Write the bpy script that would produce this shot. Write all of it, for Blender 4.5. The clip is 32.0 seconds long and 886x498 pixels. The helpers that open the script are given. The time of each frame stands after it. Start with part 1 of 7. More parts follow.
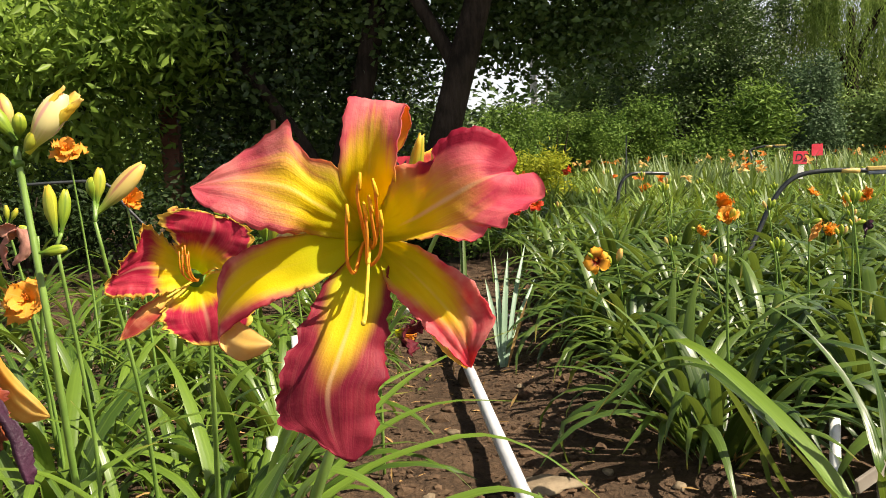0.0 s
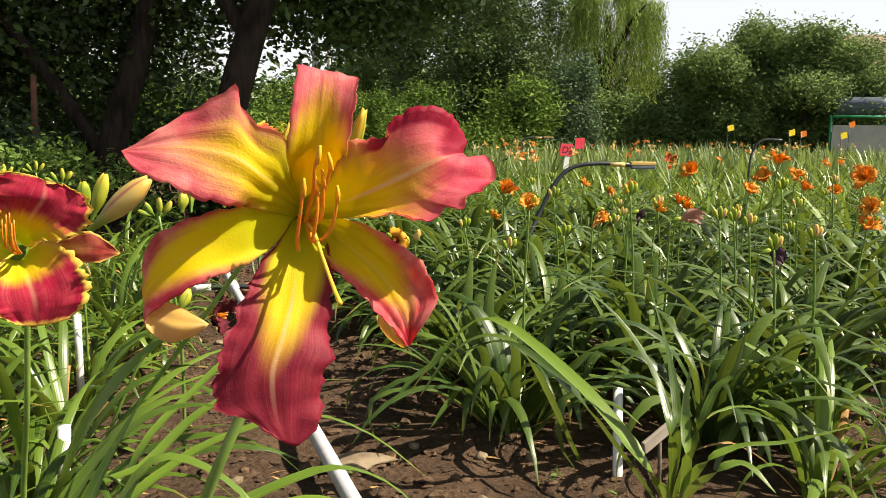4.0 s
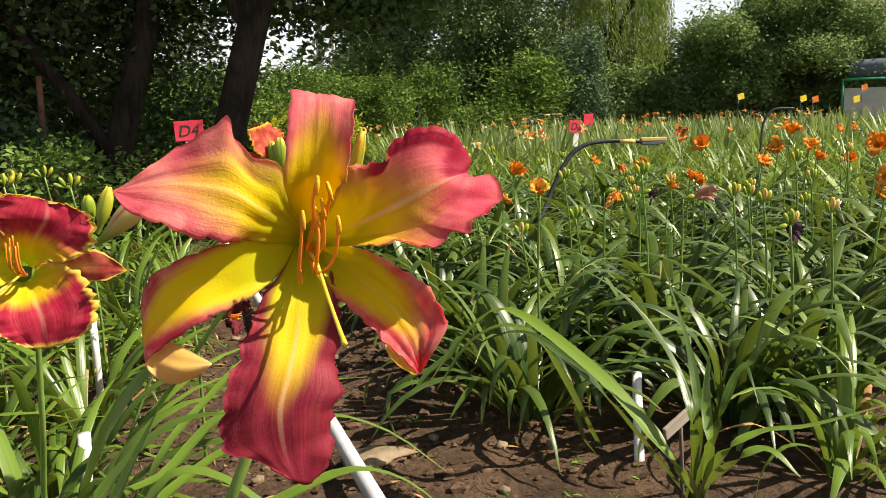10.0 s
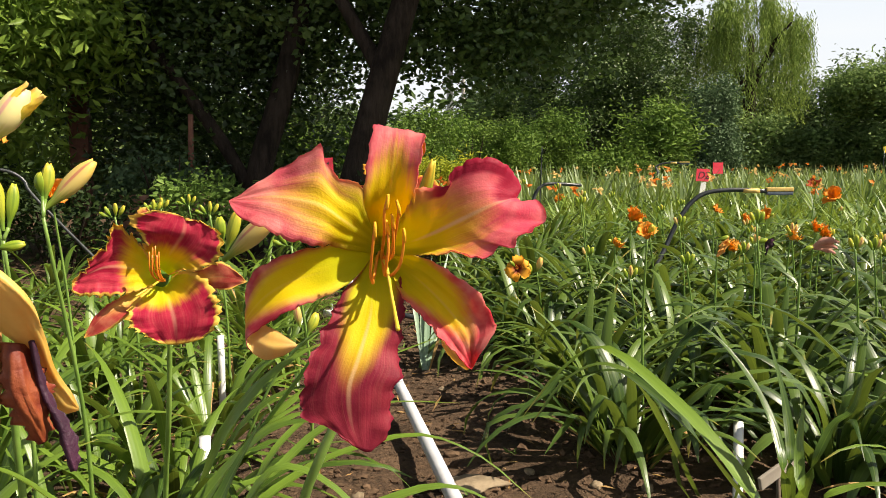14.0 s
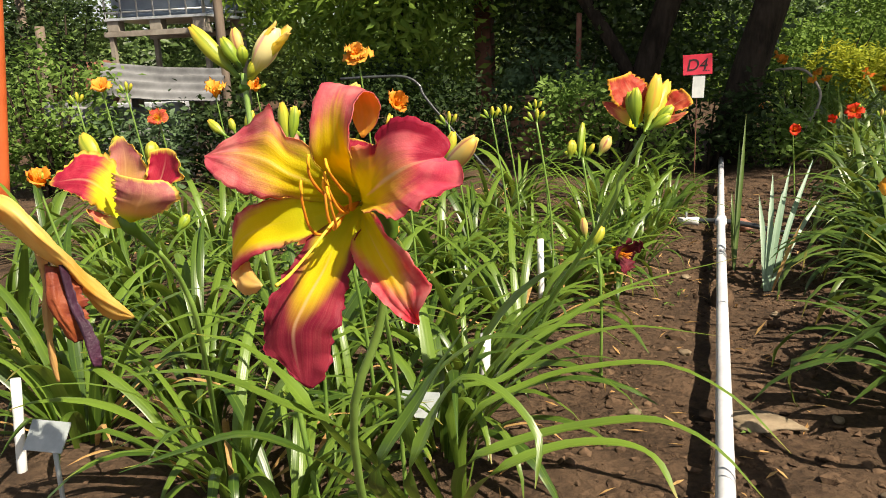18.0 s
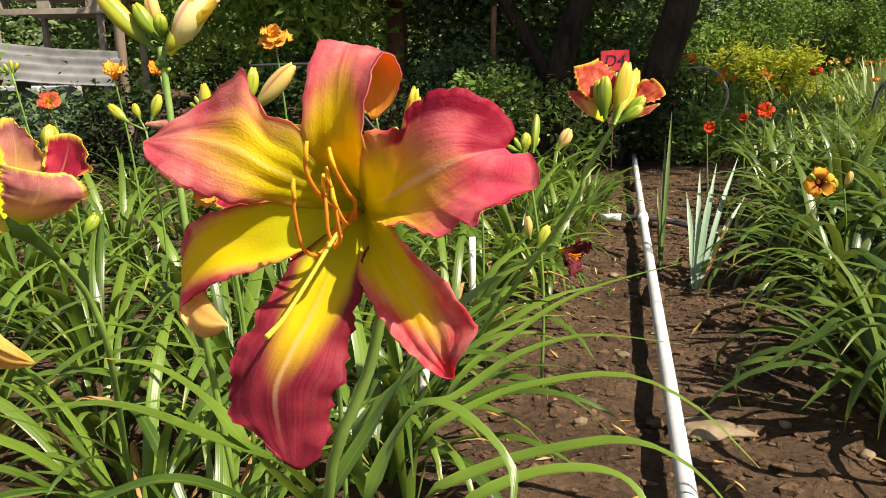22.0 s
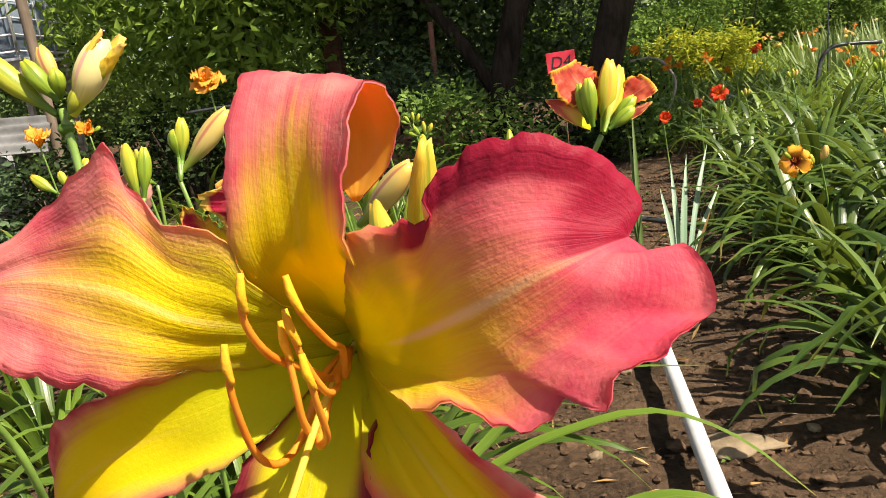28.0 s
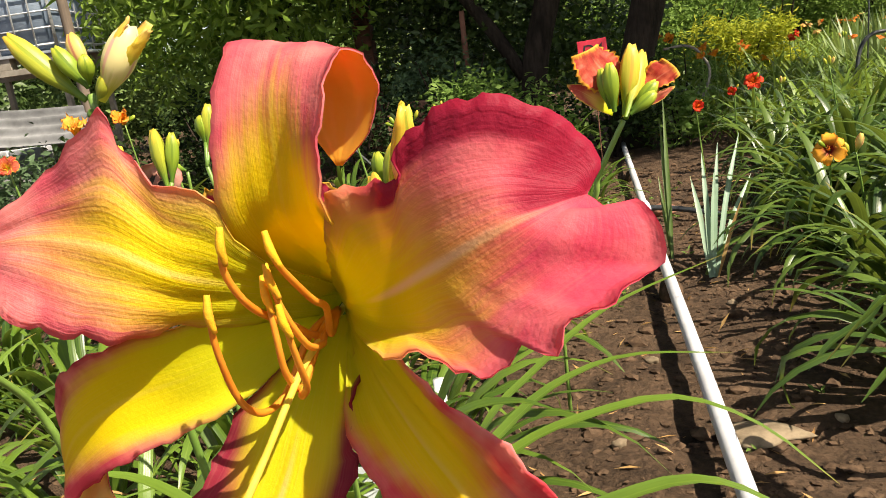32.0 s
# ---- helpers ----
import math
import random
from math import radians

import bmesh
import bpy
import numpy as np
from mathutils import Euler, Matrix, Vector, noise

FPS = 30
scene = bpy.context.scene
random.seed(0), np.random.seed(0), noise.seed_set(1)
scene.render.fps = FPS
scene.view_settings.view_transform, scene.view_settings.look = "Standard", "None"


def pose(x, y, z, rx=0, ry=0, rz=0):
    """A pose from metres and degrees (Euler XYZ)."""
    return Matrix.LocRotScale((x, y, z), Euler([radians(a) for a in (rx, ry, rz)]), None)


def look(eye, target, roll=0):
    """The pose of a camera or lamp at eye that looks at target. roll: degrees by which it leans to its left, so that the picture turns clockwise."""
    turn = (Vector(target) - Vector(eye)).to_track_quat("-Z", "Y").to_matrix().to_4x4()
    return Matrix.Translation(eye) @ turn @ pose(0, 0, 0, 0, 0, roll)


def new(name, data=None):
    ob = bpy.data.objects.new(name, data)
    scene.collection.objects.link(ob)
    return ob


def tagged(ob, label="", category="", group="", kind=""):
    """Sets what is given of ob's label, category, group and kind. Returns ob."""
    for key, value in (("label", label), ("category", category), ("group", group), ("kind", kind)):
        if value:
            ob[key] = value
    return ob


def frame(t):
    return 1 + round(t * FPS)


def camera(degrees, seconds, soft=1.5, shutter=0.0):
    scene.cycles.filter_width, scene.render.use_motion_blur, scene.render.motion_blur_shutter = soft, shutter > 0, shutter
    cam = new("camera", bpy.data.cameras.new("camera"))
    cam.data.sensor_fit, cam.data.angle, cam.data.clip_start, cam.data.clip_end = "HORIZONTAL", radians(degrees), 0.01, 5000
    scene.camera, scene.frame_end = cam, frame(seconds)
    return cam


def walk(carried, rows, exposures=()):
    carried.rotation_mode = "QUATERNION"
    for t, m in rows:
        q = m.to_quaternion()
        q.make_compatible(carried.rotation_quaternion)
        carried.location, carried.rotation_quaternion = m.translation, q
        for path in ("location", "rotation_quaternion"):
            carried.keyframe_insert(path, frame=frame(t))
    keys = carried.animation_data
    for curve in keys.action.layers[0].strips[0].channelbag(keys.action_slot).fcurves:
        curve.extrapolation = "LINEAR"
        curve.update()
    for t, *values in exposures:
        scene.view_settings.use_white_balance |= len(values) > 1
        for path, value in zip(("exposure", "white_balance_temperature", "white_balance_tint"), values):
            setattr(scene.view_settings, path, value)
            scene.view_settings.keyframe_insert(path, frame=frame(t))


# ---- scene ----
cam = camera(58.3, 32.0, 0.9)
PATH = [
    (0, (-0.2702, -0.9209, 0.8082), (-0.1269, 1.0493, 0.5832), -2.77),
    (0.5, (-0.2682, -0.9264, 0.8033), (-0.0641, 1.0347, 0.5709), -2.34),
    (1, (-0.3025, -0.9206, 0.8002), (0.0227, 1.0192, 0.5170), 0.14),
    (1.5, (-0.3320, -0.9117, 0.7999), (0.1400, 0.9992, 0.5057), 0.79),
    (2, (-0.3575, -0.9173, 0.7946), (0.2127, 0.9666, 0.4494), 0.90),
    (2.5, (-0.3660, -0.9104, 0.8021), (0.2783, 0.9534, 0.4715), -0.07),
    (3, (-0.3662, -0.9040, 0.8019), (0.2932, 0.9591, 0.4945), 0.70),
    (3.5, (-0.3656, -0.9001, 0.8065), (0.3206, 0.9555, 0.5152), 1.22),
    (5.5, (-0.3667, -0.8972, 0.8144), (0.3185, 0.9685, 0.5173), -0.61),
    (6, (-0.3627, -0.8888, 0.8189), (0.3118, 0.9750, 0.5147), -0.54),
    (6.5, (-0.3609, -0.8897, 0.8228), (0.3029, 0.9834, 0.5103), -0.74),
    (7, (-0.3507, -0.8651, 0.8242), (0.3082, 0.9918, 0.4910), 0.10),
    (7.5, (-0.3571, -0.8723, 0.8300), (0.2951, 0.9918, 0.4921), -0.83),
    (8, (-0.3551, -0.8680, 0.8306), (0.3199, 0.9916, 0.5029), -1.88),
    (8.5, (-0.3468, -0.8513, 0.8251), (0.3391, 0.9854, 0.5011), -2.37),
    (9, (-0.3709, -0.8779, 0.8314), (0.3283, 0.9794, 0.5032), -1.52),
    (9.5, (-0.3466, -0.8724, 0.8183), (0.3157, 0.9811, 0.4940), -2.26),
    (10, (-0.3557, -0.8810, 0.8317), (0.3025, 0.9829, 0.4938), -1.72),
    (10.5, (-0.3435, -0.8933, 0.8402), (0.2692, 0.9792, 0.5250), -2.37),
    (11, (-0.3155, -0.9280, 0.8283), (0.2251, 0.9754, 0.5314), -3.10),
    (11.5, (-0.3458, -0.9479, 0.8354), (0.1122, 0.9791, 0.5488), -1.54),
    (12, (-0.3322, -0.9568, 0.8299), (0.0532, 0.9738, 0.5776), -1.38),
    (12.5, (-0.3451, -0.9886, 0.8218), (0.0405, 0.9584, 0.5684), -0.55),
    (13, (-0.3549, -0.9961, 0.8213), (0.0319, 0.9431, 0.5998), 0.17),
    (13.5, (-0.3482, -0.9774, 0.8228), (0.0374, 0.9538, 0.6029), 0.27),
    (15.5, (-0.2145, -0.9593, 0.8424), (-0.1996, 0.9985, 0.5166), -0.86),
    (16, (-0.1370, -0.9085, 0.8642), (-0.3615, 1.0181, 0.4400), 1.17),
    (16.5, (-0.1257, -0.9296, 0.8674), (-0.5997, 0.9778, 0.4263), 0.95),
    (17, (-0.0777, -0.9180, 0.8575), (-0.7022, 0.9135, 0.4218), -0.41),
    (17.5, (-0.0624, -0.9389, 0.8657), (-0.7036, 0.8907, 0.3968), -1.52),
    (18, (-0.0361, -0.9392, 0.8573), (-0.6728, 0.8867, 0.3997), -2.39),
    (18.5, (-0.0367, -0.9442, 0.8598), (-0.6521, 0.8950, 0.4035), -2.59),
    (19, (-0.0503, -0.9580, 0.8647), (-0.6528, 0.9033, 0.4131), -2.64),
    (19.5, (-0.0311, -0.9379, 0.8588), (-0.6269, 0.9055, 0.4261), -2.74),
    (20, (-0.0391, -0.9464, 0.8673), (-0.6272, 0.9076, 0.4268), -2.93),
    (20.5, (-0.0417, -0.9430, 0.8623), (-0.6234, 0.9168, 0.4278), -2.98),
    (21, (-0.0571, -0.9221, 0.8609), (-0.6269, 0.9260, 0.4309), -2.92),
    (21.5, (-0.1185, -0.8776, 0.8515), (-0.6288, 1.0001, 0.3679), -1.61),
    (22, (-0.1500, -0.8170, 0.8403), (-0.5591, 1.0776, 0.3582), -0.76),
    (22.5, (-0.1862, -0.7765, 0.8472), (-0.5572, 1.1319, 0.3482), -1.91),
    (23, (-0.1916, -0.7448, 0.8378), (-0.5621, 1.1598, 0.3290), -2.87),
    (23.5, (-0.1974, -0.7199, 0.8356), (-0.5238, 1.1803, 0.3031), -2.87),
    (24, (-0.2080, -0.7062, 0.8335), (-0.5276, 1.2009, 0.2995), -3.46),
    (24.5, (-0.2024, -0.7043, 0.8300), (-0.5360, 1.2028, 0.3106), -3.49),
    (26.5, (-0.2148, -0.6977, 0.8378), (-0.5547, 1.2191, 0.3624), -4.08),
    (27, (-0.2065, -0.6892, 0.8405), (-0.5440, 1.2315, 0.3748), -4.28),
    (27.5, (-0.2165, -0.6519, 0.8421), (-0.5322, 1.2680, 0.4000), -7.16),
    (28, (-0.2090, -0.6496, 0.8415), (-0.5245, 1.2659, 0.3977), -7.70),
    (28.5, (-0.2073, -0.6365, 0.8408), (-0.5108, 1.2708, 0.3891), -7.61),
    (29, (-0.2014, -0.6207, 0.8380), (-0.5053, 1.2757, 0.3786), -7.11),
    (29.5, (-0.2006, -0.6298, 0.8353), (-0.4999, 1.2753, 0.3784), -7.15),
    (30, (-0.2021, -0.6299, 0.8371), (-0.5026, 1.2748, 0.3794), -7.15),
    (30.5, (-0.1979, -0.6413, 0.8343), (-0.5061, 1.2636, 0.3839), -7.18),
    (31, (-0.2009, -0.6585, 0.8344), (-0.5306, 1.2523, 0.3857), -7.69),
    (31.5, (-0.1998, -0.6582, 0.8362), (-0.5920, 1.2507, 0.3757), -7.89),
    (32, (-0.1931, -0.6586, 0.8338), (-0.5921, 1.2509, 0.3748), -7.99),
]
walk(cam, [(t, look(eye, target, roll)) for t, eye, target, roll in PATH], [(0, 0.92, 7200, 10), (15, 0.87, 7200, 10), (22, 0.87, 7200, 10), (24, 0.96, 7200, 10), (32, 1.0, 7200, 10)])

# ---- world, sun ----
SUN = Vector((0.59, -0.28, 0.755)).normalized()
world = bpy.data.worlds.new("sky_world")
scene.world = world
world.use_nodes = True
wt = world.node_tree
sky = wt.nodes.new("ShaderNodeTexSky")
sky.sky_type, sky.sun_disc = "NISHITA", False
sky.sun_elevation = math.asin(SUN.z)
sky.sun_rotation = math.atan2(SUN.x, SUN.y)
sky.air_density, sky.dust_density, sky.ozone_density = 1.0, 2.0, 1.0
wt.nodes["Background"].inputs[1].default_value = 0.044
wt.links.new(sky.outputs[0], wt.nodes["Background"].inputs[0])
lamp = bpy.data.lights.new("sun", "SUN")
lamp.energy, lamp.angle, lamp.color = 5.0, radians(0.53), (1.0, 0.94, 0.83)
sun_ob = new("sun", lamp)
sun_ob.matrix_world = look(SUN * 60, (0, 0, 0))


# ---- materials ----
def mat_nodes(name):
    m = bpy.data.materials.new(name)
    m.use_nodes = True
    nt = m.node_tree
    nt.nodes.clear()
    return m, nt, nt.nodes, nt.links


def node(nt, kind, **kw):
    n = nt.nodes.new(kind)
    for k, v in kw.items():
        n.inputs[k.replace("_", " ")].default_value = v
    return n


def math_node(nt, op, a, b=None, c=None, clamp=False):
    n = nt.nodes.new("ShaderNodeMath")
    n.operation, n.use_clamp = op, clamp
    for i, v in enumerate((a, b, c)):
        if v is None:
            continue
        if isinstance(v, (int, float)):
            n.inputs[i].default_value = v
        else:
            nt.links.new(v, n.inputs[i])
    return n.outputs[0]


def step_node(nt, value, lo, hi):
    n = nt.nodes.new("ShaderNodeMapRange")
    n.interpolation_type = "SMOOTHSTEP"
    nt.links.new(value, n.inputs[0])
    n.inputs[1].default_value, n.inputs[2].default_value = lo, hi
    return n.outputs[0]


def mix_col(nt, fac, a, b, mode="MIX"):
    n = nt.nodes.new("ShaderNodeMix")
    n.data_type, n.blend_type = "RGBA", mode
    for sock, v in ((n.inputs[0], fac), (n.inputs[6], a), (n.inputs[7], b)):
        if isinstance(v, (int, float)):
            sock.default_value = v
        elif isinstance(v, tuple):
            sock.default_value = (*v, 1)
        else:
            nt.links.new(v, sock)
    return n.outputs[2]


def noise_node(nt, scale, detail=4, rough=0.55, coord="Object", stretch=None):
    tc = nt.nodes.new("ShaderNodeTexCoord")
    src = tc.outputs[coord]
    if stretch:
        mp = nt.nodes.new("ShaderNodeMapping")
        mp.inputs["Scale"].default_value = stretch
        nt.links.new(src, mp.inputs[0])
        src = mp.outputs[0]
    n = node(nt, "ShaderNodeTexNoise", Scale=scale, Detail=detail, Roughness=rough)
    nt.links.new(src, n.inputs["Vector"])
    return n.outputs[0]


def bump_node(nt, height, strength, distance):
    b = node(nt, "ShaderNodeBump", Strength=strength, Distance=distance)
    nt.links.new(height, b.inputs["Height"])
    return b.outputs[0]


def finish(nt, color, rough=0.6, normal=None, translucent=0.0, metallic=0.0, spec=0.5, tcolor=None):
    p = node(nt, "ShaderNodeBsdfPrincipled", Roughness=0.5, Metallic=metallic)
    p.inputs["Specular IOR Level"].default_value = spec
    out = nt.nodes.new("ShaderNodeOutputMaterial")
    for sock, v in ((p.inputs["Base Color"], color), (p.inputs["Roughness"], rough)):
        if isinstance(v, (int, float)):
            sock.default_value = v
        elif isinstance(v, tuple):
            sock.default_value = (*v, 1)
        else:
            nt.links.new(v, sock)
    if normal:
        nt.links.new(normal, p.inputs["Normal"])
    surf = p.outputs[0]
    if translucent:
        tr = nt.nodes.new("ShaderNodeBsdfTranslucent")
        tc = color if tcolor is None else tcolor
        if isinstance(tc, tuple):
            tr.inputs[0].default_value = (*tc, 1)
        else:
            nt.links.new(tc, tr.inputs[0])
        mx = nt.nodes.new("ShaderNodeMixShader")
        mx.inputs[0].default_value = translucent
        nt.links.new(surf, mx.inputs[1])
        nt.links.new(tr.outputs[0], mx.inputs[2])
        surf = mx.outputs[0]
    nt.links.new(surf, out.inputs[0])


def simple_mat(name, dark, light, scale=30, rough=0.6, bump=0.3, dist=0.002, metallic=0.0, translucent=0.0, stretch=None, spec=0.5):
    """A surface with mottling at two scales."""
    m, nt, ns, ls = mat_nodes(name)
    a = noise_node(nt, scale, 5, 0.6, stretch=stretch)
    b = noise_node(nt, scale * 0.17, 3, 0.5)
    f = math_node(nt, "ADD", math_node(nt, "MULTIPLY", a, 0.6), math_node(nt, "MULTIPLY", b, 0.6))
    col = mix_col(nt, step_node(nt, f, 0.38, 0.82), dark, light)
    finish(nt, col, rough, bump_node(nt, a, bump, dist), translucent, metallic, spec)
    return m


def leaf_mat(name, dark, light, random_from="object", translucent=0.4, rough=0.42, veins=26.0, tip=(0.30, 0.22, 0.05), spec=0.5):
    """A strap leaf: fine veins along it, patches of lighter green, a few dried tips."""
    m, nt, ns, ls = mat_nodes(name)
    uv = nt.nodes.new("ShaderNodeTexCoord").outputs["UV"]
    sep = nt.nodes.new("ShaderNodeSeparateXYZ")
    nt.links.new(uv, sep.inputs[0])
    if random_from == "object":
        rnd = nt.nodes.new("ShaderNodeObjectInfo").outputs["Random"]
    else:
        rnd = nt.nodes.new("ShaderNodeNewGeometry").outputs["Random Per Island"]
    n = noise_node(nt, 9, 3)
    f = math_node(nt, "ADD", math_node(nt, "MULTIPLY", rnd, 0.7), math_node(nt, "MULTIPLY", n, 0.5))
    col = mix_col(nt, step_node(nt, f, 0.15, 0.95), dark, light)
    rib = math_node(nt, "SINE", math_node(nt, "MULTIPLY", sep.outputs[0], veins))
    col = mix_col(nt, math_node(nt, "MULTIPLY", step_node(nt, rib, 0.2, 1.0), 0.06), col, (light[0] * 1.5, light[1] * 1.35, light[2] * 1.4))
    mid = math_node(nt, "ABSOLUTE", math_node(nt, "MULTIPLY_ADD", sep.outputs[0], 2.0, -1.0))
    col = mix_col(nt, math_node(nt, "MULTIPLY", step_node(nt, mid, 0.16, 0.02), 0.30), col, (light[0] * 1.6, light[1] * 1.45, light[2] * 1.6))
    blot = noise_node(nt, 34, 2)
    col = mix_col(nt, math_node(nt, "MULTIPLY", step_node(nt, blot, 0.62, 0.74), 0.35), col, (light[0] * 1.25, light[1] * 1.05, light[2] * 0.9))
    dry = math_node(nt, "MULTIPLY", step_node(nt, math_node(nt, "ADD", sep.outputs[1], math_node(nt, "MULTIPLY", rnd, 0.22)), 1.08, 1.18), 0.8)
    col = mix_col(nt, dry, col, tip)
    tcol = mix_col(nt, 0.28, col, (0.58, 0.72, 0.08), "MIX")
    finish(nt, col, rough, bump_node(nt, rib, 0.10, 0.0008), translucent, 0.0, spec, tcol)
    return m


def crown_mat(name, dark, light, translucent=0.3, rough=0.6, spec=0.16):
    m, nt, ns, ls = mat_nodes(name)
    rnd = nt.nodes.new("ShaderNodeNewGeometry").outputs["Random Per Island"]
    n = noise_node(nt, 0.9, 2)
    f = math_node(nt, "ADD", math_node(nt, "MULTIPLY", rnd, 0.4), math_node(nt, "MULTIPLY", n, 0.8))
    col = mix_col(nt, step_node(nt, f, 0.25, 0.95), dark, light)
    finish(nt, col, rough, None, translucent, 0.0, spec)
    return m


def bud_mat(name, base, body, tip, seam):
    """A bud: green neck, coloured body and tip, three darker seams and fine streaks."""
    m, nt, ns, ls = mat_nodes(name)
    uv = nt.nodes.new("ShaderNodeTexCoord").outputs["UV"]
    sep = nt.nodes.new("ShaderNodeSeparateXYZ")
    nt.links.new(uv, sep.inputs[0])
    mp = nt.nodes.new("ShaderNodeMapping")
    mp.inputs["Scale"].default_value = (26, 2.0, 1)
    nt.links.new(uv, mp.inputs[0])
    nz = node(nt, "ShaderNodeTexNoise", Scale=1.0, Detail=3, Roughness=0.6)
    nt.links.new(mp.outputs[0], nz.inputs["Vector"])
    s = math_node(nt, "ADD", sep.outputs[1], math_node(nt, "MULTIPLY_ADD", nz.outputs[0], 0.4, -0.2))
    col = mix_col(nt, step_node(nt, s, 0.08, 0.50), base, body)
    col = mix_col(nt, step_node(nt, s, 0.70, 0.98), col, tip)
    c = math_node(nt, "ABSOLUTE", math_node(nt, "COSINE", math_node(nt, "MULTIPLY", sep.outputs[0], 3 * math.pi)))
    c = math_node(nt, "ADD", c, math_node(nt, "MULTIPLY_ADD", nz.outputs[0], 0.5, -0.25))
    f = math_node(nt, "MULTIPLY", step_node(nt, c, 0.42, 0.08), math_node(nt, "MULTIPLY", step_node(nt, sep.outputs[1], 0.2, 0.5), 0.85))
    col = mix_col(nt, f, col, seam)
    finish(nt, col, 0.42, bump_node(nt, nz.outputs[0], 0.3, 0.0015), 0.22, 0.0, 0.4)
    return m


def petal_mat(name, edge0, edge1, k, red, red2, rib=0.8, green=0.34, yellow=(0.89, 0.71, 0.015), tex=0.5, rim=None, centre=(0.62, 0.66, 0.02), trans=0.45, rim_left=False, band=0.20):
    """Green throat, yellow heart, red towards the tip and edges, a pale midrib, fine veins."""
    m, nt, ns, ls = mat_nodes(name)
    uv = nt.nodes.new("ShaderNodeTexCoord").outputs["UV"]
    sep = nt.nodes.new("ShaderNodeSeparateXYZ")
    nt.links.new(uv, sep.inputs[0])
    x = math_node(nt, "ABSOLUTE", math_node(nt, "MULTIPLY_ADD", sep.outputs[0], 2.0, -1.0))
    s = sep.outputs[1]
    mp = nt.nodes.new("ShaderNodeMapping")
    mp.inputs["Scale"].default_value = (15, 1.3, 1)
    nt.links.new(uv, mp.inputs[0])
    nz = node(nt, "ShaderNodeTexNoise", Scale=1.0, Detail=4, Roughness=0.6)
    nt.links.new(mp.outputs[0], nz.inputs["Vector"])
    streak = nz.outputs[0]
    soft = noise_node(nt, 60, 3)
    val = math_node(nt, "ADD", s, math_node(nt, "MULTIPLY", math_node(nt, "POWER", x, 1.7), k))
    val = math_node(nt, "ADD", val, math_node(nt, "MULTIPLY_ADD", streak, band, -0.5 * band))
    col = mix_col(nt, step_node(nt, s, green + 0.22, green - 0.14), yellow, centre)
    redmix = mix_col(nt, step_node(nt, soft, 0.35, 0.7), red, red2)
    col = mix_col(nt, step_node(nt, val, edge0, edge1), col, redmix)
    mid = math_node(nt, "MULTIPLY", step_node(nt, math_node(nt, "MULTIPLY_ADD", streak, 0.03, x), 0.095, 0.015), step_node(nt, s, 0.25, 0.5))
    mid = math_node(nt, "MULTIPLY", mid, math_node(nt, "MULTIPLY", step_node(nt, s, 0.98, 0.62), rib * 0.8))
    fine = nt.nodes.new("ShaderNodeMapping")
    fine.inputs["Scale"].default_value = (62, 2.2, 1)
    nt.links.new(uv, fine.inputs[0])
    vein = node(nt, "ShaderNodeTexNoise", Scale=1.0, Detail=2, Roughness=0.5)
    nt.links.new(fine.outputs[0], vein.inputs["Vector"])
    vein = vein.outputs[0]
    lit = math_node(nt, "MULTIPLY", step_node(nt, vein, 0.45, 0.75), 0.10 * tex)
    col = mix_col(nt, lit, col, (0.93, 0.62, 0.40))
    col = mix_col(nt, mid, col, (0.92, 0.66, 0.42))
    if rim:
        rimf = step_node(nt, math_node(nt, "ADD", math_node(nt, "MAXIMUM", x, math_node(nt, "MULTIPLY_ADD", s, 1.0, -0.06)), math_node(nt, "MULTIPLY_ADD", streak, 0.14, -0.07)), 0.75 if rim_left else 0.86, 0.82 if rim_left else 0.93)
        if rim_left:
            rimf = math_node(nt, "MULTIPLY", rimf, math_node(nt, "MULTIPLY", step_node(nt, sep.outputs[0], 0.5, 0.45), step_node(nt, s, 0.42, 0.50)))
        col = mix_col(nt, rimf, col, rim)
    h = math_node(nt, "ADD", math_node(nt, "MULTIPLY", streak, 0.35), math_node(nt, "ADD", math_node(nt, "MULTIPLY_ADD", soft, 0.4, math_node(nt, "MULTIPLY", noise_node(nt, 620, 3), 0.5)), math_node(nt, "MULTIPLY", vein, 0.35)))
    finish(nt, col, 0.55, bump_node(nt, h, tex * 0.75, 0.0015), trans, 0.0, 0.22)
    return m


def soil_mat():
    m, nt, ns, ls = mat_nodes("garden_soil")
    a = noise_node(nt, 55, 8, 0.68)
    b = noise_node(nt, 6, 5, 0.6)
    c = noise_node(nt, 1.2, 3, 0.5)
    vor = node(nt, "ShaderNodeTexVoronoi", Scale=38)
    nt.links.new(nt.nodes.new("ShaderNodeTexCoord").outputs["Object"], vor.inputs["Vector"])
    f = math_node(nt, "ADD", math_node(nt, "MULTIPLY", a, 0.55), math_node(nt, "MULTIPLY", b, 0.55))
    col = mix_col(nt, step_node(nt, f, 0.34, 0.76), (0.026, 0.016, 0.010), (0.140, 0.086, 0.052))
    col = mix_col(nt, math_node(nt, "MULTIPLY", step_node(nt, c, 0.45, 0.7), 0.4), col, (0.125, 0.080, 0.050))
    h = math_node(nt, "ADD", math_node(nt, "MULTIPLY", a, 0.8), math_node(nt, "MULTIPLY", vor.outputs[0], 0.35))
    finish(nt, col, 0.93, bump_node(nt, h, 1.0, 0.022), 0, 0, 0.2)
    return m


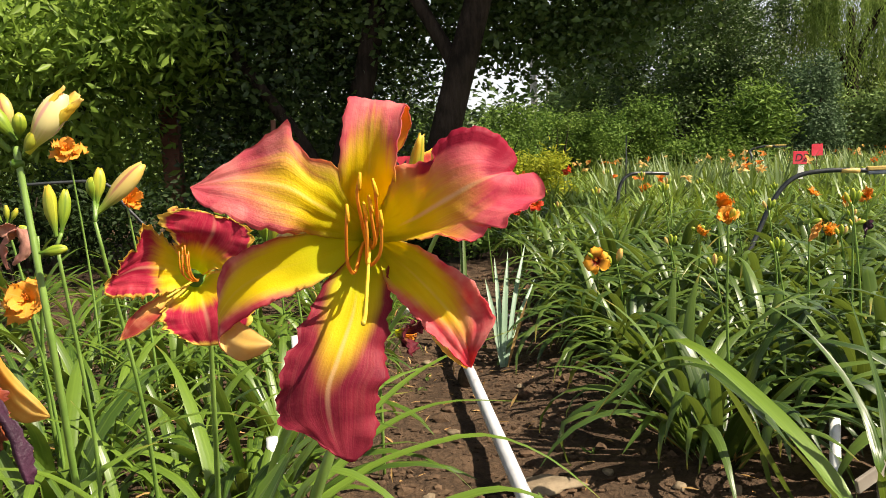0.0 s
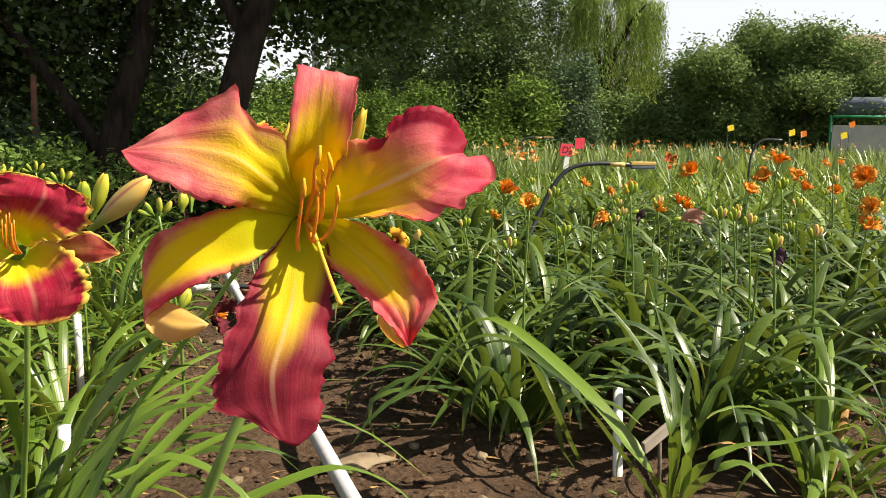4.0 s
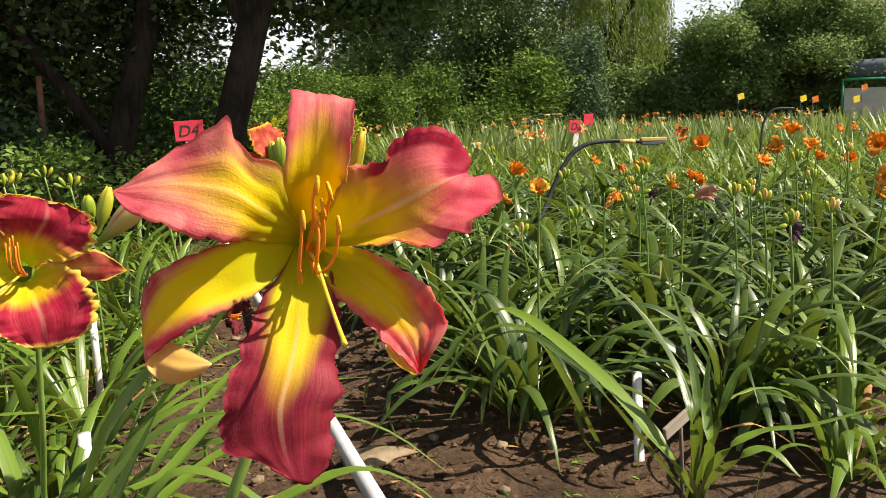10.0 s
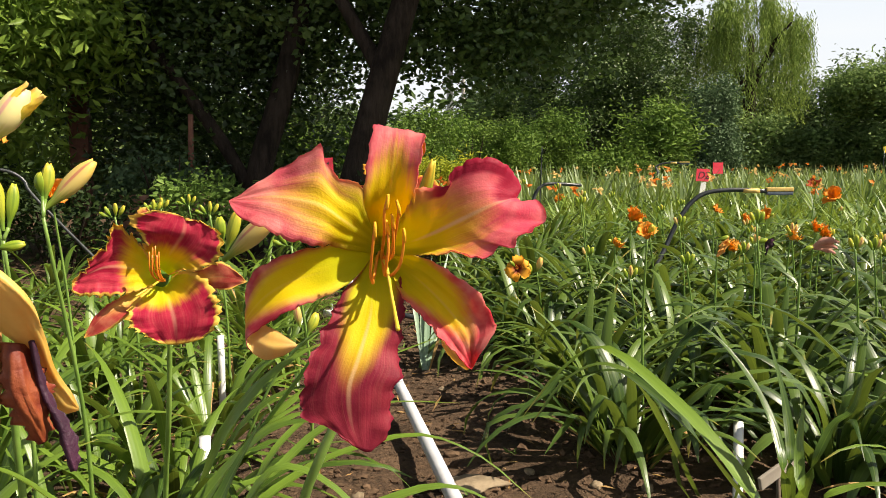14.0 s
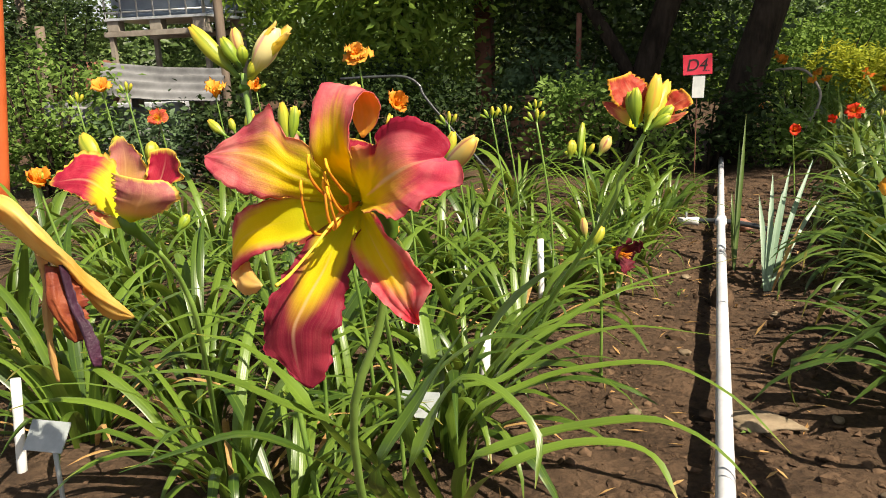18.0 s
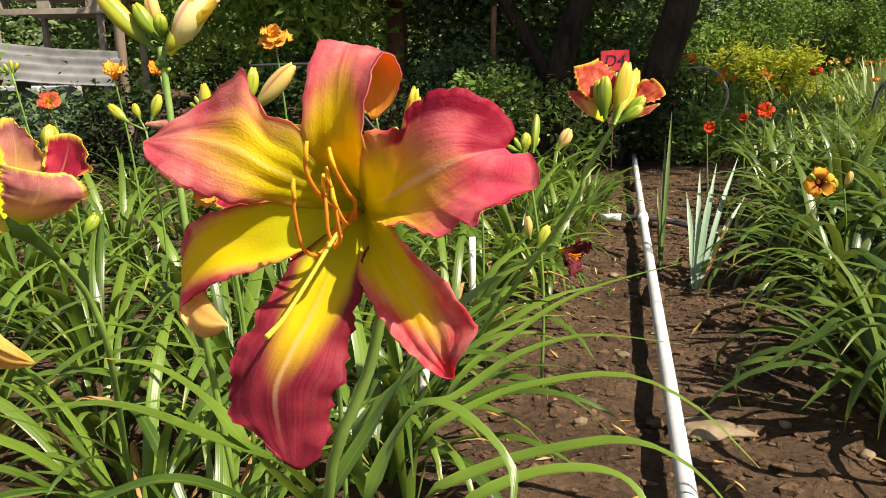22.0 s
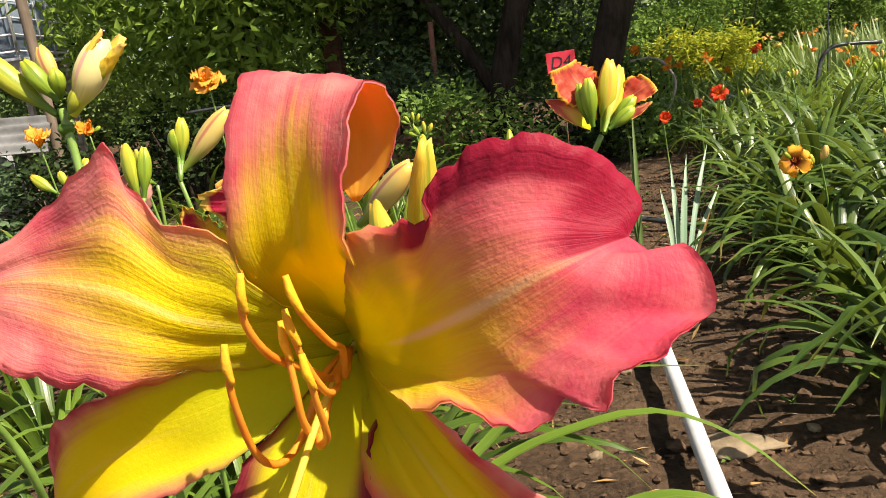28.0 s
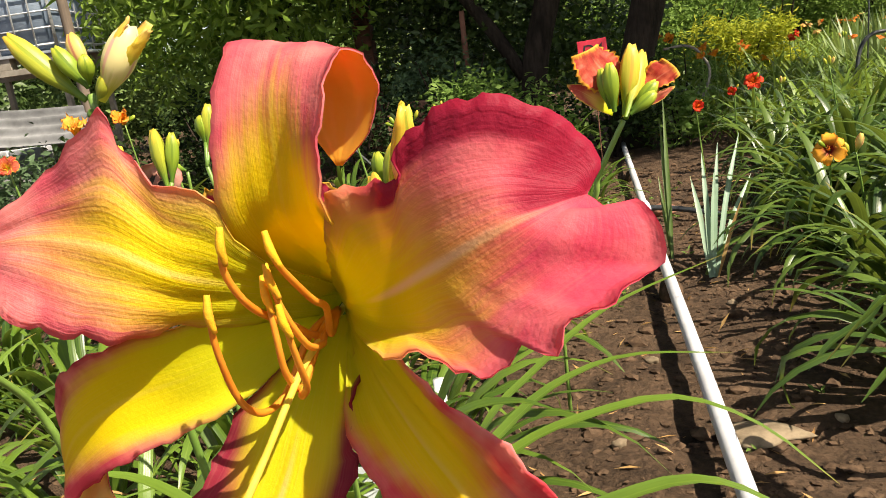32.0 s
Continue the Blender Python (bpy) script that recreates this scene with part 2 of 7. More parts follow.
M_SOIL = soil_mat()
M_CLOD = simple_mat("soil_clod", (0.028, 0.017, 0.011), (0.145, 0.090, 0.055), 60, 0.95, 0.8, 0.006, spec=0.15)
M_STONE = simple_mat("pale_stone", (0.12, 0.085, 0.05), (0.29, 0.22, 0.14), 40, 0.85, 0.6, 0.004)
M_LEAF = leaf_mat("fresh_strap_leaf", (0.031, 0.070, 0.010), (0.128, 0.209, 0.027), translucent=0.22, rough=0.36)
M_LEAFD = leaf_mat("deep_strap_leaf", (0.020, 0.049, 0.010), (0.094, 0.151, 0.027), translucent=0.20, rough=0.37, spec=0.48)
M_FIELD = leaf_mat("field_strap_leaf", (0.036, 0.084, 0.013), (0.168, 0.248, 0.038), "island", translucent=0.24, rough=0.42, spec=0.4)
M_IRISF = leaf_mat("grey_green_iris_leaf", (0.085, 0.145, 0.055), (0.22, 0.29, 0.11), "island", 0.3)
M_IRIS = leaf_mat("blue_green_iris_blade", (0.17, 0.28, 0.19), (0.27, 0.38, 0.26), "object", 0.25)
M_DRY = simple_mat("dried_leaf", (0.34, 0.17, 0.05), (0.62, 0.40, 0.16), 50, 0.8, 0.4, 0.002, translucent=0.25)
M_SCAPE = simple_mat("green_scape", (0.10, 0.19, 0.03), (0.19, 0.30, 0.06), 40, 0.42, 0.15, 0.001)
M_BUD = bud_mat("yellow_green_bud", (0.15, 0.26, 0.03), (0.44, 0.46, 0.045), (0.74, 0.52, 0.06), (0.26, 0.33, 0.03))
M_BUDG = bud_mat("green_bud", (0.10, 0.20, 0.02), (0.26, 0.36, 0.03), (0.48, 0.50, 0.05), (0.15, 0.24, 0.02))
M_BUDP = bud_mat("peach_bud", (0.22, 0.32, 0.04), (0.66, 0.50, 0.16), (0.80, 0.52, 0.12), (0.48, 0.15, 0.11))
M_BUDO = bud_mat("orange_flushed_bud", (0.20, 0.32, 0.03), (0.56, 0.50, 0.05), (0.82, 0.52, 0.08), (0.66, 0.36, 0.05))
M_BUDC = bud_mat("cream_opening_bud", (0.62, 0.60, 0.05), (0.93, 0.80, 0.36), (0.92, 0.68, 0.36), (0.86, 0.42, 0.36))
M_PEACH = simple_mat("orange_cream_petal_back", (0.80, 0.34, 0.05), (0.93, 0.60, 0.18), 45, 0.5, 0.2, 0.001, translucent=0.4)
M_CURL = simple_mat("peach_sepal_back", (0.92, 0.56, 0.08), (0.96, 0.78, 0.32), 45, 0.5, 0.2, 0.001, translucent=0.5)
M_GLOW = simple_mat("orange_sepal_back", (0.84, 0.36, 0.02), (0.92, 0.54, 0.08), 45, 0.5, 0.2, 0.001, translucent=0.5)
M_ANTHER = simple_mat("orange_anther", (0.72, 0.30, 0.01), (0.88, 0.45, 0.01), 600, 0.8, 0.6, 0.0006)
M_FILA = simple_mat("orange_filament", (0.78, 0.22, 0.02), (0.86, 0.36, 0.04), 120, 0.4, 0.05, 0.0004, translucent=0.2)
M_FILY = simple_mat("yellow_filament", (0.75, 0.55, 0.05), (0.88, 0.70, 0.12), 120, 0.4, 0.05, 0.0004, translucent=0.25)
M_PIPE = simple_mat("grey_plastic_pipe", (0.50, 0.50, 0.53), (0.68, 0.68, 0.71), 24, 0.38, 0.1, 0.0006)
M_WHITE = simple_mat("white_plastic", (0.62, 0.62, 0.60), (0.82, 0.82, 0.80), 30, 0.5, 0.1, 0.0006)
M_TAGG = simple_mat("grey_label_plate", (0.26, 0.29, 0.29), (0.40, 0.43, 0.43), 30, 0.35, 0.1, 0.0005)
M_HOSE = simple_mat("black_hose", (0.018, 0.020, 0.022), (0.05, 0.055, 0.06), 60, 0.35, 0.1, 0.0005)
M_VALVE = simple_mat("yellow_valve", (0.55, 0.36, 0.10), (0.75, 0.52, 0.16), 60, 0.45, 0.1, 0.0005)
M_FLAG = simple_mat("yellow_flag", (0.80, 0.62, 0.01), (0.90, 0.74, 0.03), 20, 0.6, 0.1, 0.0005, translucent=0.3)
M_BLUEG = simple_mat("blue_grey_plastic", (0.06, 0.08, 0.11), (0.12, 0.15, 0.19), 40, 0.45, 0.1, 0.0005)
M_RED = simple_mat("red_card", (0.60, 0.020, 0.045), (0.78, 0.05, 0.09), 14, 0.5, 0.05, 0.0005)
M_INK = simple_mat("black_ink", (0.012, 0.012, 0.012), (0.03, 0.03, 0.03), 50, 0.6, 0.05, 0.0003)
M_BARK = simple_mat("dark_bark", (0.016, 0.012, 0.009), (0.055, 0.040, 0.030), 26, 0.95, 1.0, 0.03, stretch=(1, 1, 0.25), spec=0.1)
M_WOOD = simple_mat("weathered_wood", (0.08, 0.058, 0.042), (0.20, 0.15, 0.11), 22, 0.85, 0.5, 0.006, stretch=(1, 1, 0.12))
M_RUST = simple_mat("rusty_iron", (0.10, 0.035, 0.022), (0.24, 0.10, 0.06), 18, 0.85, 0.4, 0.004)
M_STEEL = simple_mat("galvanised_steel", (0.45, 0.46, 0.47), (0.66, 0.67, 0.68), 30, 0.42, 0.1, 0.001, metallic=0.6)
M_ROOFS = simple_mat("grey_corrugated_sheet", (0.09, 0.09, 0.092), (0.24, 0.24, 0.245), 8, 0.75, 0.4, 0.004)
M_TANK = simple_mat("milky_blue_plastic", (0.20, 0.26, 0.36), (0.33, 0.40, 0.50), 5, 0.35, 0.1, 0.001, translucent=0.3)
M_BRICK = simple_mat("old_red_brick", (0.20, 0.085, 0.055), (0.36, 0.18, 0.12), 30, 0.92, 0.6, 0.004)
M_PAINT = simple_mat("red_orange_paint", (0.46, 0.085, 0.02), (0.62, 0.13, 0.035), 10, 0.55, 0.2, 0.002)
M_BLOCK = simple_mat("whitewashed_block", (0.30, 0.31, 0.34), (0.58, 0.60, 0.64), 9, 0.85, 0.5, 0.004)
M_CROWN = crown_mat("dark_tree_leaves", (0.026, 0.052, 0.014), (0.105, 0.165, 0.042), 0.28, 0.42, 0.35)
M_BIG = crown_mat("broad_tree_leaves", (0.042, 0.080, 0.020), (0.165, 0.245, 0.065), 0.30, 0.42, 0.35)
M_LONG = crown_mat("long_tree_leaves", (0.12, 0.21, 0.033), (0.33, 0.46, 0.08), 0.5, 0.36)
M_HEDGE = crown_mat("hedge_leaves", (0.065, 0.130, 0.022), (0.20, 0.30, 0.055), 0.34)
M_SHRUB = crown_mat("grey_green_shrub_leaves", (0.05, 0.09, 0.04), (0.13, 0.20, 0.095), 0.25)
M_FARTREE = crown_mat("far_tree_leaves", (0.085, 0.145, 0.045), (0.25, 0.35, 0.11), 0.35)
M_WILLOW = crown_mat("willow_leaves", (0.12, 0.19, 0.035), (0.30, 0.40, 0.09), 0.35)
M_WEED = crown_mat("weed_leaves", (0.09, 0.17, 0.03), (0.22, 0.33, 0.08), 0.4)
M_FENNEL = crown_mat("fennel_fronds", (0.26, 0.32, 0.03), (0.55, 0.54, 0.06), 0.4)
# leaf green darkened to stand for the shade beneath trees and tank
M_UNDERSHADE = crown_mat("shade_tinted_undergrowth_leaves", (0.012, 0.026, 0.008), (0.036, 0.062, 0.015), 0.2)
M_WALLH = simple_mat("house_plaster", (0.45, 0.42, 0.38), (0.6, 0.57, 0.52), 4, 0.9, 0.3, 0.004)
M_TILES = simple_mat("brown_roof_sheet", (0.20, 0.13, 0.10), (0.32, 0.22, 0.17), 6, 0.8, 0.4, 0.01)
M_GREENP = simple_mat("green_painted_steel", (0.02, 0.25, 0.11), (0.05, 0.38, 0.18), 12, 0.45, 0.1, 0.001)
M_PLANK = simple_mat("grey_board", (0.17, 0.14, 0.11), (0.33, 0.29, 0.24), 12, 0.85, 0.3, 0.003)


# ---- mesh helpers ----
def part(name, bm, material, parent=None, label="", smooth=True):
    me = bpy.data.meshes.new(name)
    bm.to_mesh(me)
    bm.free()
    for m in (material if isinstance(material, (list, tuple)) else [material]):
        me.materials.append(m)
    if smooth:
        me.shade_smooth()
    ob = new(name, me)
    if parent:
        ob.parent = parent
    if label:
        ob["label"] = label
    return ob


def data_part(name, verts, faces, material, parent=None, uvs=None, smooth=True, label=""):
    me = bpy.data.meshes.new(name)
    me.from_pydata([tuple(v) for v in verts], [], [tuple(f) for f in faces])
    if uvs is not None:
        lay = me.uv_layers.new(name="UVMap")
        idx = np.empty(len(me.loops), dtype=np.int32)
        me.loops.foreach_get("vertex_index", idx)
        lay.data.foreach_set("uv", np.asarray(uvs, dtype=np.float32)[idx].ravel())
    for m in (material if isinstance(material, (list, tuple)) else [material]):
        me.materials.append(m)
    if smooth:
        me.shade_smooth()
    ob = new(name, me)
    if parent:
        ob.parent = parent
    if label:
        ob["label"] = label
    return ob


def thing(name, at, label, category, group="", kind=""):
    ob = new(name)
    ob.location = at
    ob.empty_display_size = 0.05
    return tagged(ob, label, category, group, kind)


def spline(pts, n):
    """n + 1 points of a smooth curve through pts (rows of any width)."""
    p = np.array(pts, dtype=float)
    if len(p) == 2:
        p = np.stack([p[0], (p[0] + p[1]) / 2, p[1]])
    q = np.vstack([2 * p[0] - p[1], p, 2 * p[-1] - p[-2]])
    out = []
    for u in np.linspace(0, len(p) - 1, n + 1):
        i = min(int(u), len(p) - 2)
        t = u - i
        a, b, c, d = q[i], q[i + 1], q[i + 2], q[i + 3]
        out.append(0.5 * (2 * b + (c - a) * t + (2 * a - 5 * b + 4 * c - d) * t * t + (3 * b - a - 3 * c + d) * t ** 3))
    return np.array(out)


def tube_data(pts, radii, n=20, sides=10, wobble=0.0):
    c = spline(pts, n)
    r = spline([[v] for v in radii], n)[:, 0] if isinstance(radii, (list, tuple)) else np.full(n + 1, radii)
    t = np.gradient(c, axis=0)
    t /= np.linalg.norm(t, axis=1)[:, None]
    ref = np.array([0.0, 0.0, 1.0]) if abs(t[0][2]) < 0.9 else np.array([1.0, 0.0, 0.0])
    side = np.cross(t[0], ref)
    side /= np.linalg.norm(side)
    verts, faces = [], []
    for i in range(n + 1):
        side = side - t[i] * (side @ t[i])
        side /= np.linalg.norm(side)
        up = np.cross(t[i], side)
        for k in range(sides):
            a = 2 * math.pi * k / sides
            rr = r[i] * (1 + wobble * math.sin(3 * a + i * 0.7) * 0.5)
            verts.append(c[i] + rr * (math.cos(a) * side + math.sin(a) * up))
    for i in range(n):
        for k in range(sides):
            k2 = (k + 1) % sides
            faces.append((i * sides + k, i * sides + k2, (i + 1) * sides + k2, (i + 1) * sides + k))
    faces.append(tuple(range(sides))[::-1])
    faces.append(tuple(n * sides + k for k in range(sides)))
    return verts, faces


def tube(name, pts, radii, material, parent=None, n=20, sides=10, label="", wobble=0.0):
    v, f = tube_data(pts, radii, n, sides, wobble)
    return data_part(name, v, f, material, parent, label=label)


def box(name, size, at, material, parent=None, rot=(0, 0, 0), bevel=0.004, label=""):
    bm = bmesh.new()
    bmesh.ops.create_cube(bm, size=1.0)
    bmesh.ops.scale(bm, vec=size, verts=bm.verts)
    if bevel:
        bmesh.ops.bevel(bm, geom=bm.edges[:], offset=bevel, segments=2, affect="EDGES", profile=0.6)
    ob = part(name, bm, material, parent, label, smooth=False)
    ob.matrix_local = pose(*at, *rot)
    return ob


def lump(name, size, at, material, parent=None, seed=1, rough=0.25, sub=2, rot=0, label=""):
    bm = bmesh.new()
    bmesh.ops.create_icosphere(bm, subdivisions=sub, radius=1.0)
    for v in bm.verts:
        k = 1 + rough * noise.noise(v.co * 1.6 + Vector((seed * 7.3, seed, 0)))
        v.co = Vector((v.co.x * size[0], v.co.y * size[1], v.co.z * size[2])) * k
    ob = part(name, bm, material, parent, label)
    ob.matrix_local = pose(*at, 0, 0, rot)
    return ob


# ---- ground ----
def ground_height(x, y):
    h = 0.018 * noise.noise(Vector((x * 2.1, y * 2.1, 0.3))) + 0.011 * noise.noise(Vector((x * 8, y * 8, 2.0)))
    h += 0.006 * noise.noise(Vector((x * 23, y * 23, 5.0)))
    fade = 1.0 if abs(x) < 6 and -2 < y < 12 else 0.3
    return h * fade - 0.012 * math.exp(-((x + 0.03) / 0.06) ** 2)


def build_ground():
    xs = np.concatenate([[-900, -300, -100, -45, -25, -15, -10], np.arange(-8, -2.2, 0.25), np.arange(-2.2, 2.6, 0.032), np.arange(2.6, 10, 0.25), [12, 16, 22, 32, 50, 100, 300, 900]])
    ys = np.concatenate([[-900, -300, -100, -40, -18, -9, -5, -3, -2], np.arange(-1.2, 4.6, 0.036), np.arange(4.6, 12, 0.25), [13, 15, 18, 22, 30, 45, 80, 160, 400, 900]])
    verts = [(x, y, ground_height(x, y)) for y in ys for x in xs]
    w = len(xs)
    faces = [(j * w + i, j * w + i + 1, (j + 1) * w + i + 1, (j + 1) * w + i) for j in range(len(ys) - 1) for i in range(w - 1)]
    g = data_part("ground", verts, faces, M_SOIL)
    tagged(g, "brown garden soil with clods between the beds", "soil", kind="structure")


build_ground()


def sky_backdrop():
    """The bright summer haze that rings the horizon, far behind everything."""
    m, nt, ns, ls = mat_nodes("hazy_sky")
    tc = nt.nodes.new("ShaderNodeTexCoord")
    sep = nt.nodes.new("ShaderNodeSeparateXYZ")
    nt.links.new(tc.outputs["Generated"], sep.inputs[0])
    soft = noise_node(nt, 3.0, 3, 0.5, "Generated", (1, 1, 5))
    f = math_node(nt, "ADD", sep.outputs[2], math_node(nt, "MULTIPLY_ADD", soft, 0.3, -0.15))
    col = mix_col(nt, f, (0.88, 0.93, 1.0), (0.66, 0.80, 1.0))
    em = node(nt, "ShaderNodeEmission", Strength=0.60)
    nt.links.new(col, em.inputs[0])
    out = nt.nodes.new("ShaderNodeOutputMaterial")
    nt.links.new(em.outputs[0], out.inputs[0])
    n, rad = 96, 420.0
    verts, faces = [], []
    for j, z in enumerate((-4.0, 40.0, 95.0, 165.0)):
        for i in range(n):
            a = 2 * math.pi * i / n
            k = rad - 18.0 * j
            verts.append((k * math.cos(a), k * math.sin(a), z))
    for j in range(3):
        for i in range(n):
            i2 = (i + 1) % n
            faces.append((j * n + i, j * n + i2, (j + 1) * n + i2, (j + 1) * n + i))
    ob = data_part("backdrop", verts, faces, m)
    tagged(ob, "pale hazy summer sky above the horizon", "sky", kind="structure")


sky_backdrop()


# ---- strap leaves ----
def ribbon_arrays(c, side, hw, fold):
    """A strap with a V-shaped section along the rows of c: (verts, faces, uvs)."""
    n = len(c) - 1
    t = np.gradient(c, axis=0)
    nrm = np.cross(side, t)
    nrm /= np.maximum(np.linalg.norm(nrm, axis=1), 1e-9)[:, None]
    verts, uvs, faces = [], [], []
    for i in range(n + 1):
        for k in (-1, 0, 1):
            verts.append(c[i] + side[i] * k * hw[i] + nrm[i] * abs(k) * hw[i] * fold)
            uvs.append((0.5 + 0.5 * k, i / n))
    for i in range(n):
        for k in range(2):
            a = i * 3 + k
            faces.append((a, a + 1, a + 4, a + 3))
    return np.array(verts), faces, uvs


def strap_curve(length, lean, bend, n, kink=0.0, twist=0.0):
    """A leaf's middle line in its own xz plane: lean and bend in degrees from upright; kink breaks it over."""
    c, p = [np.zeros(3)], np.zeros(3)
    for i in range(n):
        s = (i + 0.5) / n
        a = radians(lean + bend * s ** 1.7 + (kink if s > 0.66 else 0))
        p = p + np.array([math.sin(a), 0.0, math.cos(a)]) * length / n
        c.append(p)
    c = np.array(c)
    side = np.array([[math.sin(radians(twist * i / n)), math.cos(radians(twist * i / n)), 0.0] for i in range(n + 1)])
    return c, side


def strap_width(w, n):
    s = np.linspace(0, 1, n + 1)
    return w * np.minimum(1, 0.45 + 2.2 * s) * np.clip((1 - s) * 2.6, 0.02, 1) ** 0.75


def leaf_mesh(name, length, width, lean, bend, kink, twist, material, n=10):
    c, side = strap_curve(length, lean, bend, n, kink, twist)
    v, f, uv = ribbon_arrays(c, side, strap_width(width / 2, n), 0.30)
    ob = data_part(name, v, f, material, uvs=uv)
    me = ob.data
    bpy.data.objects.remove(ob)
    return me


rng = random.Random(7)
LEAVES = {}
for key, material in (("fresh", M_LEAF), ("deep", M_LEAFD)):
    LEAVES[key] = []
    for i in range(22):
        LEAVES[key].append(leaf_mesh("leaf", rng.uniform(0.42, 0.72), rng.uniform(0.020, 0.034) * (1.32 if key == "deep" else 1.2), rng.uniform(4, 44), rng.uniform(*((55, 165) if key == "deep" else (60, 175))), rng.choice((0, 0, 0, 0, 40) if key == "deep" else (0, 0, 0, 0, 0, 25)), rng.uniform(-60, 60), material))
DRYLEAF = [leaf_mesh("dry_leaf", rng.uniform(0.25, 0.4), 0.02, rng.uniform(40, 60), rng.uniform(50, 70), 20, rng.uniform(-90, 90), M_DRY) for i in range(4)]


def leaf_objects(plant, count, key, scale, r, spread=1.0, dry=0.05):
    for i in range(count):
        is_dry = r.random() < dry
        ob = new("dry_leaf" if is_dry else "leaf", r.choice(DRYLEAF if is_dry else LEAVES[key]))
        a = r.uniform(0, 360)
        s = scale * r.uniform(0.7, 1.12)
        ob.parent = plant
        d = r.uniform(0.005, 0.05) * spread
        ob.matrix_local = Matrix.Translation((d * math.cos(radians(a)), d * math.sin(radians(a)), 0.0)) @ Euler((radians(r.uniform(-7, 7)), radians(r.uniform(-6, 8)), radians(a + r.uniform(-14, 14)))).to_matrix().to_4x4() @ Matrix.Diagonal((s, s, s, 1))


def strap_path(name, pts, width, material, parent, n=18, face=(0, 0, 1)):
    """A long leaf through given places, its blade lying flat to face."""
    c = spline(pts, n)
    t = np.gradient(c, axis=0)
    t /= np.linalg.norm(t, axis=1)[:, None]
    side = np.cross(t, np.array(face, dtype=float))
    side /= np.maximum(np.linalg.norm(side, axis=1), 1e-6)[:, None]
    v, f, uv = ribbon_arrays(c, side, strap_width(width / 2, n), 0.28)
    base = np.array(parent.location) if parent else np.zeros(3)
    return data_part(name, v - base, f, material, parent, uvs=uv)


# ---- buds and scapes ----
def bud_data(length, radius, n=12, sides=12, bend=0.06):
    """A slim three-sided bud on a narrow neck, with a slightly split tip."""
    prof = spline([[v] for v in (0.30, 0.40, 0.66, 0.90, 1.0, 0.97, 0.80, 0.36)], n)[:, 0]
    verts, faces, uvs = [], [], []
    for i in range(n + 1):
        s = i / n
        for k in range(sides + 1):
            a = 2 * math.pi * k / sides
            seam = abs(math.cos(1.5 * a))
            rr = radius * prof[i] * (0.90 + 0.14 * seam * min(1, 2 * s))
            z = s * length + (0.035 * length * (seam - 0.5) if i == n else 0)
            verts.append((rr * math.cos(a) + bend * length * s * s, rr * math.sin(a), z))
            uvs.append((k / sides, s))
    w = sides + 1
    for i in range(n):
        for k in range(sides):
            faces.append((i * w + k, i * w + k + 1, (i + 1) * w + k + 1, (i + 1) * w + k))
    verts.append((bend * length, 0, length * 0.985))
    uvs.append((0.5, 1.0))
    for k in range(sides):
        faces.append((n * w + k, n * w + k + 1, len(verts) - 1))
    return verts, faces, uvs


def bud(parent, base, tip, radius, material, label="", name="bud"):
    """A daylily bud from base to tip; places are in the world."""
    b, t = Vector(base), Vector(tip)
    v, f, uv = bud_data((t - b).length, radius)
    q = (t - b).to_track_quat("Z", "X").to_matrix().to_4x4()
    origin = Vector(parent.location)
    m = Matrix.Translation(b - origin) @ q
    return data_part(name, [m @ Vector(p) for p in v], f, material, parent, uvs=uv, label=label)


def scape(parent, pts, r0=0.0055, r1=0.0035, name="scape"):
    o = np.array(parent.location)
    return tube(name, [np.array(p) - o for p in pts], [r0 * 0.85, (r0 + r1) * 0.42, r1 * 0.85], M_SCAPE, parent, n=16, sides=8)


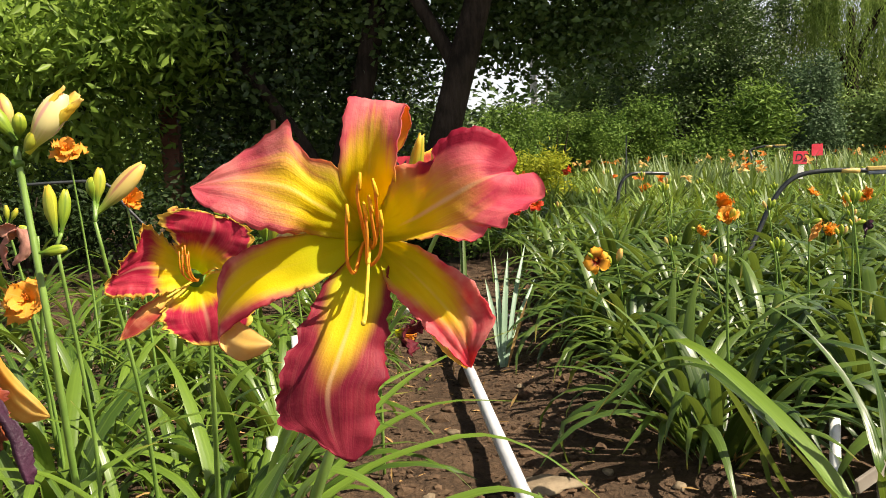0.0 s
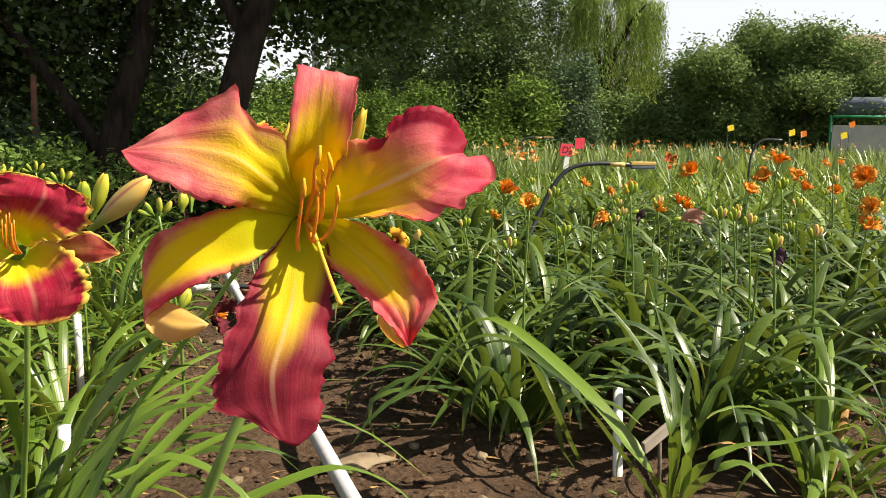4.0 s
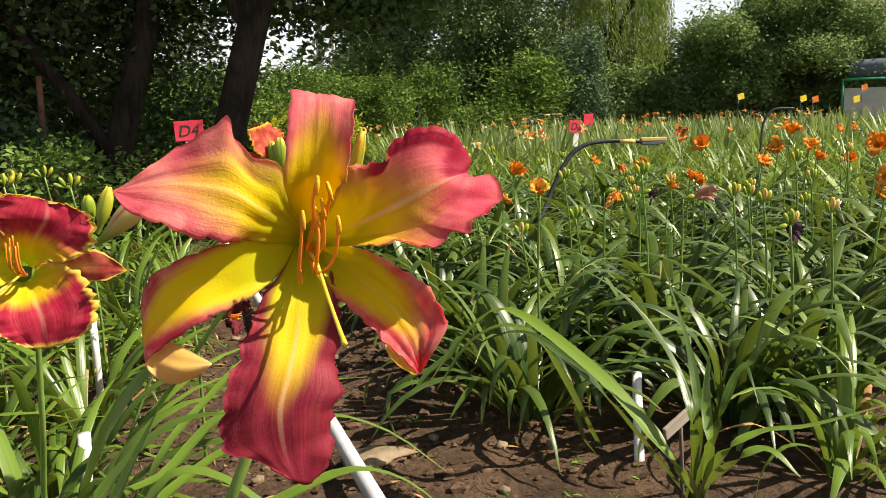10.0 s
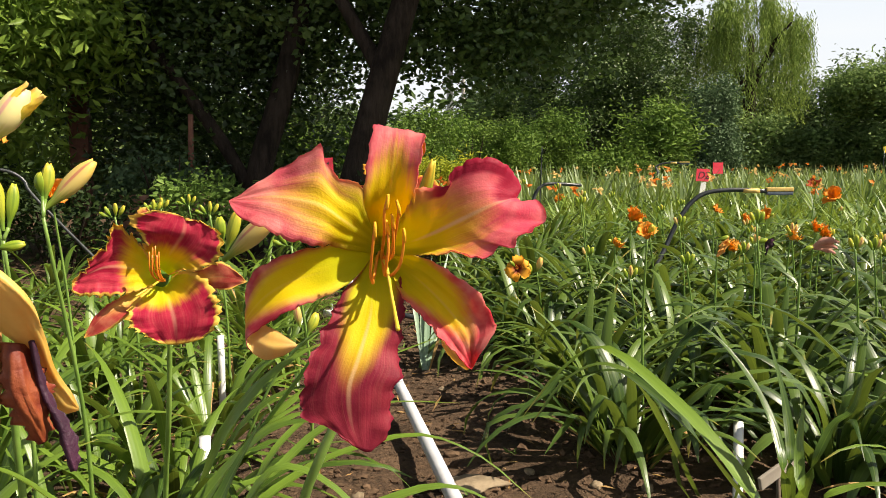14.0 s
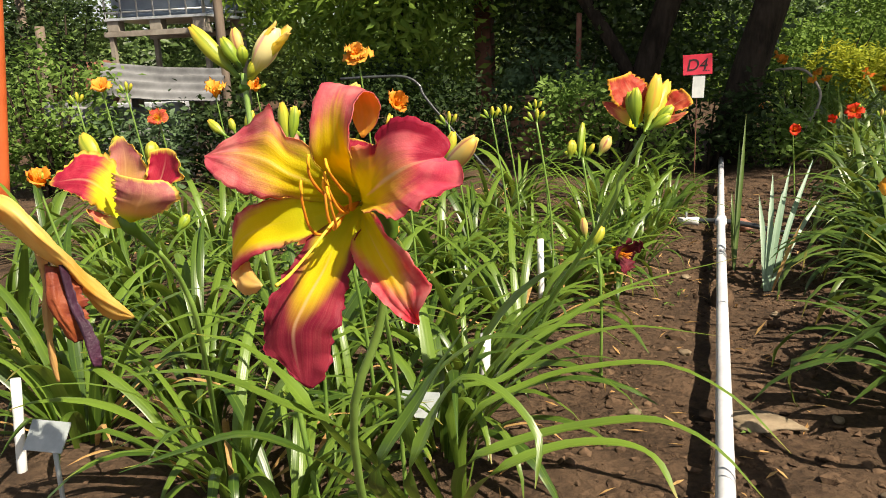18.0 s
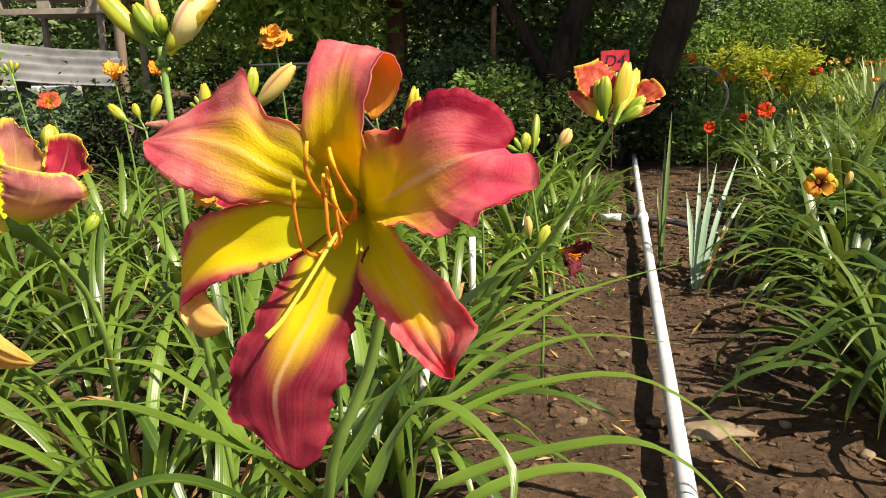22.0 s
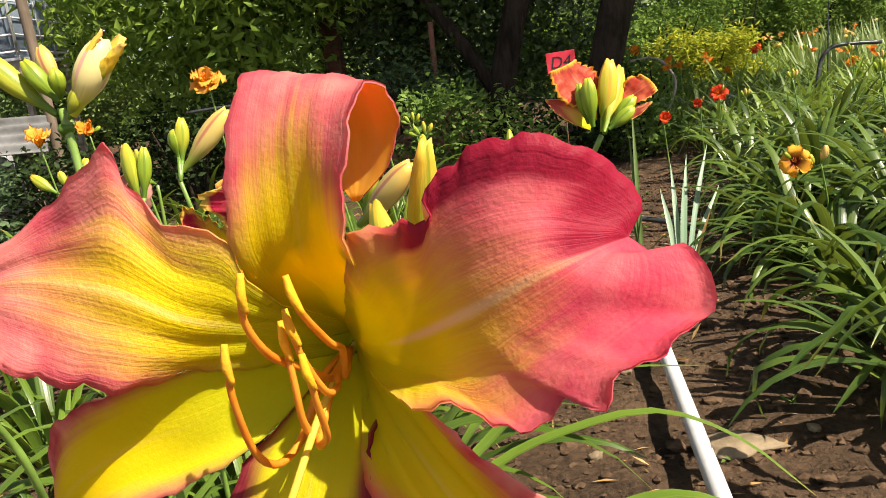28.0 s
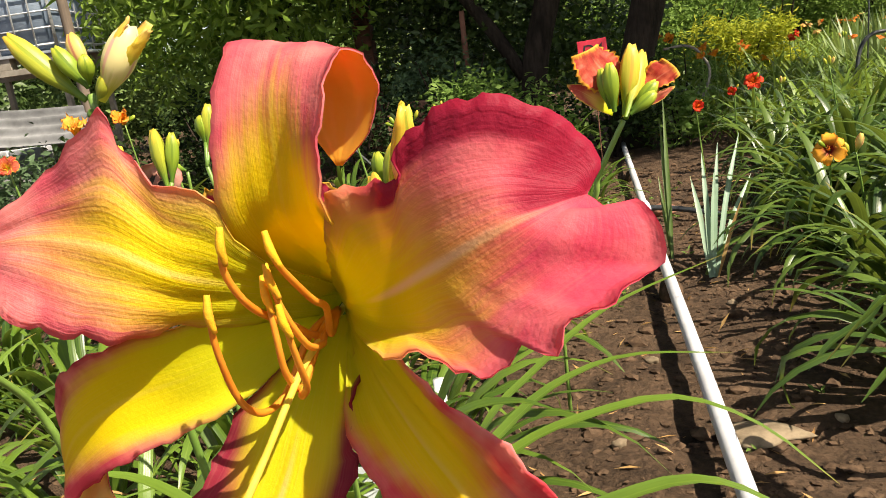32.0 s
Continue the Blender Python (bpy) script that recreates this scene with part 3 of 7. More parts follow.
# ---- petals ----
def petal(parent, pts, left, right, side, mats, name="petal", n=30, m=14, cup=0.1, ruffle=0.0, waves=5, phase=0.0, frill=0.0, thick=0.0007, roll=(0.0, 0.0), pleat=0.0, wavy=1.0, frill_right=1.0, label=""):
    """A petal lofted along pts (metres, in the flower's own axes), with half-widths on both sides of the
    middle line; side is the direction across (one vector, or one for each place). The second material is its back."""
    c = spline(pts, n)
    l = np.maximum(spline([[v] for v in left], n)[:, 0], 0.0006)
    r = np.maximum(spline([[v] for v in right], n)[:, 0], 0.0006)
    sv = spline(side, n) if len(np.shape(side)) == 2 else np.tile(np.array(side, dtype=float), (n + 1, 1))
    t = np.gradient(c, axis=0)
    t /= np.linalg.norm(t, axis=1)[:, None]
    front, uvs = [], []
    for i in range(n + 1):
        s = i / n
        sd = sv[i] - t[i] * (sv[i] @ t[i])
        sd /= np.linalg.norm(sd)
        nr = np.cross(sd, t[i])
        for k in range(m + 1):
            x = 2 * k / m - 1
            hw = l[i] if x < 0 else r[i]
            wv = math.sin(2 * math.pi * waves * s + phase + (1.3 if x > 0 else 0)) + 0.45 * math.sin(2 * math.pi * waves * 2.3 * s + phase * 2 + x)
            edge = abs(x) ** 3 * min(1, 3.2 * s)
            off = cup * hw * x * x + ruffle * wv * edge + 0.0016 * noise.noise(Vector((x * 2, s * 5, phase))) * min(1, 4 * s)
            off += frill * (frill_right if x > 0 else 1) * abs(x) ** 8 * math.sin(2 * math.pi * waves * 5 * s + phase)
            off += pleat * math.sin(x * 17 + 2 * math.sin(s * 4)) * min(1, 2 * s) * (1 - abs(x) ** 4)
            rl = roll[0] if x < 0 else roll[1]
            off -= rl * max(0, abs(x) - 0.55) ** 2 * hw * 5 * min(1, 2.5 * s)
            inw = 1 - 0.16 * abs(rl) * max(0, abs(x) - 0.6)
            wob = 1 + (0.05 * math.sin(2 * math.pi * waves * 1.7 * s + phase * 3) + 0.035 * math.sin(2 * math.pi * waves * 4.1 * s + phase)) * abs(x) ** 4 * (wavy if ruffle else 0.3)
            front.append(c[i] + sd * x * hw * inw * wob + nr * off)
            uvs.append((0.5 + 0.5 * x, s))
    front = np.array(front).reshape(n + 1, m + 1, 3)
    du, dv = np.gradient(front, axis=0), np.gradient(front, axis=1)
    nn = np.cross(dv, du)
    nn /= np.maximum(np.linalg.norm(nn, axis=2), 1e-9)[:, :, None]
    back = front - nn * thick
    w, tot = m + 1, (n + 1) * (m + 1)
    verts = np.vstack([front.reshape(-1, 3), back.reshape(-1, 3)])
    faces, idx = [], []
    for i in range(n):
        for k in range(m):
            a = i * w + k
            faces.append((a, a + 1, a + w + 1, a + w))
            idx.append(0)
            faces.append((tot + a, tot + a + w, tot + a + w + 1, tot + a + 1))
            idx.append(1)
    for i in range(n):
        for k in (0, m):
            a = i * w + k
            faces.append((a, a + w, tot + a + w, tot + a))
            idx.append(0)
    for k in range(m):
        for i in (0, n):
            a = i * w + k
            faces.append((a, a + 1, tot + a + 1, tot + a))
            idx.append(0)
    ob = data_part(name, verts, faces, list(mats), parent, uvs=uvs + uvs, label=label)
    ob.data.polygons.foreach_set("material_index", idx)
    return ob


def rail_petal(parent, left, rib, right, mats, name="petal", n=56, m=22, ruffle=0.0, waves=5, phase=0.0, frill=(0.0, 0.0), pleat=0.0, roll=(0.0, 0.0), thick=0.0007, lace=0.03, label=""):
    """A petal lofted across three rails (millimetres across, up and towards the viewer): its left edge, its midrib, its right edge.
    frill: fine crimps along the edges; roll: how far the edges turn back; pleat: folds along the blade; lace: how uneven the outline is. The second material is its back."""
    def even(rows):
        c = spline(mm(rows), 200)
        d = np.concatenate([[0], np.cumsum(np.linalg.norm(np.diff(c, axis=0), axis=1))])
        return np.stack([np.interp(np.linspace(0, d[-1], n + 1), d, c[:, k]) for k in range(3)], 1)
    lf, rb, rt = even(left), even(rib), even(right)
    front, uvs = np.zeros((n + 1, m + 1, 3)), []
    for i in range(n + 1):
        for k in range(m + 1):
            x = 2 * k / m - 1
            front[i, k] = rb[i] + x * (rt[i] - lf[i]) / 2 + x * x * ((rt[i] + lf[i]) / 2 - rb[i])
            uvs.append((0.5 + 0.5 * x, i / n))
    du, dv = np.gradient(front, axis=0), np.gradient(front, axis=1)
    nn = np.cross(dv, du)
    nn /= np.maximum(np.linalg.norm(nn, axis=2), 1e-9)[:, :, None]
    for i in range(n + 1):
        s = i / n
        grow = min(1, 2.4 * s) * min(1, 9 * (1 - s))
        for k in range(m + 1):
            x = 2 * k / m - 1
            wv = math.sin(2 * math.pi * waves * s + phase + (1.3 if x > 0 else 0)) + 0.45 * math.sin(2 * math.pi * waves * 2.3 * s + phase * 2 + x)
            h = ruffle * wv * abs(x) ** 3 * grow
            h += (frill[1] if x > 0 else frill[0]) * abs(x) ** 7 * math.sin(2 * math.pi * 24 * s + phase) * grow
            h += pleat * (math.sin(x * 15 + 2 * math.sin(s * 4) + phase) + 0.5 * math.sin(x * 31 + s * 3)) * grow * (1 - abs(x) ** 4)
            h -= (roll[1] if x > 0 else roll[0]) * max(0.0, abs(x) - 0.72) ** 2 * 13 * grow
            h += 0.0013 * noise.noise(Vector((x * 2, s * 5, phase))) * grow
            z = lace * abs(x) ** 6 * grow * (math.sin(2 * math.pi * 11 * s + phase * 3 + x) + 0.6 * math.sin(2 * math.pi * 23 * s + phase)) * (1 if x > 0 else -1)
            front[i, k] = front[i, k] + nn[i, k] * h + (rt[i] - lf[i]) * 0.5 * z
    back = front - nn * thick
    w, tot = m + 1, (n + 1) * (m + 1)
    verts = np.vstack([front.reshape(-1, 3), back.reshape(-1, 3)])
    faces, idx = [], []
    for i in range(n):
        for k in range(m):
            q = i * w + k
            faces += [(q, q + 1, q + w + 1, q + w), (tot + q, tot + q + w, tot + q + w + 1, tot + q + 1)]
            idx += [0, 1]
    rim = [(i * w + k, (i + 1) * w + k) for i in range(n) for k in (0, m)] + [(i * w + k, i * w + k + 1) for k in range(m) for i in (0, n)]
    for p, q in rim:
        faces.append((p, q, tot + q, tot + p))
        idx.append(0)
    ob = data_part(name, verts, faces, list(mats), parent, uvs=uvs + uvs, label=label)
    ob.data.polygons.foreach_set("material_index", idx)
    return ob


# ---- the large bloom ----
ROSE, ROSE2 = (0.72, 0.12, 0.17), (0.82, 0.29, 0.28)
WINE, WINE2 = (0.265, 0.017, 0.044), (0.385, 0.038, 0.066)
M_PET_A = petal_mat("rose_petal", 0.50, 0.94, 0.40, ROSE, ROSE2, 0.45, tex=0.8, trans=0.5, band=0.42)
M_PET_R = petal_mat("pink_petal", 0.49, 0.92, 0.38, (0.74, 0.080, 0.15), (0.83, 0.19, 0.23), 1.1, tex=0.6, band=0.3, rim=(0.40, 0.018, 0.055), trans=0.5, rim_left=True)
M_PET_B = petal_mat("wine_petal", 0.50, 0.78, 0.55, WINE, WINE2, 0.6, green=0.30, yellow=(0.84, 0.66, 0.02), tex=0.5, trans=0.5, band=0.12)
M_SEP_T = petal_mat("rose_sepal", 0.46, 0.66, 0.17, ROSE, ROSE2, 0.1, green=0.22, tex=0.5, trans=0.5)
M_SEP_L = petal_mat("yellow_sepal", 0.60, 0.92, 0.48, (0.55, 0.05, 0.09), ROSE2, 0.1, green=0.32, tex=0.35, yellow=(0.90, 0.72, 0.012), trans=0.5)
M_SEP_R = petal_mat("streaked_sepal", 0.60, 0.92, 0.50, (0.74, 0.06, 0.10), ROSE2, 0.2, green=0.36, tex=0.5, yellow=(0.89, 0.71, 0.012), trans=0.5)


def mm(rows):
    """Places from millimetres across, up and towards the viewer."""
    return [(u / 1000, -w / 1000, v / 1000) for u, v, w in rows]


def hw(*v):
    return [x / 1000 for x in v]


BLOOM = (-0.280, -0.432, 0.761)


def large_bloom():
    f = thing("daylily_bloom", BLOOM, "large rose and yellow spider daylily bloom, fully open on its scape", "flower")
    back = M_PEACH
    rail_petal(f, [(-3, -3, -12), (-18, 2, 8), (-35, 7, 24), (-49, 11, 40), (-64, 15, 44), (-79, 23, 44), (-93, 30, 36), (-98, 38, 30)],
               [(0, 2, -13), (-13, 13, 10), (-28, 25, 32), (-45, 36, 37), (-70, 40, 33), (-98, 38, 30)],
               [(2, 6, -12), (-9, 22, 14), (-14, 36, 28), (-16, 47, 32), (-28, 51, 33), (-35, 58, 31), (-41, 72, 33), (-53, 64, 28), (-68, 57, 26), (-80, 49, 28), (-90, 42, 29), (-98, 38, 30)],
               (M_PET_A, back), ruffle=0.0016, waves=4.2, phase=1.0, frill=(0.0004, 0.0), pleat=0.0005, label="upper petal, rose over yellow with pleats")
    rail_petal(f, [(-1, 6, -12), (8, 20, 14), (15, 34, 32), (21, 43, 37), (29, 45, 35), (38, 46, 40), (42, 56, 42), (51, 62, 45), (63, 64, 47), (77, 59, 42), (86, 50, 37), (88, 44, 38), (84, 38, 40)],
               [(0, 2, -13), (12, 6, 6), (25, 12, 24), (45, 24, 43), (64, 34, 50), (76, 37, 46), (84, 38, 40)],
               [(3, -3, -12), (14, -1, 16), (30, 4, 46), (44, 4, 52), (57, 1, 59), (65, 8, 60), (73, 9, 66), (79, 15, 63), (84, 17, 63), (97, 22, 54), (100, 30, 53), (95, 38, 47), (90, 34, 42), (84, 38, 40)],
               (M_PET_R, back), n=72, m=26, ruffle=0.0010, waves=3.6, phase=2.2, frill=(0.0009, 0.0003), roll=(0.0012, 0.0), pleat=0.00025, label="broad pink petal with a crimped rolled edge")
    rail_petal(f, [(4, -2, -12), (10, -12, 8), (11, -28, 28), (8, -54, 33), (6, -64, 38), (8, -72, 44), (1, -82, 46), (0, -94, 48), (-1, -104, 50), (-6, -114, 52), (-14, -120, 54)],
               [(0, -4, -13), (-6, -18, 6), (-11, -40, 26), (-20, -62, 42), (-27, -80, 50), (-26, -102, 52), (-20, -119, 54)],
               [(-4, -2, -12), (-14, -12, 6), (-26, -21, 18), (-35, -36, 25), (-43, -48, 30), (-45, -54, 35), (-52, -62, 39), (-53, -74, 40), (-58, -88, 41), (-57, -98, 45), (-44, -102, 49), (-28, -112, 54)],
               (M_PET_B, back), ruffle=0.0020, waves=4.6, phase=0.4, frill=(0.0005, 0.0005), pleat=0.0003, lace=0.05, label="lower petal, wine red with a pale midrib")
    rail_petal(f, [(-4, -1, -13), (-12, 15, 4), (-14, 34, 25), (-13, 48, 32), (-11, 67, 30), (-8, 80, 25), (-6, 85, 19), (-2, 82, 8), (2, 70, 2), (6, 56, 0), (12, 47, 3)],
               [(0, 4, -14), (0, 20, 0), (2, 36, 22), (4, 50, 28), (6, 68, 29), (8, 79, 25), (9, 83, 18), (12, 80, 8), (15, 69, 2), (14, 56, 1), (13, 47, 3)],
               [(5, -1, -13), (12, 15, 6), (17, 36, 33), (20, 54, 38), (23, 70, 36), (25, 78, 30), (27, 80, 22), (29, 77, 12), (29, 67, 6), (23, 55, 4), (14, 47, 3)],
               (M_SEP_T, M_GLOW), name="sepal", n=64, m=20, ruffle=0.0006, waves=2, pleat=0.00025, label="upper sepal curled back at its tip")
    rail_petal(f, [(-4, -3, -13), (-14, -12, 4), (-28, -21, 16), (-44, -27, 23), (-62, -32, 31), (-77, -41, 28), (-90, -51, 25), (-87, -60, 24), (-78, -64, 26), (-67, -61, 30), (-58, -54, 34)],
               [(0, 0, -14), (-16, -4, 2), (-36, -9, 17), (-60, -14, 25), (-78, -24, 26), (-90, -39, 21), (-88, -51, 19), (-76, -55, 30), (-58, -54, 34)],
               [(2, 4, -12), (-18, 7, 8), (-39, 7, 24), (-57, 5, 28), (-74, -1, 26), (-86, -10, 20), (-91, -26, 17), (-89, -38, 9), (-82, -43, 12), (-72, -46, 24), (-58, -54, 34)],
               (M_SEP_L, M_CURL), name="sepal", n=64, ruffle=0.0003, waves=2, label="yellow sepal with its tip curled under")
    rail_petal(f, [(4, 3, -12), (14, 0, 10), (31, -4, 32), (43, -12, 42), (56, -22, 46), (65, -35, 43), (71, -47, 37), (66, -57, 38), (60, -66, 36), (57, -78, 27)],
               [(1, -1, -14), (13, -9, 8), (28, -22, 28), (42, -38, 37), (52, -54, 39), (57, -78, 27)],
               [(2, -5, -12), (6, -14, 8), (10, -26, 28), (22, -38, 41), (32, -51, 44), (45, -64, 43), (52, -73, 36), (57, -78, 27)],
               (M_SEP_R, back), name="sepal", n=52, ruffle=0.0006, waves=3, pleat=0.0007, label="lower sepal streaked with red")
    rail_petal(f, [(33, -53, 44), (45, -65, 41), (55, -77, 28)], [(36, -60, 31), (45, -72, 25), (54, -79, 25)], [(39, -59, 20), (46, -69, 16), (54, -78, 23)],
               (M_CURL, M_CURL), name="sepal_lip", n=16, m=8, label="yellow curled lip of the lower sepal")
    stamens = [[(-2, 6, 24), (-3, 18, 44), (-4, 30, 53), (-2, 40, 55)], [(6, 8, 16), (6, 14, 26), (6, 29, 44), (5, 36, 45)], [(-8, -15, 22), (-10, -15, 36), (-12, -7, 44), (-11, 11, 52), (-10, 23, 53)],
               [(-1, -12, 26), (-1, -4, 36), (0, 9, 40), (-1, 23, 39)], [(0, -12, 30), (6, -6, 40), (8, 6, 48), (8, 19, 52)], [(2, -4, 14), (4, 2, 30), (3, 16, 40), (2, 27, 42)]]
    for rows in stamens:
        pts = mm([(0, -1, -10), (rows[0][0] * 0.5, -3, 8)] + rows)
        tube("filament", pts, [0.0012, 0.0011, 0.0008], M_FILA, f, n=26, sides=7)
        p, q = Vector(pts[-1]), Vector(pts[-2])
        d = (p - q).normalized()
        tube("anther", [p - d * 0.008 + Vector((0.0011, -0.0011, 0)), p - d * 0.003 + Vector((0.0004, -0.0016, 0)), p + d * 0.002], [0.0007, 0.0012, 0.0008], M_ANTHER, f, n=8, sides=7)
    tube("pistil", mm([(0, -2, -18), (0, -4, 10), (0, -7, 30), (-1, -18, 60), (-2, -28, 90), (-3, -31, 106)]), [0.0012, 0.0011, 0.0010, 0.0013], M_FILY, f, n=26, sides=7, label="pale yellow pistil")
    tube("throat", mm([(0, 0, -17), (3, -6, -40), (4, -26, -58), (2, -40, -62)]), [0.0105, 0.0075, 0.0045], M_BUDG, f, n=10, sides=10, label="green flower tube")
    bud(f, Vector(BLOOM) + Vector((0.020, 0.016, 0.004)), Vector(BLOOM) + Vector((0.037, -0.008, 0.060)), 0.0046, M_BUD)
    bud(f, Vector(BLOOM) + Vector((0.004, 0.075, -0.02)), Vector(BLOOM) + Vector((0.018, 0.085, 0.038)), 0.0054, M_BUDG)
    bud(f, Vector(BLOOM) + Vector((0.006, 0.078, -0.02)), Vector(BLOOM) + Vector((-0.008, 0.10, 0.028)), 0.006, M_BUD)
    scape(f, [(-0.278, -0.372, 0.722), (-0.300, -0.355, 0.64), (-0.344, -0.33, 0.52), (-0.40, -0.15, 0.20), (-0.43, 0.02, 0.0)], 0.0042, 0.0058)


large_bloom()


# ---- foliage in bulk ----
nrng = np.random.RandomState(11)


def leaf_cloud(name, centres, normals_up, size, aspect, material, parent=None, jitter=0.35, droop=0.0, fold=0.12, outward=None):
    """Many small leaves, one bent rhomb each, at the given centres; outward: the way that the bough faces at each."""
    n = len(centres)
    d = nrng.normal(size=(n, 3))
    d[:, 2] = d[:, 2] * 0.55 - droop
    d /= np.linalg.norm(d, axis=1)[:, None]
    up = nrng.normal(size=(n, 3)) * 0.8 + np.array([0, 0, normals_up])
    if outward is not None:
        up = nrng.normal(size=(n, 3)) * 0.45 + outward * 1.3 + np.array([0, 0, 0.35])
    sd = np.cross(d, up)
    sd /= np.maximum(np.linalg.norm(sd, axis=1), 1e-6)[:, None]
    nr = np.cross(sd, d)
    ln = (size * (1 + jitter * nrng.uniform(-1, 1, n)))[:, None]
    a = centres
    p0 = a
    p1 = a + d * ln * 0.45 + sd * ln * aspect * 0.5 + nr * ln * fold
    p2 = a + d * ln
    p3 = a + d * ln * 0.45 - sd * ln * aspect * 0.5 + nr * ln * fold
    verts = np.stack([p0, p1, p2, p3], 1).reshape(-1, 3)
    i = np.arange(n)[:, None] * 4
    faces = np.concatenate([np.hstack([i, i + 1, i + 2]), np.hstack([i, i + 2, i + 3])])
    me = bpy.data.meshes.new(name)
    me.vertices.add(len(verts))
    me.vertices.foreach_set("co", verts.astype(np.float32).ravel())
    me.loops.add(faces.size)
    me.loops.foreach_set("vertex_index", faces.astype(np.int32).ravel())
    me.polygons.add(len(faces))
    me.polygons.foreach_set("loop_start", (np.arange(len(faces)) * 3).astype(np.int32))
    me.update(calc_edges=True)
    me.materials.append(material)
    ob = new(name, me)
    if parent:
        ob.parent = parent
    return ob


def blob_points(blobs, twigs, per, spread, shell=0.55):
    """Leaf places: twigs scattered in ellipsoids (centre, radii), mostly near their skin, a cluster of leaves on each."""
    vol = np.array([b[1][0] * b[1][1] * b[1][2] for b in blobs]) ** 0.75
    pick = nrng.choice(len(blobs), twigs, p=vol / vol.sum())
    cen = np.array([b[0] for b in blobs], dtype=float)[pick]
    rad = np.array([b[1] for b in blobs], dtype=float)[pick]
    d = nrng.normal(size=(twigs, 3))
    d /= np.linalg.norm(d, axis=1)[:, None]
    r = shell + (1 - shell) * nrng.uniform(0, 1, twigs) ** 0.6
    r *= 1 + 0.09 * nrng.normal(size=twigs)
    t = cen + d * rad * r[:, None]
    p = np.repeat(t, per, 0) + nrng.normal(size=(twigs * per, 3)) * spread
    keep = p[:, 2] > 0.03
    return p[keep], np.repeat(d, per, 0)[keep]


def tree(name, base, trunk, limbs, blobs, twigs, per, spread, size, aspect, material, label, droop=0.2, shell=0.5, bark=None, category="tree", up=0.8):
    """trunk: (points, radii); limbs: lists of the same; blobs: the crown."""
    t = thing(name, base, label, category)
    o = np.array(base)
    tube("trunk", [np.array(p) - o for p in trunk[0]], trunk[1], bark or M_BARK, t, n=18, sides=12, wobble=0.12)
    for pts, radii in limbs:
        tube("limb", [np.array(p) - o for p in pts], radii, bark or M_BARK, t, n=14, sides=8, wobble=0.1)
    pts, out = blob_points(blobs, twigs, per, spread, shell)
    leaf_cloud("crown", pts - o, up, size, aspect, material, t, droop=droop, outward=out)
    return t


# ---- trees behind the beds ----
# third limb and last four crown blobs: unseen overhang added to shade trunks and weeds
big = tree("broadleaf_tree", (0.10, 5.6, 0), ([(0.06, 5.6, -0.05), (0.14, 5.6, 0.5), (0.36, 5.6, 1.35), (0.75, 5.7, 2.6), (1.1, 5.9, 4.2)], [0.17, 0.13, 0.12, 0.10, 0.06]),
     [([(0.42, 5.65, 1.5), (0.0, 5.9, 2.3), (-0.7, 6.2, 3.4)], [0.07, 0.05, 0.02]), ([(0.75, 5.7, 2.6), (1.7, 5.8, 3.3), (2.8, 6.0, 3.8)], [0.06, 0.045, 0.015]), ([(0.9, 5.8, 3.4), (1.6, 4.7, 4.3), (2.6, 3.6, 4.8)], [0.06, 0.045, 0.015])],
     [((0.9, 6.0, 3.9), (1.9, 1.4, 1.6)), ((-0.6, 6.4, 3.1), (1.0, 1.0, 1.2)), ((2.2, 6.1, 3.1), (1.5, 1.2, 0.95)), ((0.2, 6.6, 2.3), (1.0, 0.8, 0.8)), ((3.1, 6.6, 3.0), (1.1, 1.0, 0.8)), ((1.25, 6.3, 2.05), (0.55, 0.5, 0.42)), ((0.85, 6.4, 1.85), (0.42, 0.45, 0.32)), ((1.55, 6.3, 1.85), (0.55, 0.5, 0.40)), ((2.1, 6.5, 2.1), (0.7, 0.6, 0.5)), ((1.7, 4.8, 3.7), (1.2, 0.8, 0.6)), ((0.6, 5.0, 3.9), (1.2, 0.8, 0.7)), ((2.4, 4.0, 3.9), (1.1, 0.7, 0.6)), ((3.2, 4.5, 4.0), (1.1, 0.7, 0.6))],
     3600, 24, 0.15, 0.072, 0.62, M_BIG, "large broadleaf tree with a dark low crown and a leaning trunk", shell=0.3)
tree("broadleaf_tree", (-0.72, 6.2, 0), ([(-0.74, 6.2, -0.05), (-0.62, 6.2, 0.7), (-0.36, 6.25, 1.6), (-0.1, 6.3, 2.8), (0.1, 6.4, 4.0)], [0.13, 0.11, 0.10, 0.08, 0.05]),
     [([(-1.75, 6.4, 2.2), (-1.35, 6.3, 1.6), (-0.95, 6.25, 1.0), (-0.72, 6.2, 0.6)], [0.03, 0.05, 0.06, 0.06])],
     [((-1.1, 6.9, 1.75), (1.1, 0.8, 0.9)), ((-0.6, 7.0, 3.0), (1.6, 1.1, 1.3)), ((-1.9, 6.9, 2.4), (1.0, 0.9, 1.3)), ((-1.5, 7.2, 0.85), (0.9, 0.5, 0.7)), ((-0.3, 7.3, 1.0), (0.7, 0.5, 0.8))],
     1900, 18, 0.15, 0.072, 0.6, M_CROWN, "dark broadleaf tree with a slanting limb in deep shade", shell=0.25)
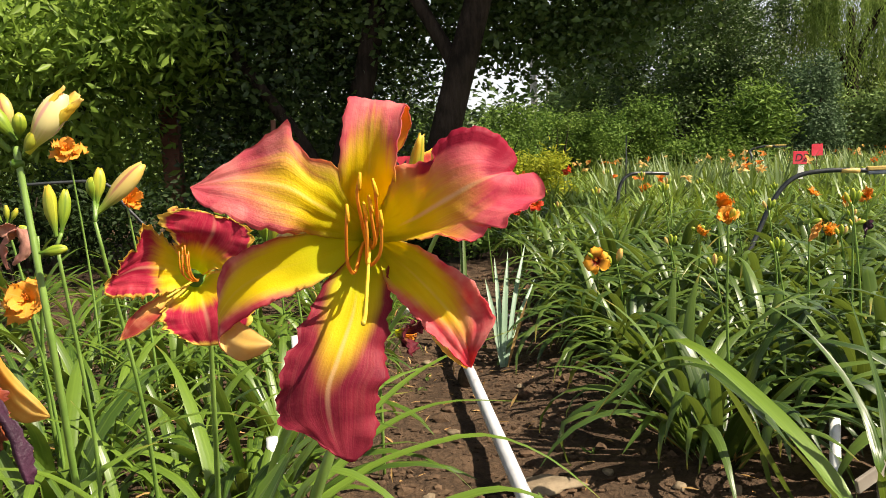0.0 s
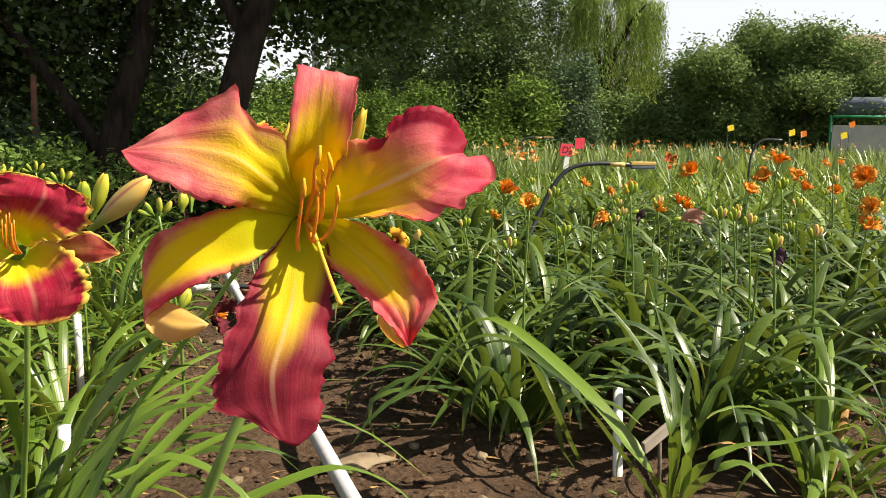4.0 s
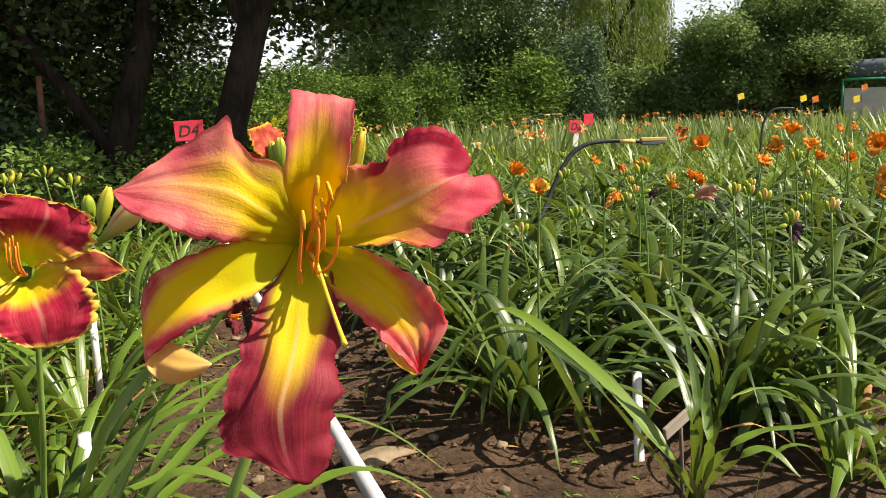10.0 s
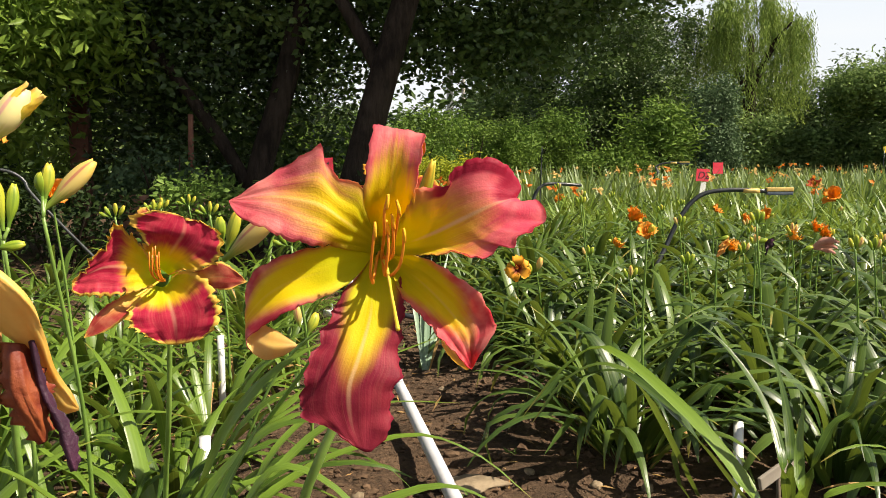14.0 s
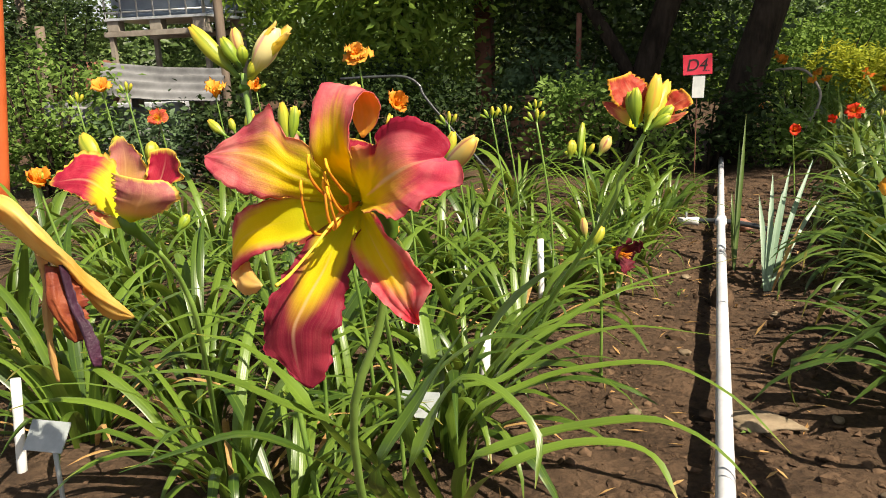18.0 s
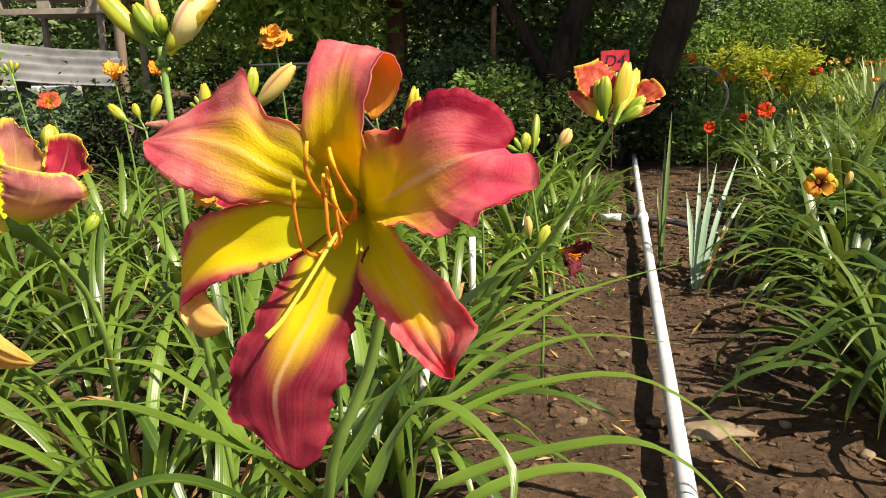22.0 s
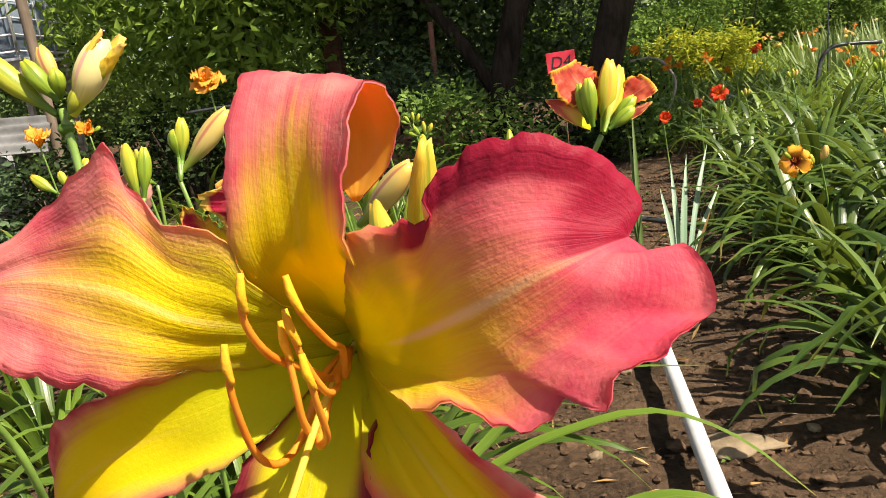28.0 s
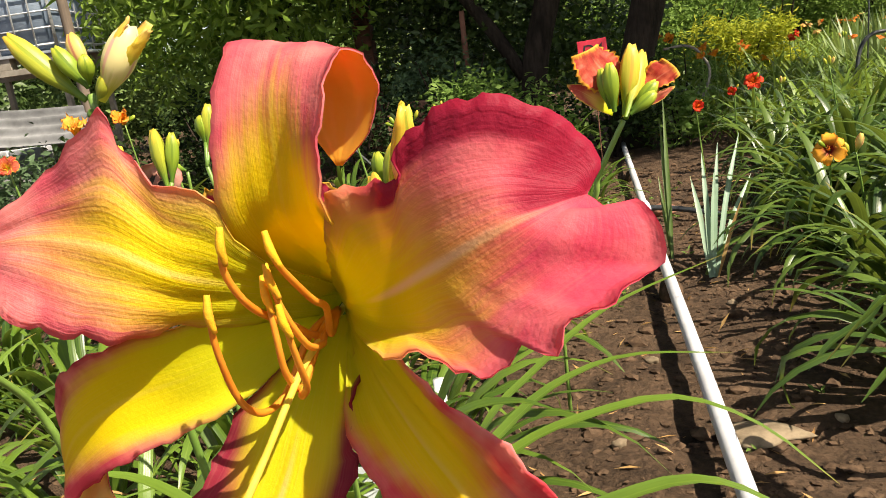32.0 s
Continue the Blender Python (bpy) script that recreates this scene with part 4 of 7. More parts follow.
tree("long_leaved_tree", (-3.3, 7.3, 0), ([(-3.3, 7.3, -0.05), (-3.25, 7.3, 1.0), (-3.1, 7.2, 2.2), (-3.0, 7.1, 3.4)], [0.14, 0.12, 0.09, 0.05]),
     [([(-3.2, 7.25, 1.3), (-2.7, 6.8, 2.0), (-2.3, 6.4, 2.4)], [0.05, 0.035, 0.015]), ([(-3.2, 7.25, 1.6), (-3.9, 6.9, 2.2), (-4.4, 6.6, 2.5)], [0.05, 0.035, 0.015])],
     [((-2.5, 6.2, 2.2), (0.9, 0.6, 0.8)), ((-3.7, 6.2, 1.9), (1.0, 0.7, 1.0)), ((-2.9, 6.1, 1.4), (0.8, 0.5, 0.6)), ((-2.0, 6.1, 1.95), (0.55, 0.5, 0.45)), ((-2.9, 6.9, 2.9), (1.2, 0.9, 1.0)), ((-3.2, 7.4, 3.6), (1.4, 1.0, 1.0)), ((-3.2, 7.0, 0.9), (1.0, 0.5, 0.7)), ((-2.25, 5.5, 2.05), (0.45, 0.3, 0.16)), ((-1.9, 5.45, 1.85), (0.38, 0.3, 0.13)), ((-2.35, 5.4, 1.68), (0.42, 0.3, 0.13)), ((-2.7, 5.5, 1.9), (0.4, 0.3, 0.15)), ((-2.1, 5.3, 2.3), (0.5, 0.3, 0.14))],
     1500, 16, 0.12, 0.115, 0.36, M_LONG, "tree with long drooping leaves lit by the sun", droop=0.7, shell=0.3)


def shrub(name, at, radii, twigs, per, size, aspect, material, label, category="shrub", stems=4, droop=0.0, shell=0.45, spread=0.12, up=1.6):
    x, y, z = at
    t = thing(name, (x, y, 0), label, category)
    for i in range(stems):
        a = 2 * math.pi * i / stems + x
        tube("stem", [(0.1 * math.cos(a) * radii[0], 0.1 * math.sin(a) * radii[1], -0.03), (0.3 * math.cos(a) * radii[0], 0.3 * math.sin(a) * radii[1], z * 0.8), (0.5 * math.cos(a) * radii[0], 0.5 * math.sin(a) * radii[1], z + radii[2] * 0.5)], [0.03 * radii[2] + 0.006, 0.02 * radii[2] + 0.004, 0.004], M_BARK, t, n=8, sides=6)
    blobs = []
    r = random.Random(int(x * 100 + y * 10))
    for i in range(26):
        blobs.append(((r.uniform(-0.8, 0.8) * radii[0], r.uniform(-0.7, 0.7) * radii[1], z + r.uniform(-0.75, 0.68) * radii[2]), tuple(k * r.uniform(0.16, 0.34) for k in radii)))
    pts, out = blob_points(blobs, twigs, per, spread, shell)
    leaf_cloud("crown", pts, up, size, aspect, material, t, droop=droop, outward=out)
    return t


# hedge and shrubs along the far side of the field, azimuths from the beds
def polar(az, dist):
    return dist * math.sin(radians(az)) - 0.3, dist * math.cos(radians(az)) - 0.9


def far_shrub(az, dist, zc, radii, twigs, size, material, label, per=22, name="shrub", aspect=0.55, droop=0.0, spread=0.3, category="shrub"):
    x, y = polar(az, dist)
    return shrub(name, (x, y, zc), radii, twigs, per, size * 0.8, aspect, material, label, category, 5, droop, 0.72, spread * 0.55)


for az, d, zc, rad, tw in ((3.5, 15, 0.7, (1.3, 0.8, 0.75), 480), (8.0, 17, 0.75, (1.3, 0.9, 0.85), 480), (12.5, 19, 0.9, (1.5, 1.0, 1.05), 560), (16.5, 20, 1.0, (1.7, 1.0, 1.15), 600), (20.5, 21, 0.5, (1.3, 0.8, 0.55), 300)):
    far_shrub(az, d, zc, rad, tw, 0.10, M_HEDGE, spread=0.2, label= "dense bright green hedge shrub at the edge of the field")
shrub("fennel_clump", (1.55, 9.4, 0.48), (0.62, 0.5, 0.42), 520, 16, 0.085, 0.22, M_FENNEL, "feathery yellow-green fennel clump among the beds", "herb", 6, 0.0, 0.3, 0.07)
far_shrub(22.3, 19, 0.55, (0.9, 0.7, 0.42), 200, 0.12, M_HEDGE, "small bright green bush beside the hedge")
far_shrub(25.6, 20, 1.2, (1.1, 0.9, 1.2), 260, 0.20, M_HEDGE, "upright light green shrub with long leaves", aspect=0.3)
far_shrub(29.1, 24, 1.55, (0.95, 0.9, 1.6), 900, 0.12, M_SHRUB, "tall rounded grey-green shrub beside the willow")
far_shrub(32.5, 26, 1.1, (1.6, 1.0, 1.2), 320, 0.16, M_FARTREE, "leafy shrub growing below the willow")
far_shrub(36.0, 27, 0.9, (2.2, 1.0, 0.9), 360, 0.16, M_FARTREE, "dark shrub in the shade of the far trees")
far_shrub(41.0, 28, 0.8, (2.6, 1.0, 0.8), 360, 0.16, M_FARTREE, "dark shrub under the far tree")
far_shrub(46.5, 29, 1.0, (2.4, 1.0, 1.1), 320, 0.16, M_FARTREE, "leafy shrub growing under the far tree")


def far_tree(az, dist, height, width, twigs, size, material, label, low=0.25, name="tree", droop=0.1, lean=0.0, aspect=0.5):
    x, y = polar(az, dist)
    r = random.Random(int(az * 10))
    blobs = []
    for i in range(24):
        h = r.uniform(low, 0.95)
        k = width * 0.5 * math.sin(math.pi * min(1, max(0.15, (1.12 - h)))) ** 0.6
        blobs.append(((x + lean * h + r.uniform(-0.75, 0.75) * k, y + r.uniform(-0.7, 0.7) * k, h * height), (width * r.uniform(0.10, 0.21),) * 2 + (height * r.uniform(0.06, 0.12),)))
    limbs = []
    for i in range(5):
        b = blobs[i * 4][0]
        limbs.append(([(x, y, height * 0.22), ((x + b[0]) / 2, (y + b[1]) / 2, height * 0.2 + b[2] * 0.35), b], [0.10, 0.06, 0.02]))
    return tree(name, (x, y, 0), ([(x, y, -0.1), (x + 0.05, y, height * 0.3), (x + lean * 0.6, y, height * 0.75)], [0.20, 0.15, 0.05]), limbs, blobs, int(twigs * 1.3), 50, 0.20, size * 0.46, aspect, material, label, droop=droop, shell=0.72, up=2.0)


far_tree(40.6, 27, 4.1, 4.6, 900, 0.24, M_FARTREE, "spreading leafy tree at the far edge of the field", low=0.3)
far_tree(44.2, 28, 4.0, 4.8, 900, 0.24, M_FARTREE, "broad leafy tree with a pale trunk at the far edge", low=0.3)
far_tree(48.6, 29, 2.4, 3.6, 500, 0.24, M_FARTREE, "leafy tree in front of a house", low=0.3)
far_tree(21.0, 25, 7.0, 5.0, 800, 0.24, M_CROWN, "tall dark tree behind the hedge", low=0.25)
far_tree(17.0, 30, 6.5, 6.0, 600, 0.26, M_FARTREE, "tall tree behind the hedge", low=0.3)
far_tree(25.2, 29, 5.5, 3.4, 450, 0.24, M_CROWN, "dark tree beside the willow", low=0.2)
far_tree(3.0, 27, 2.2, 4.0, 300, 0.24, M_FARTREE, "low tree beyond the hedge", low=0.2)
far_tree(-4.0, 18, 3.2, 5.5, 600, 0.2, M_CROWN, "dark tree behind the trunks", low=0.1)
far_tree(-12.0, 16, 3.0, 5.0, 700, 0.2, M_CROWN, "dark leafy tree behind the trunks", low=0.08)
far_tree(-21.0, 15, 3.4, 5.0, 650, 0.2, M_FARTREE, "leafy tree behind the iron post", low=0.08)
far_tree(-33.0, 15, 4.2, 5.0, 500, 0.2, M_FARTREE, "leafy tree behind the water tank", low=0.08)
far_tree(-44.0, 14, 4.0, 4.5, 450, 0.18, M_FARTREE, "leafy tree at the end of the garden", low=0.08)
far_tree(-56.0, 13, 4.0, 4.5, 350, 0.18, M_FARTREE, "leafy tree at the side of the garden", low=0.08)


def willow():
    x, y = polar(31.3, 31)
    t = thing("willow_tree", (x, y, 0), "weeping willow with long hanging yellow-green strands", "tree")
    tube("trunk", [(0, 0, -0.1), (0.15, 0, 2.5), (0.1, 0, 5.2)], [0.32, 0.24, 0.1], M_BARK, t, n=12, sides=10, wobble=0.1)
    pts, r = [], random.Random(5)
    for i in range(95):
        a, d = r.uniform(0, 2 * math.pi), 2.35 * math.sqrt(r.random())
        cx, cy = d * math.cos(a), d * math.sin(a)
        top = 6.35 - 0.22 * d * d + r.gauss(0, 0.32)
        drop = r.uniform(1.6, 4.6) if d > 1.2 else r.uniform(0.9, 2.4)
        for j in range(13):
            x0, y0 = cx + r.gauss(0, 0.13), cy + r.gauss(0, 0.13)
            z0, hang, drift = top + r.gauss(0, 0.12), drop * r.uniform(0.55, 1.1), r.uniform(0.0, 0.35)
            for k in range(26):
                q = k / 26
                pts.append((x0 + drift * q * math.cos(a) + r.uniform(-0.03, 0.03), y0 + drift * q * math.sin(a) + r.uniform(-0.03, 0.03), max(0.3, z0 - hang * q + 0.12 * math.sin(3 * q))))
    for i in range(4):
        a = i * 1.7
        tube("limb", [(0.1, 0, 3.0), (0.9 * math.cos(a), 0.9 * math.sin(a), 4.6), (1.7 * math.cos(a), 1.7 * math.sin(a), 5.4)], [0.12, 0.08, 0.03], M_BARK, t, n=8, sides=6)
    leaf_cloud("crown", np.array(pts), 0.2, 0.15, 0.20, M_WILLOW, t, droop=2.2)


willow()


def far_woods():
    """A low line of dark trees that closes the far side of the field."""
    r = np.random.RandomState(31)
    blobs = []
    for i in range(150):
        az = -62 + 116 * i / 149 + r.uniform(-1, 1)
        d = 38 if az > 12 else 24
        x, y = polar(az, d + r.uniform(-2, 2))
        h = r.uniform(2.2, 3.4) if az > 12 else r.uniform(0.9, 1.6)
        blobs.append(((x, y, h * 0.6), (1.6, 1.0, h)))
    pts, out = blob_points(blobs, 9500, 18, 0.35, 0.4)
    ob = leaf_cloud("far_woods", pts, 1.6, 0.26, 0.5, M_CROWN, outward=out)
    tagged(ob, "low line of dark bushes and trees beyond the field", "woods", kind="stuff")


far_woods()

# weeds and low shrubs near the trunks and the tank; the darkest have shade in their colour
for x, y, z, rad, tw, m, lab in ((-0.75, 5.0, 0.42, (0.62, 0.4, 0.36), 210, M_WEED, "leafy light green weeds in a patch of sun"), (-0.1, 5.2, 0.36, (0.45, 0.35, 0.30), 120, M_UNDERSHADE, "low weeds beside the trunk, coloured dark for tree shade"),
                                 (0.42, 5.3, 0.22, (0.30, 0.25, 0.20), 80, M_WEED, "weeds at the foot of the trunk"), (-2.0, 5.2, 0.40, (0.7, 0.4, 0.36), 170, M_UNDERSHADE, "low weeds behind the bed"),
                                 (-2.9, 4.9, 0.45, (0.5, 0.4, 0.45), 150, M_UNDERSHADE, "weeds beside the corrugated sheets"), (-4.6, 3.6, 0.6, (0.5, 0.5, 0.6), 190, M_WEED, "tall leafy weeds at the edge of the bed"),
                                 (-5.4, 4.6, 0.9, (0.6, 0.6, 0.9), 200, M_UNDERSHADE, "tall weeds beside the tank"), (-3.4, 6.0, 0.5, (0.9, 0.4, 0.5), 190, M_UNDERSHADE, "undergrowth under the tank"),
                                 (-4.0, 3.85, 0.34, (0.45, 0.25, 0.34), 150, M_SHRUB, "leafy weeds growing up in front of the sheets"), (-4.75, 3.75, 0.28, (0.5, 0.25, 0.28), 150, M_WEED, "low weeds in front of the block wall"), (-3.5, 4.1, 0.36, (0.4, 0.3, 0.36), 140, M_UNDERSHADE, "weeds at the foot of the timber post, coloured dark for shade"),
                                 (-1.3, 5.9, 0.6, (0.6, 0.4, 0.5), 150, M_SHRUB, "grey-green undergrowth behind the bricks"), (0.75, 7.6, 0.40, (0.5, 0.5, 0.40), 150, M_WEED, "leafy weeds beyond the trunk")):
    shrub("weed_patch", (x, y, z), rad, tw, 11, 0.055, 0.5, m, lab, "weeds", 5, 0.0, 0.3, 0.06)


# ---- pipe, hoses, signs, stakes ----
def pipe():
    t = thing("water_pipe", (0, 0, 0), "long grey plastic irrigation pipe lying along the path", "pipe")
    tube("pipe", [(0.012, -1.5, 0.062), (0.004, 0.6, 0.060), (0.0, 3.0, 0.062), (0.004, 5.3, 0.064)], 0.0185, M_PIPE, t, n=30, sides=16)
    tube("cross_pipe", [(-0.16, 3.02, 0.052), (0.0, 3.0, 0.060), (0.16, 2.97, 0.045), (0.34, 2.9, 0.012)], 0.0125, M_HOSE, t, n=14, sides=10, label="black cross hose at the joint")
    tube("coupling", [(0.0, 2.955, 0.062), (0.0, 3.045, 0.062)], 0.0265, M_PIPE, t, n=3, sides=14)
    tube("valve", [(-0.20, 3.03, 0.050), (-0.10, 3.01, 0.056)], 0.019, M_WHITE, t, n=3, sides=10, label="white plastic valve")
    tube("valve_handle", [(-0.16, 3.02, 0.066), (-0.16, 3.02, 0.10)], 0.006, M_TAGG, t, n=3, sides=6)
    for y in (-0.9, 1.9, 4.2):
        lump("support", (0.04, 0.06, 0.048), (0.005, y, 0.004), M_CLOD, t, seed=int(y * 3 + 9))


pipe()


def hose_arch(pts, label, end=True, r=0.0125, material=None):
    t = thing("irrigation_hose", (pts[0][0], pts[0][1], 0), label, "hose")
    o = np.array(t.location)
    p = [np.array(q) - o for q in pts]
    tube("hose", p, r, material or M_HOSE, t, n=26, sides=10)
    if end:
        d = p[-1] - p[-2]
        d /= np.linalg.norm(d)
        tube("valve_band", [p[-1] - d * 0.14, p[-1] - d * 0.05], r * 1.12, M_VALVE, t, n=3, sides=10, label="yellow band")
        ang = math.degrees(math.atan2(d[1], d[0]))
        c0 = p[-1] + d * 0.06
        box("valve", (0.15, 0.03, 0.022), c0 + np.array([0, 0, 0.012]), M_VALVE, t, (0, 0, ang), 0.005, label="tan fitting at the end")
        box("valve_body", (0.145, 0.028, 0.02), c0 + np.array([0, 0, -0.009]), M_BLUEG, t, (0, 0, ang), 0.005, label="blue-grey underside of the fitting")


hose_arch([(1.4, 2.924, -0.02), (1.646, 3.053, 0.312), (1.741, 3.057, 0.5), (1.85, 3.049, 0.619), (2.004, 3.022, 0.651), (2.219, 2.979, 0.643)], "black hose arching out of the leaves with a yellow valve")
hose_arch([(2.0, 6.75, 0), (2.018, 6.722, 0.236), (2.07, 6.777, 0.455), (2.174, 6.812, 0.558), (2.355, 6.835, 0.566), (2.592, 6.86, 0.549)], "black hose arching over the field", False, 0.017)
t = thing("riser_rod", (2.12, 6.80, 0), "thin dark rod standing beside the arched hose", "rod")
tube("rod", [(0, 0, -0.05), (0.03, 0, 0.95)], 0.006, M_HOSE, t, n=3, sides=6)
hose_arch([(0.45, 5.62, 0.0), (0.676, 5.623, 0.433), (0.627, 5.652, 0.622), (0.524, 5.637, 0.694), (0.361, 5.584, 0.69)], "weathered tan hose bent over beside the orange flowers", False, 0.010, M_PLANK)
hose_arch([(-1.25, 3.9, 0.0), (-1.734, 3.823, 0.589), (-1.811, 3.828, 0.714), (-1.907, 3.812, 0.771), (-2.084, 3.757, 0.777), (-2.288, 3.692, 0.773)], "black hose arching behind the bed", False, 0.009)
hose_arch([(3.61, 3.66, 0.0), (3.63, 3.65, 0.566), (3.664, 3.663, 0.71), (3.733, 3.651, 0.788), (3.864, 3.603, 0.793)], "thin hose bent over among orange blooms", False, 0.008)
hose_arch([(4.2, 11.0, 0.0), (4.901, 10.096, 0.518), (4.979, 10.099, 0.702), (5.144, 10.047, 0.758), (5.303, 9.987, 0.754)], "thin black hose far in the field", True, 0.016)


def sign(at, width, height, label, tilt=0, card=True, text="D4"):
    """A red card on a thin rod, at: the middle of the card."""
    x, y, z = at
    t = thing("bed_sign", (x, y, 0), label, "sign")
    tube("rod", [(0.0, 0.012, -0.08), (0.0, 0.012, z + height * 0.3)], 0.004, M_RUST, t, n=3, sides=6)
    c = box("card", (width, 0.005, height), (0, 0, z), M_RED, t, (0, tilt, 0), 0.0015)
    if card:
        box("paper", (width * 0.42, 0.004, height * 1.1), (width * 0.05, 0.004, z - height * 1.1), M_WHITE, t, (0, tilt + 4, 0), 0.001, label="white paper strip")
    if text:
        cu = bpy.data.curves.new("letters", "FONT")
        cu.body, cu.size, cu.extrude = text, height * 0.82, 0.0008
        cu.shear = 0.2
        ob = new("letters", cu)
        ob.parent = c
        ob.matrix_local = pose(-width * 0.40, -0.0035, -height * 0.28, 90, 0, 0)
        cu.materials.append(M_INK)
        dg = bpy.context.evaluated_depsgraph_get()
        me = bpy.data.meshes.new_from_object(ob.evaluated_get(dg))
        ob2 = new("letters", me)
        ob2.parent, ob2.matrix_local = c, ob.matrix_local.copy()
        ob2["label"] = "black handwritten letters " + text
        bpy.data.objects.remove(ob)
        for i in range(3):
            box("mark", (width * 0.05, 0.001, height * 0.05), (width * (0.2 + 0.09 * i), -0.003, -height * 0.32), M_INK, c, (0, 0, 0), 0)


sign((-0.16, 4.3, 0.772), 0.172, 0.122, "red bed sign lettered D4 on a thin rod", -2)
sign((4.55, 7.95, 0.62), 0.17, 0.15, "small red bed sign lettered D2 with a white paper strip", 3, text="D2")
sign((5.681, 9.585, 0.681), 0.16, 0.16, "small dark red bed sign far in the field", 0, card=False, text="")


def stake(at, height, label="short white plastic plant stake", lean=(0, 0), r=0.011):
    x, y, _ = at
    t = thing("plant_stake", (x, y, 0), label, "plant stake", "white stakes in the beds")
    tube("post", [(0, 0, -0.05), (lean[0], lean[1], height)], r, M_WHITE, t, n=3, sides=10)


stake((0.65, 0.62, 0), 0.185, lean=(0.065, 0.12), r=0.012)
stake((-0.555, 0.79, 0), 0.215, lean=(0.012, 0.01), r=0.013)
stake((-0.575, 1.59, 0), 0.27, r=0.011)
stake((-1.35, 1.113, 0), 0.16, lean=(0.02, 0))
stake((-0.596, 0.725, 0), 0.08)
stake((1.442, 1.57, 0), 0.17)
stake((1.44, 1.549, 0), 0.2)
stake((-2.079, 0.903, 0), 0.14)
stake((-1.467, 0.262, 0), 0.22, lean=(0, 0.03))


def plant_tag(at, z, label):
    x, y, _ = at
    t = thing("plant_tag", (x, y, 0), label, "plant tag")
    tube("stem", [(0, 0, -0.04), (0, 0, z)], 0.005, M_TAGG, t, n=3, sides=6)
    box("plate", (0.085, 0.004, 0.058), (0, -0.012, z + 0.02), M_TAGG, t, (-38, 0, 4), 0.001)


t = thing("plant_label", (*((0.6, 0.406, 0.21))[:2], 0), "small weathered wooden plant label among the leaves", "plant tag")
zl = ((0.6, 0.406, 0.21))[2]
tube("stem", [(0.02, 0.01, -0.04), (0, 0, zl)], 0.004, M_WOOD, t, n=3, sides=6)
box("board", (0.13, 0.008, 0.026), (0, -0.008, zl), M_PLANK, t, (0, -16, 20), 0.002)
plant_tag((-1.20, 0.12, 0), 0.185, "grey label plate on a thin stem")
plant_tag((-0.62, 0.55, 0), 0.12, "grey label plate among the leaves")


# ---- tank, sheets, posts, bricks ----
def tank():
    x, y, z0 = -5.95, 7.1, 1.32
    t = thing("water_tank", (x, y, 0), "caged plastic water tank on a tall timber and steel stand", "tank")
    t.rotation_euler = (0, 0, radians(7))
    w, d, h = 1.18, 1.0, 1.0
    bm = bmesh.new()
    bmesh.ops.create_cube(bm, size=1.0)
    bmesh.ops.scale(bm, vec=(w - 0.05, d - 0.05, h), verts=bm.verts)
    bmesh.ops.bevel(bm, geom=bm.edges[:], offset=0.07, segments=4, affect="EDGES")
    b = part("bottle", bm, M_TANK, t, "milky blue plastic bottle")
    b.location = (0, 0, z0 + 0.16 + h / 2)
    for i in range(7):
        zz = z0 + 0.2 + i * (h - 0.05) / 6
        for sx, sy, ex, ey in ((-1, -1, 1, -1), (-1, 1, 1, 1), (-1, -1, -1, 1), (1, -1, 1, 1)):
            tube("cage_bar", [(sx * w / 2, sy * d / 2, zz), (ex * w / 2, ey * d / 2, zz)], 0.009, M_STEEL, t, n=2, sides=6)
    for i in range(7):
        u = -1 + 2 * i / 6
        for p in ((u * w / 2, -d / 2 - 0.01), (u * w / 2, d / 2 + 0.01)):
            tube("cage_bar", [(p[0], p[1], z0 + 0.14), (p[0], p[1], z0 + 0.2 + h)], 0.009, M_STEEL, t, n=2, sides=6)
    for i in range(5):
        u = -1 + 2 * i / 4
        for p in ((-w / 2 - 0.01, u * d / 2), (w / 2 + 0.01, u * d / 2)):
            tube("cage_bar", [(p[0], p[1], z0 + 0.14), (p[0], p[1], z0 + 0.2 + h)], 0.009, M_STEEL, t, n=2, sides=6)
    box("pallet_deck", (w + 0.04, d + 0.04, 0.03), (0, 0, z0 + 0.125), M_STEEL, t)
    for i in range(3):
        for j in (-1, 1):
            box("pallet_foot", (0.14, 0.12, 0.11), ((-0.5 + 0.5 * i) * (w - 0.14), j * (d / 2 - 0.06), z0 + 0.055), M_PLANK, t)
    box("stand_beam", (w + 0.1, 0.08, 0.06), (0, -d / 2 + 0.04, z0 - 0.03), M_PLANK, t)
    box("stand_beam", (w + 0.1, 0.08, 0.06), (0, d / 2 - 0.04, z0 - 0.03), M_PLANK, t)
    for sx in (-1, 1):
        for sy in (-1, 1):
            box("stand_leg", (0.055, 0.055, z0 - 0.05), (sx * (w / 2 - 0.02), sy * (d / 2 - 0.05), (z0 - 0.05) / 2 - 0.005), M_PLANK, t)
        box("stand_tie", (0.04, d - 0.1, 0.05), (sx * (w / 2 - 0.02), 0, 0.55), M_PLANK, t)


tank()


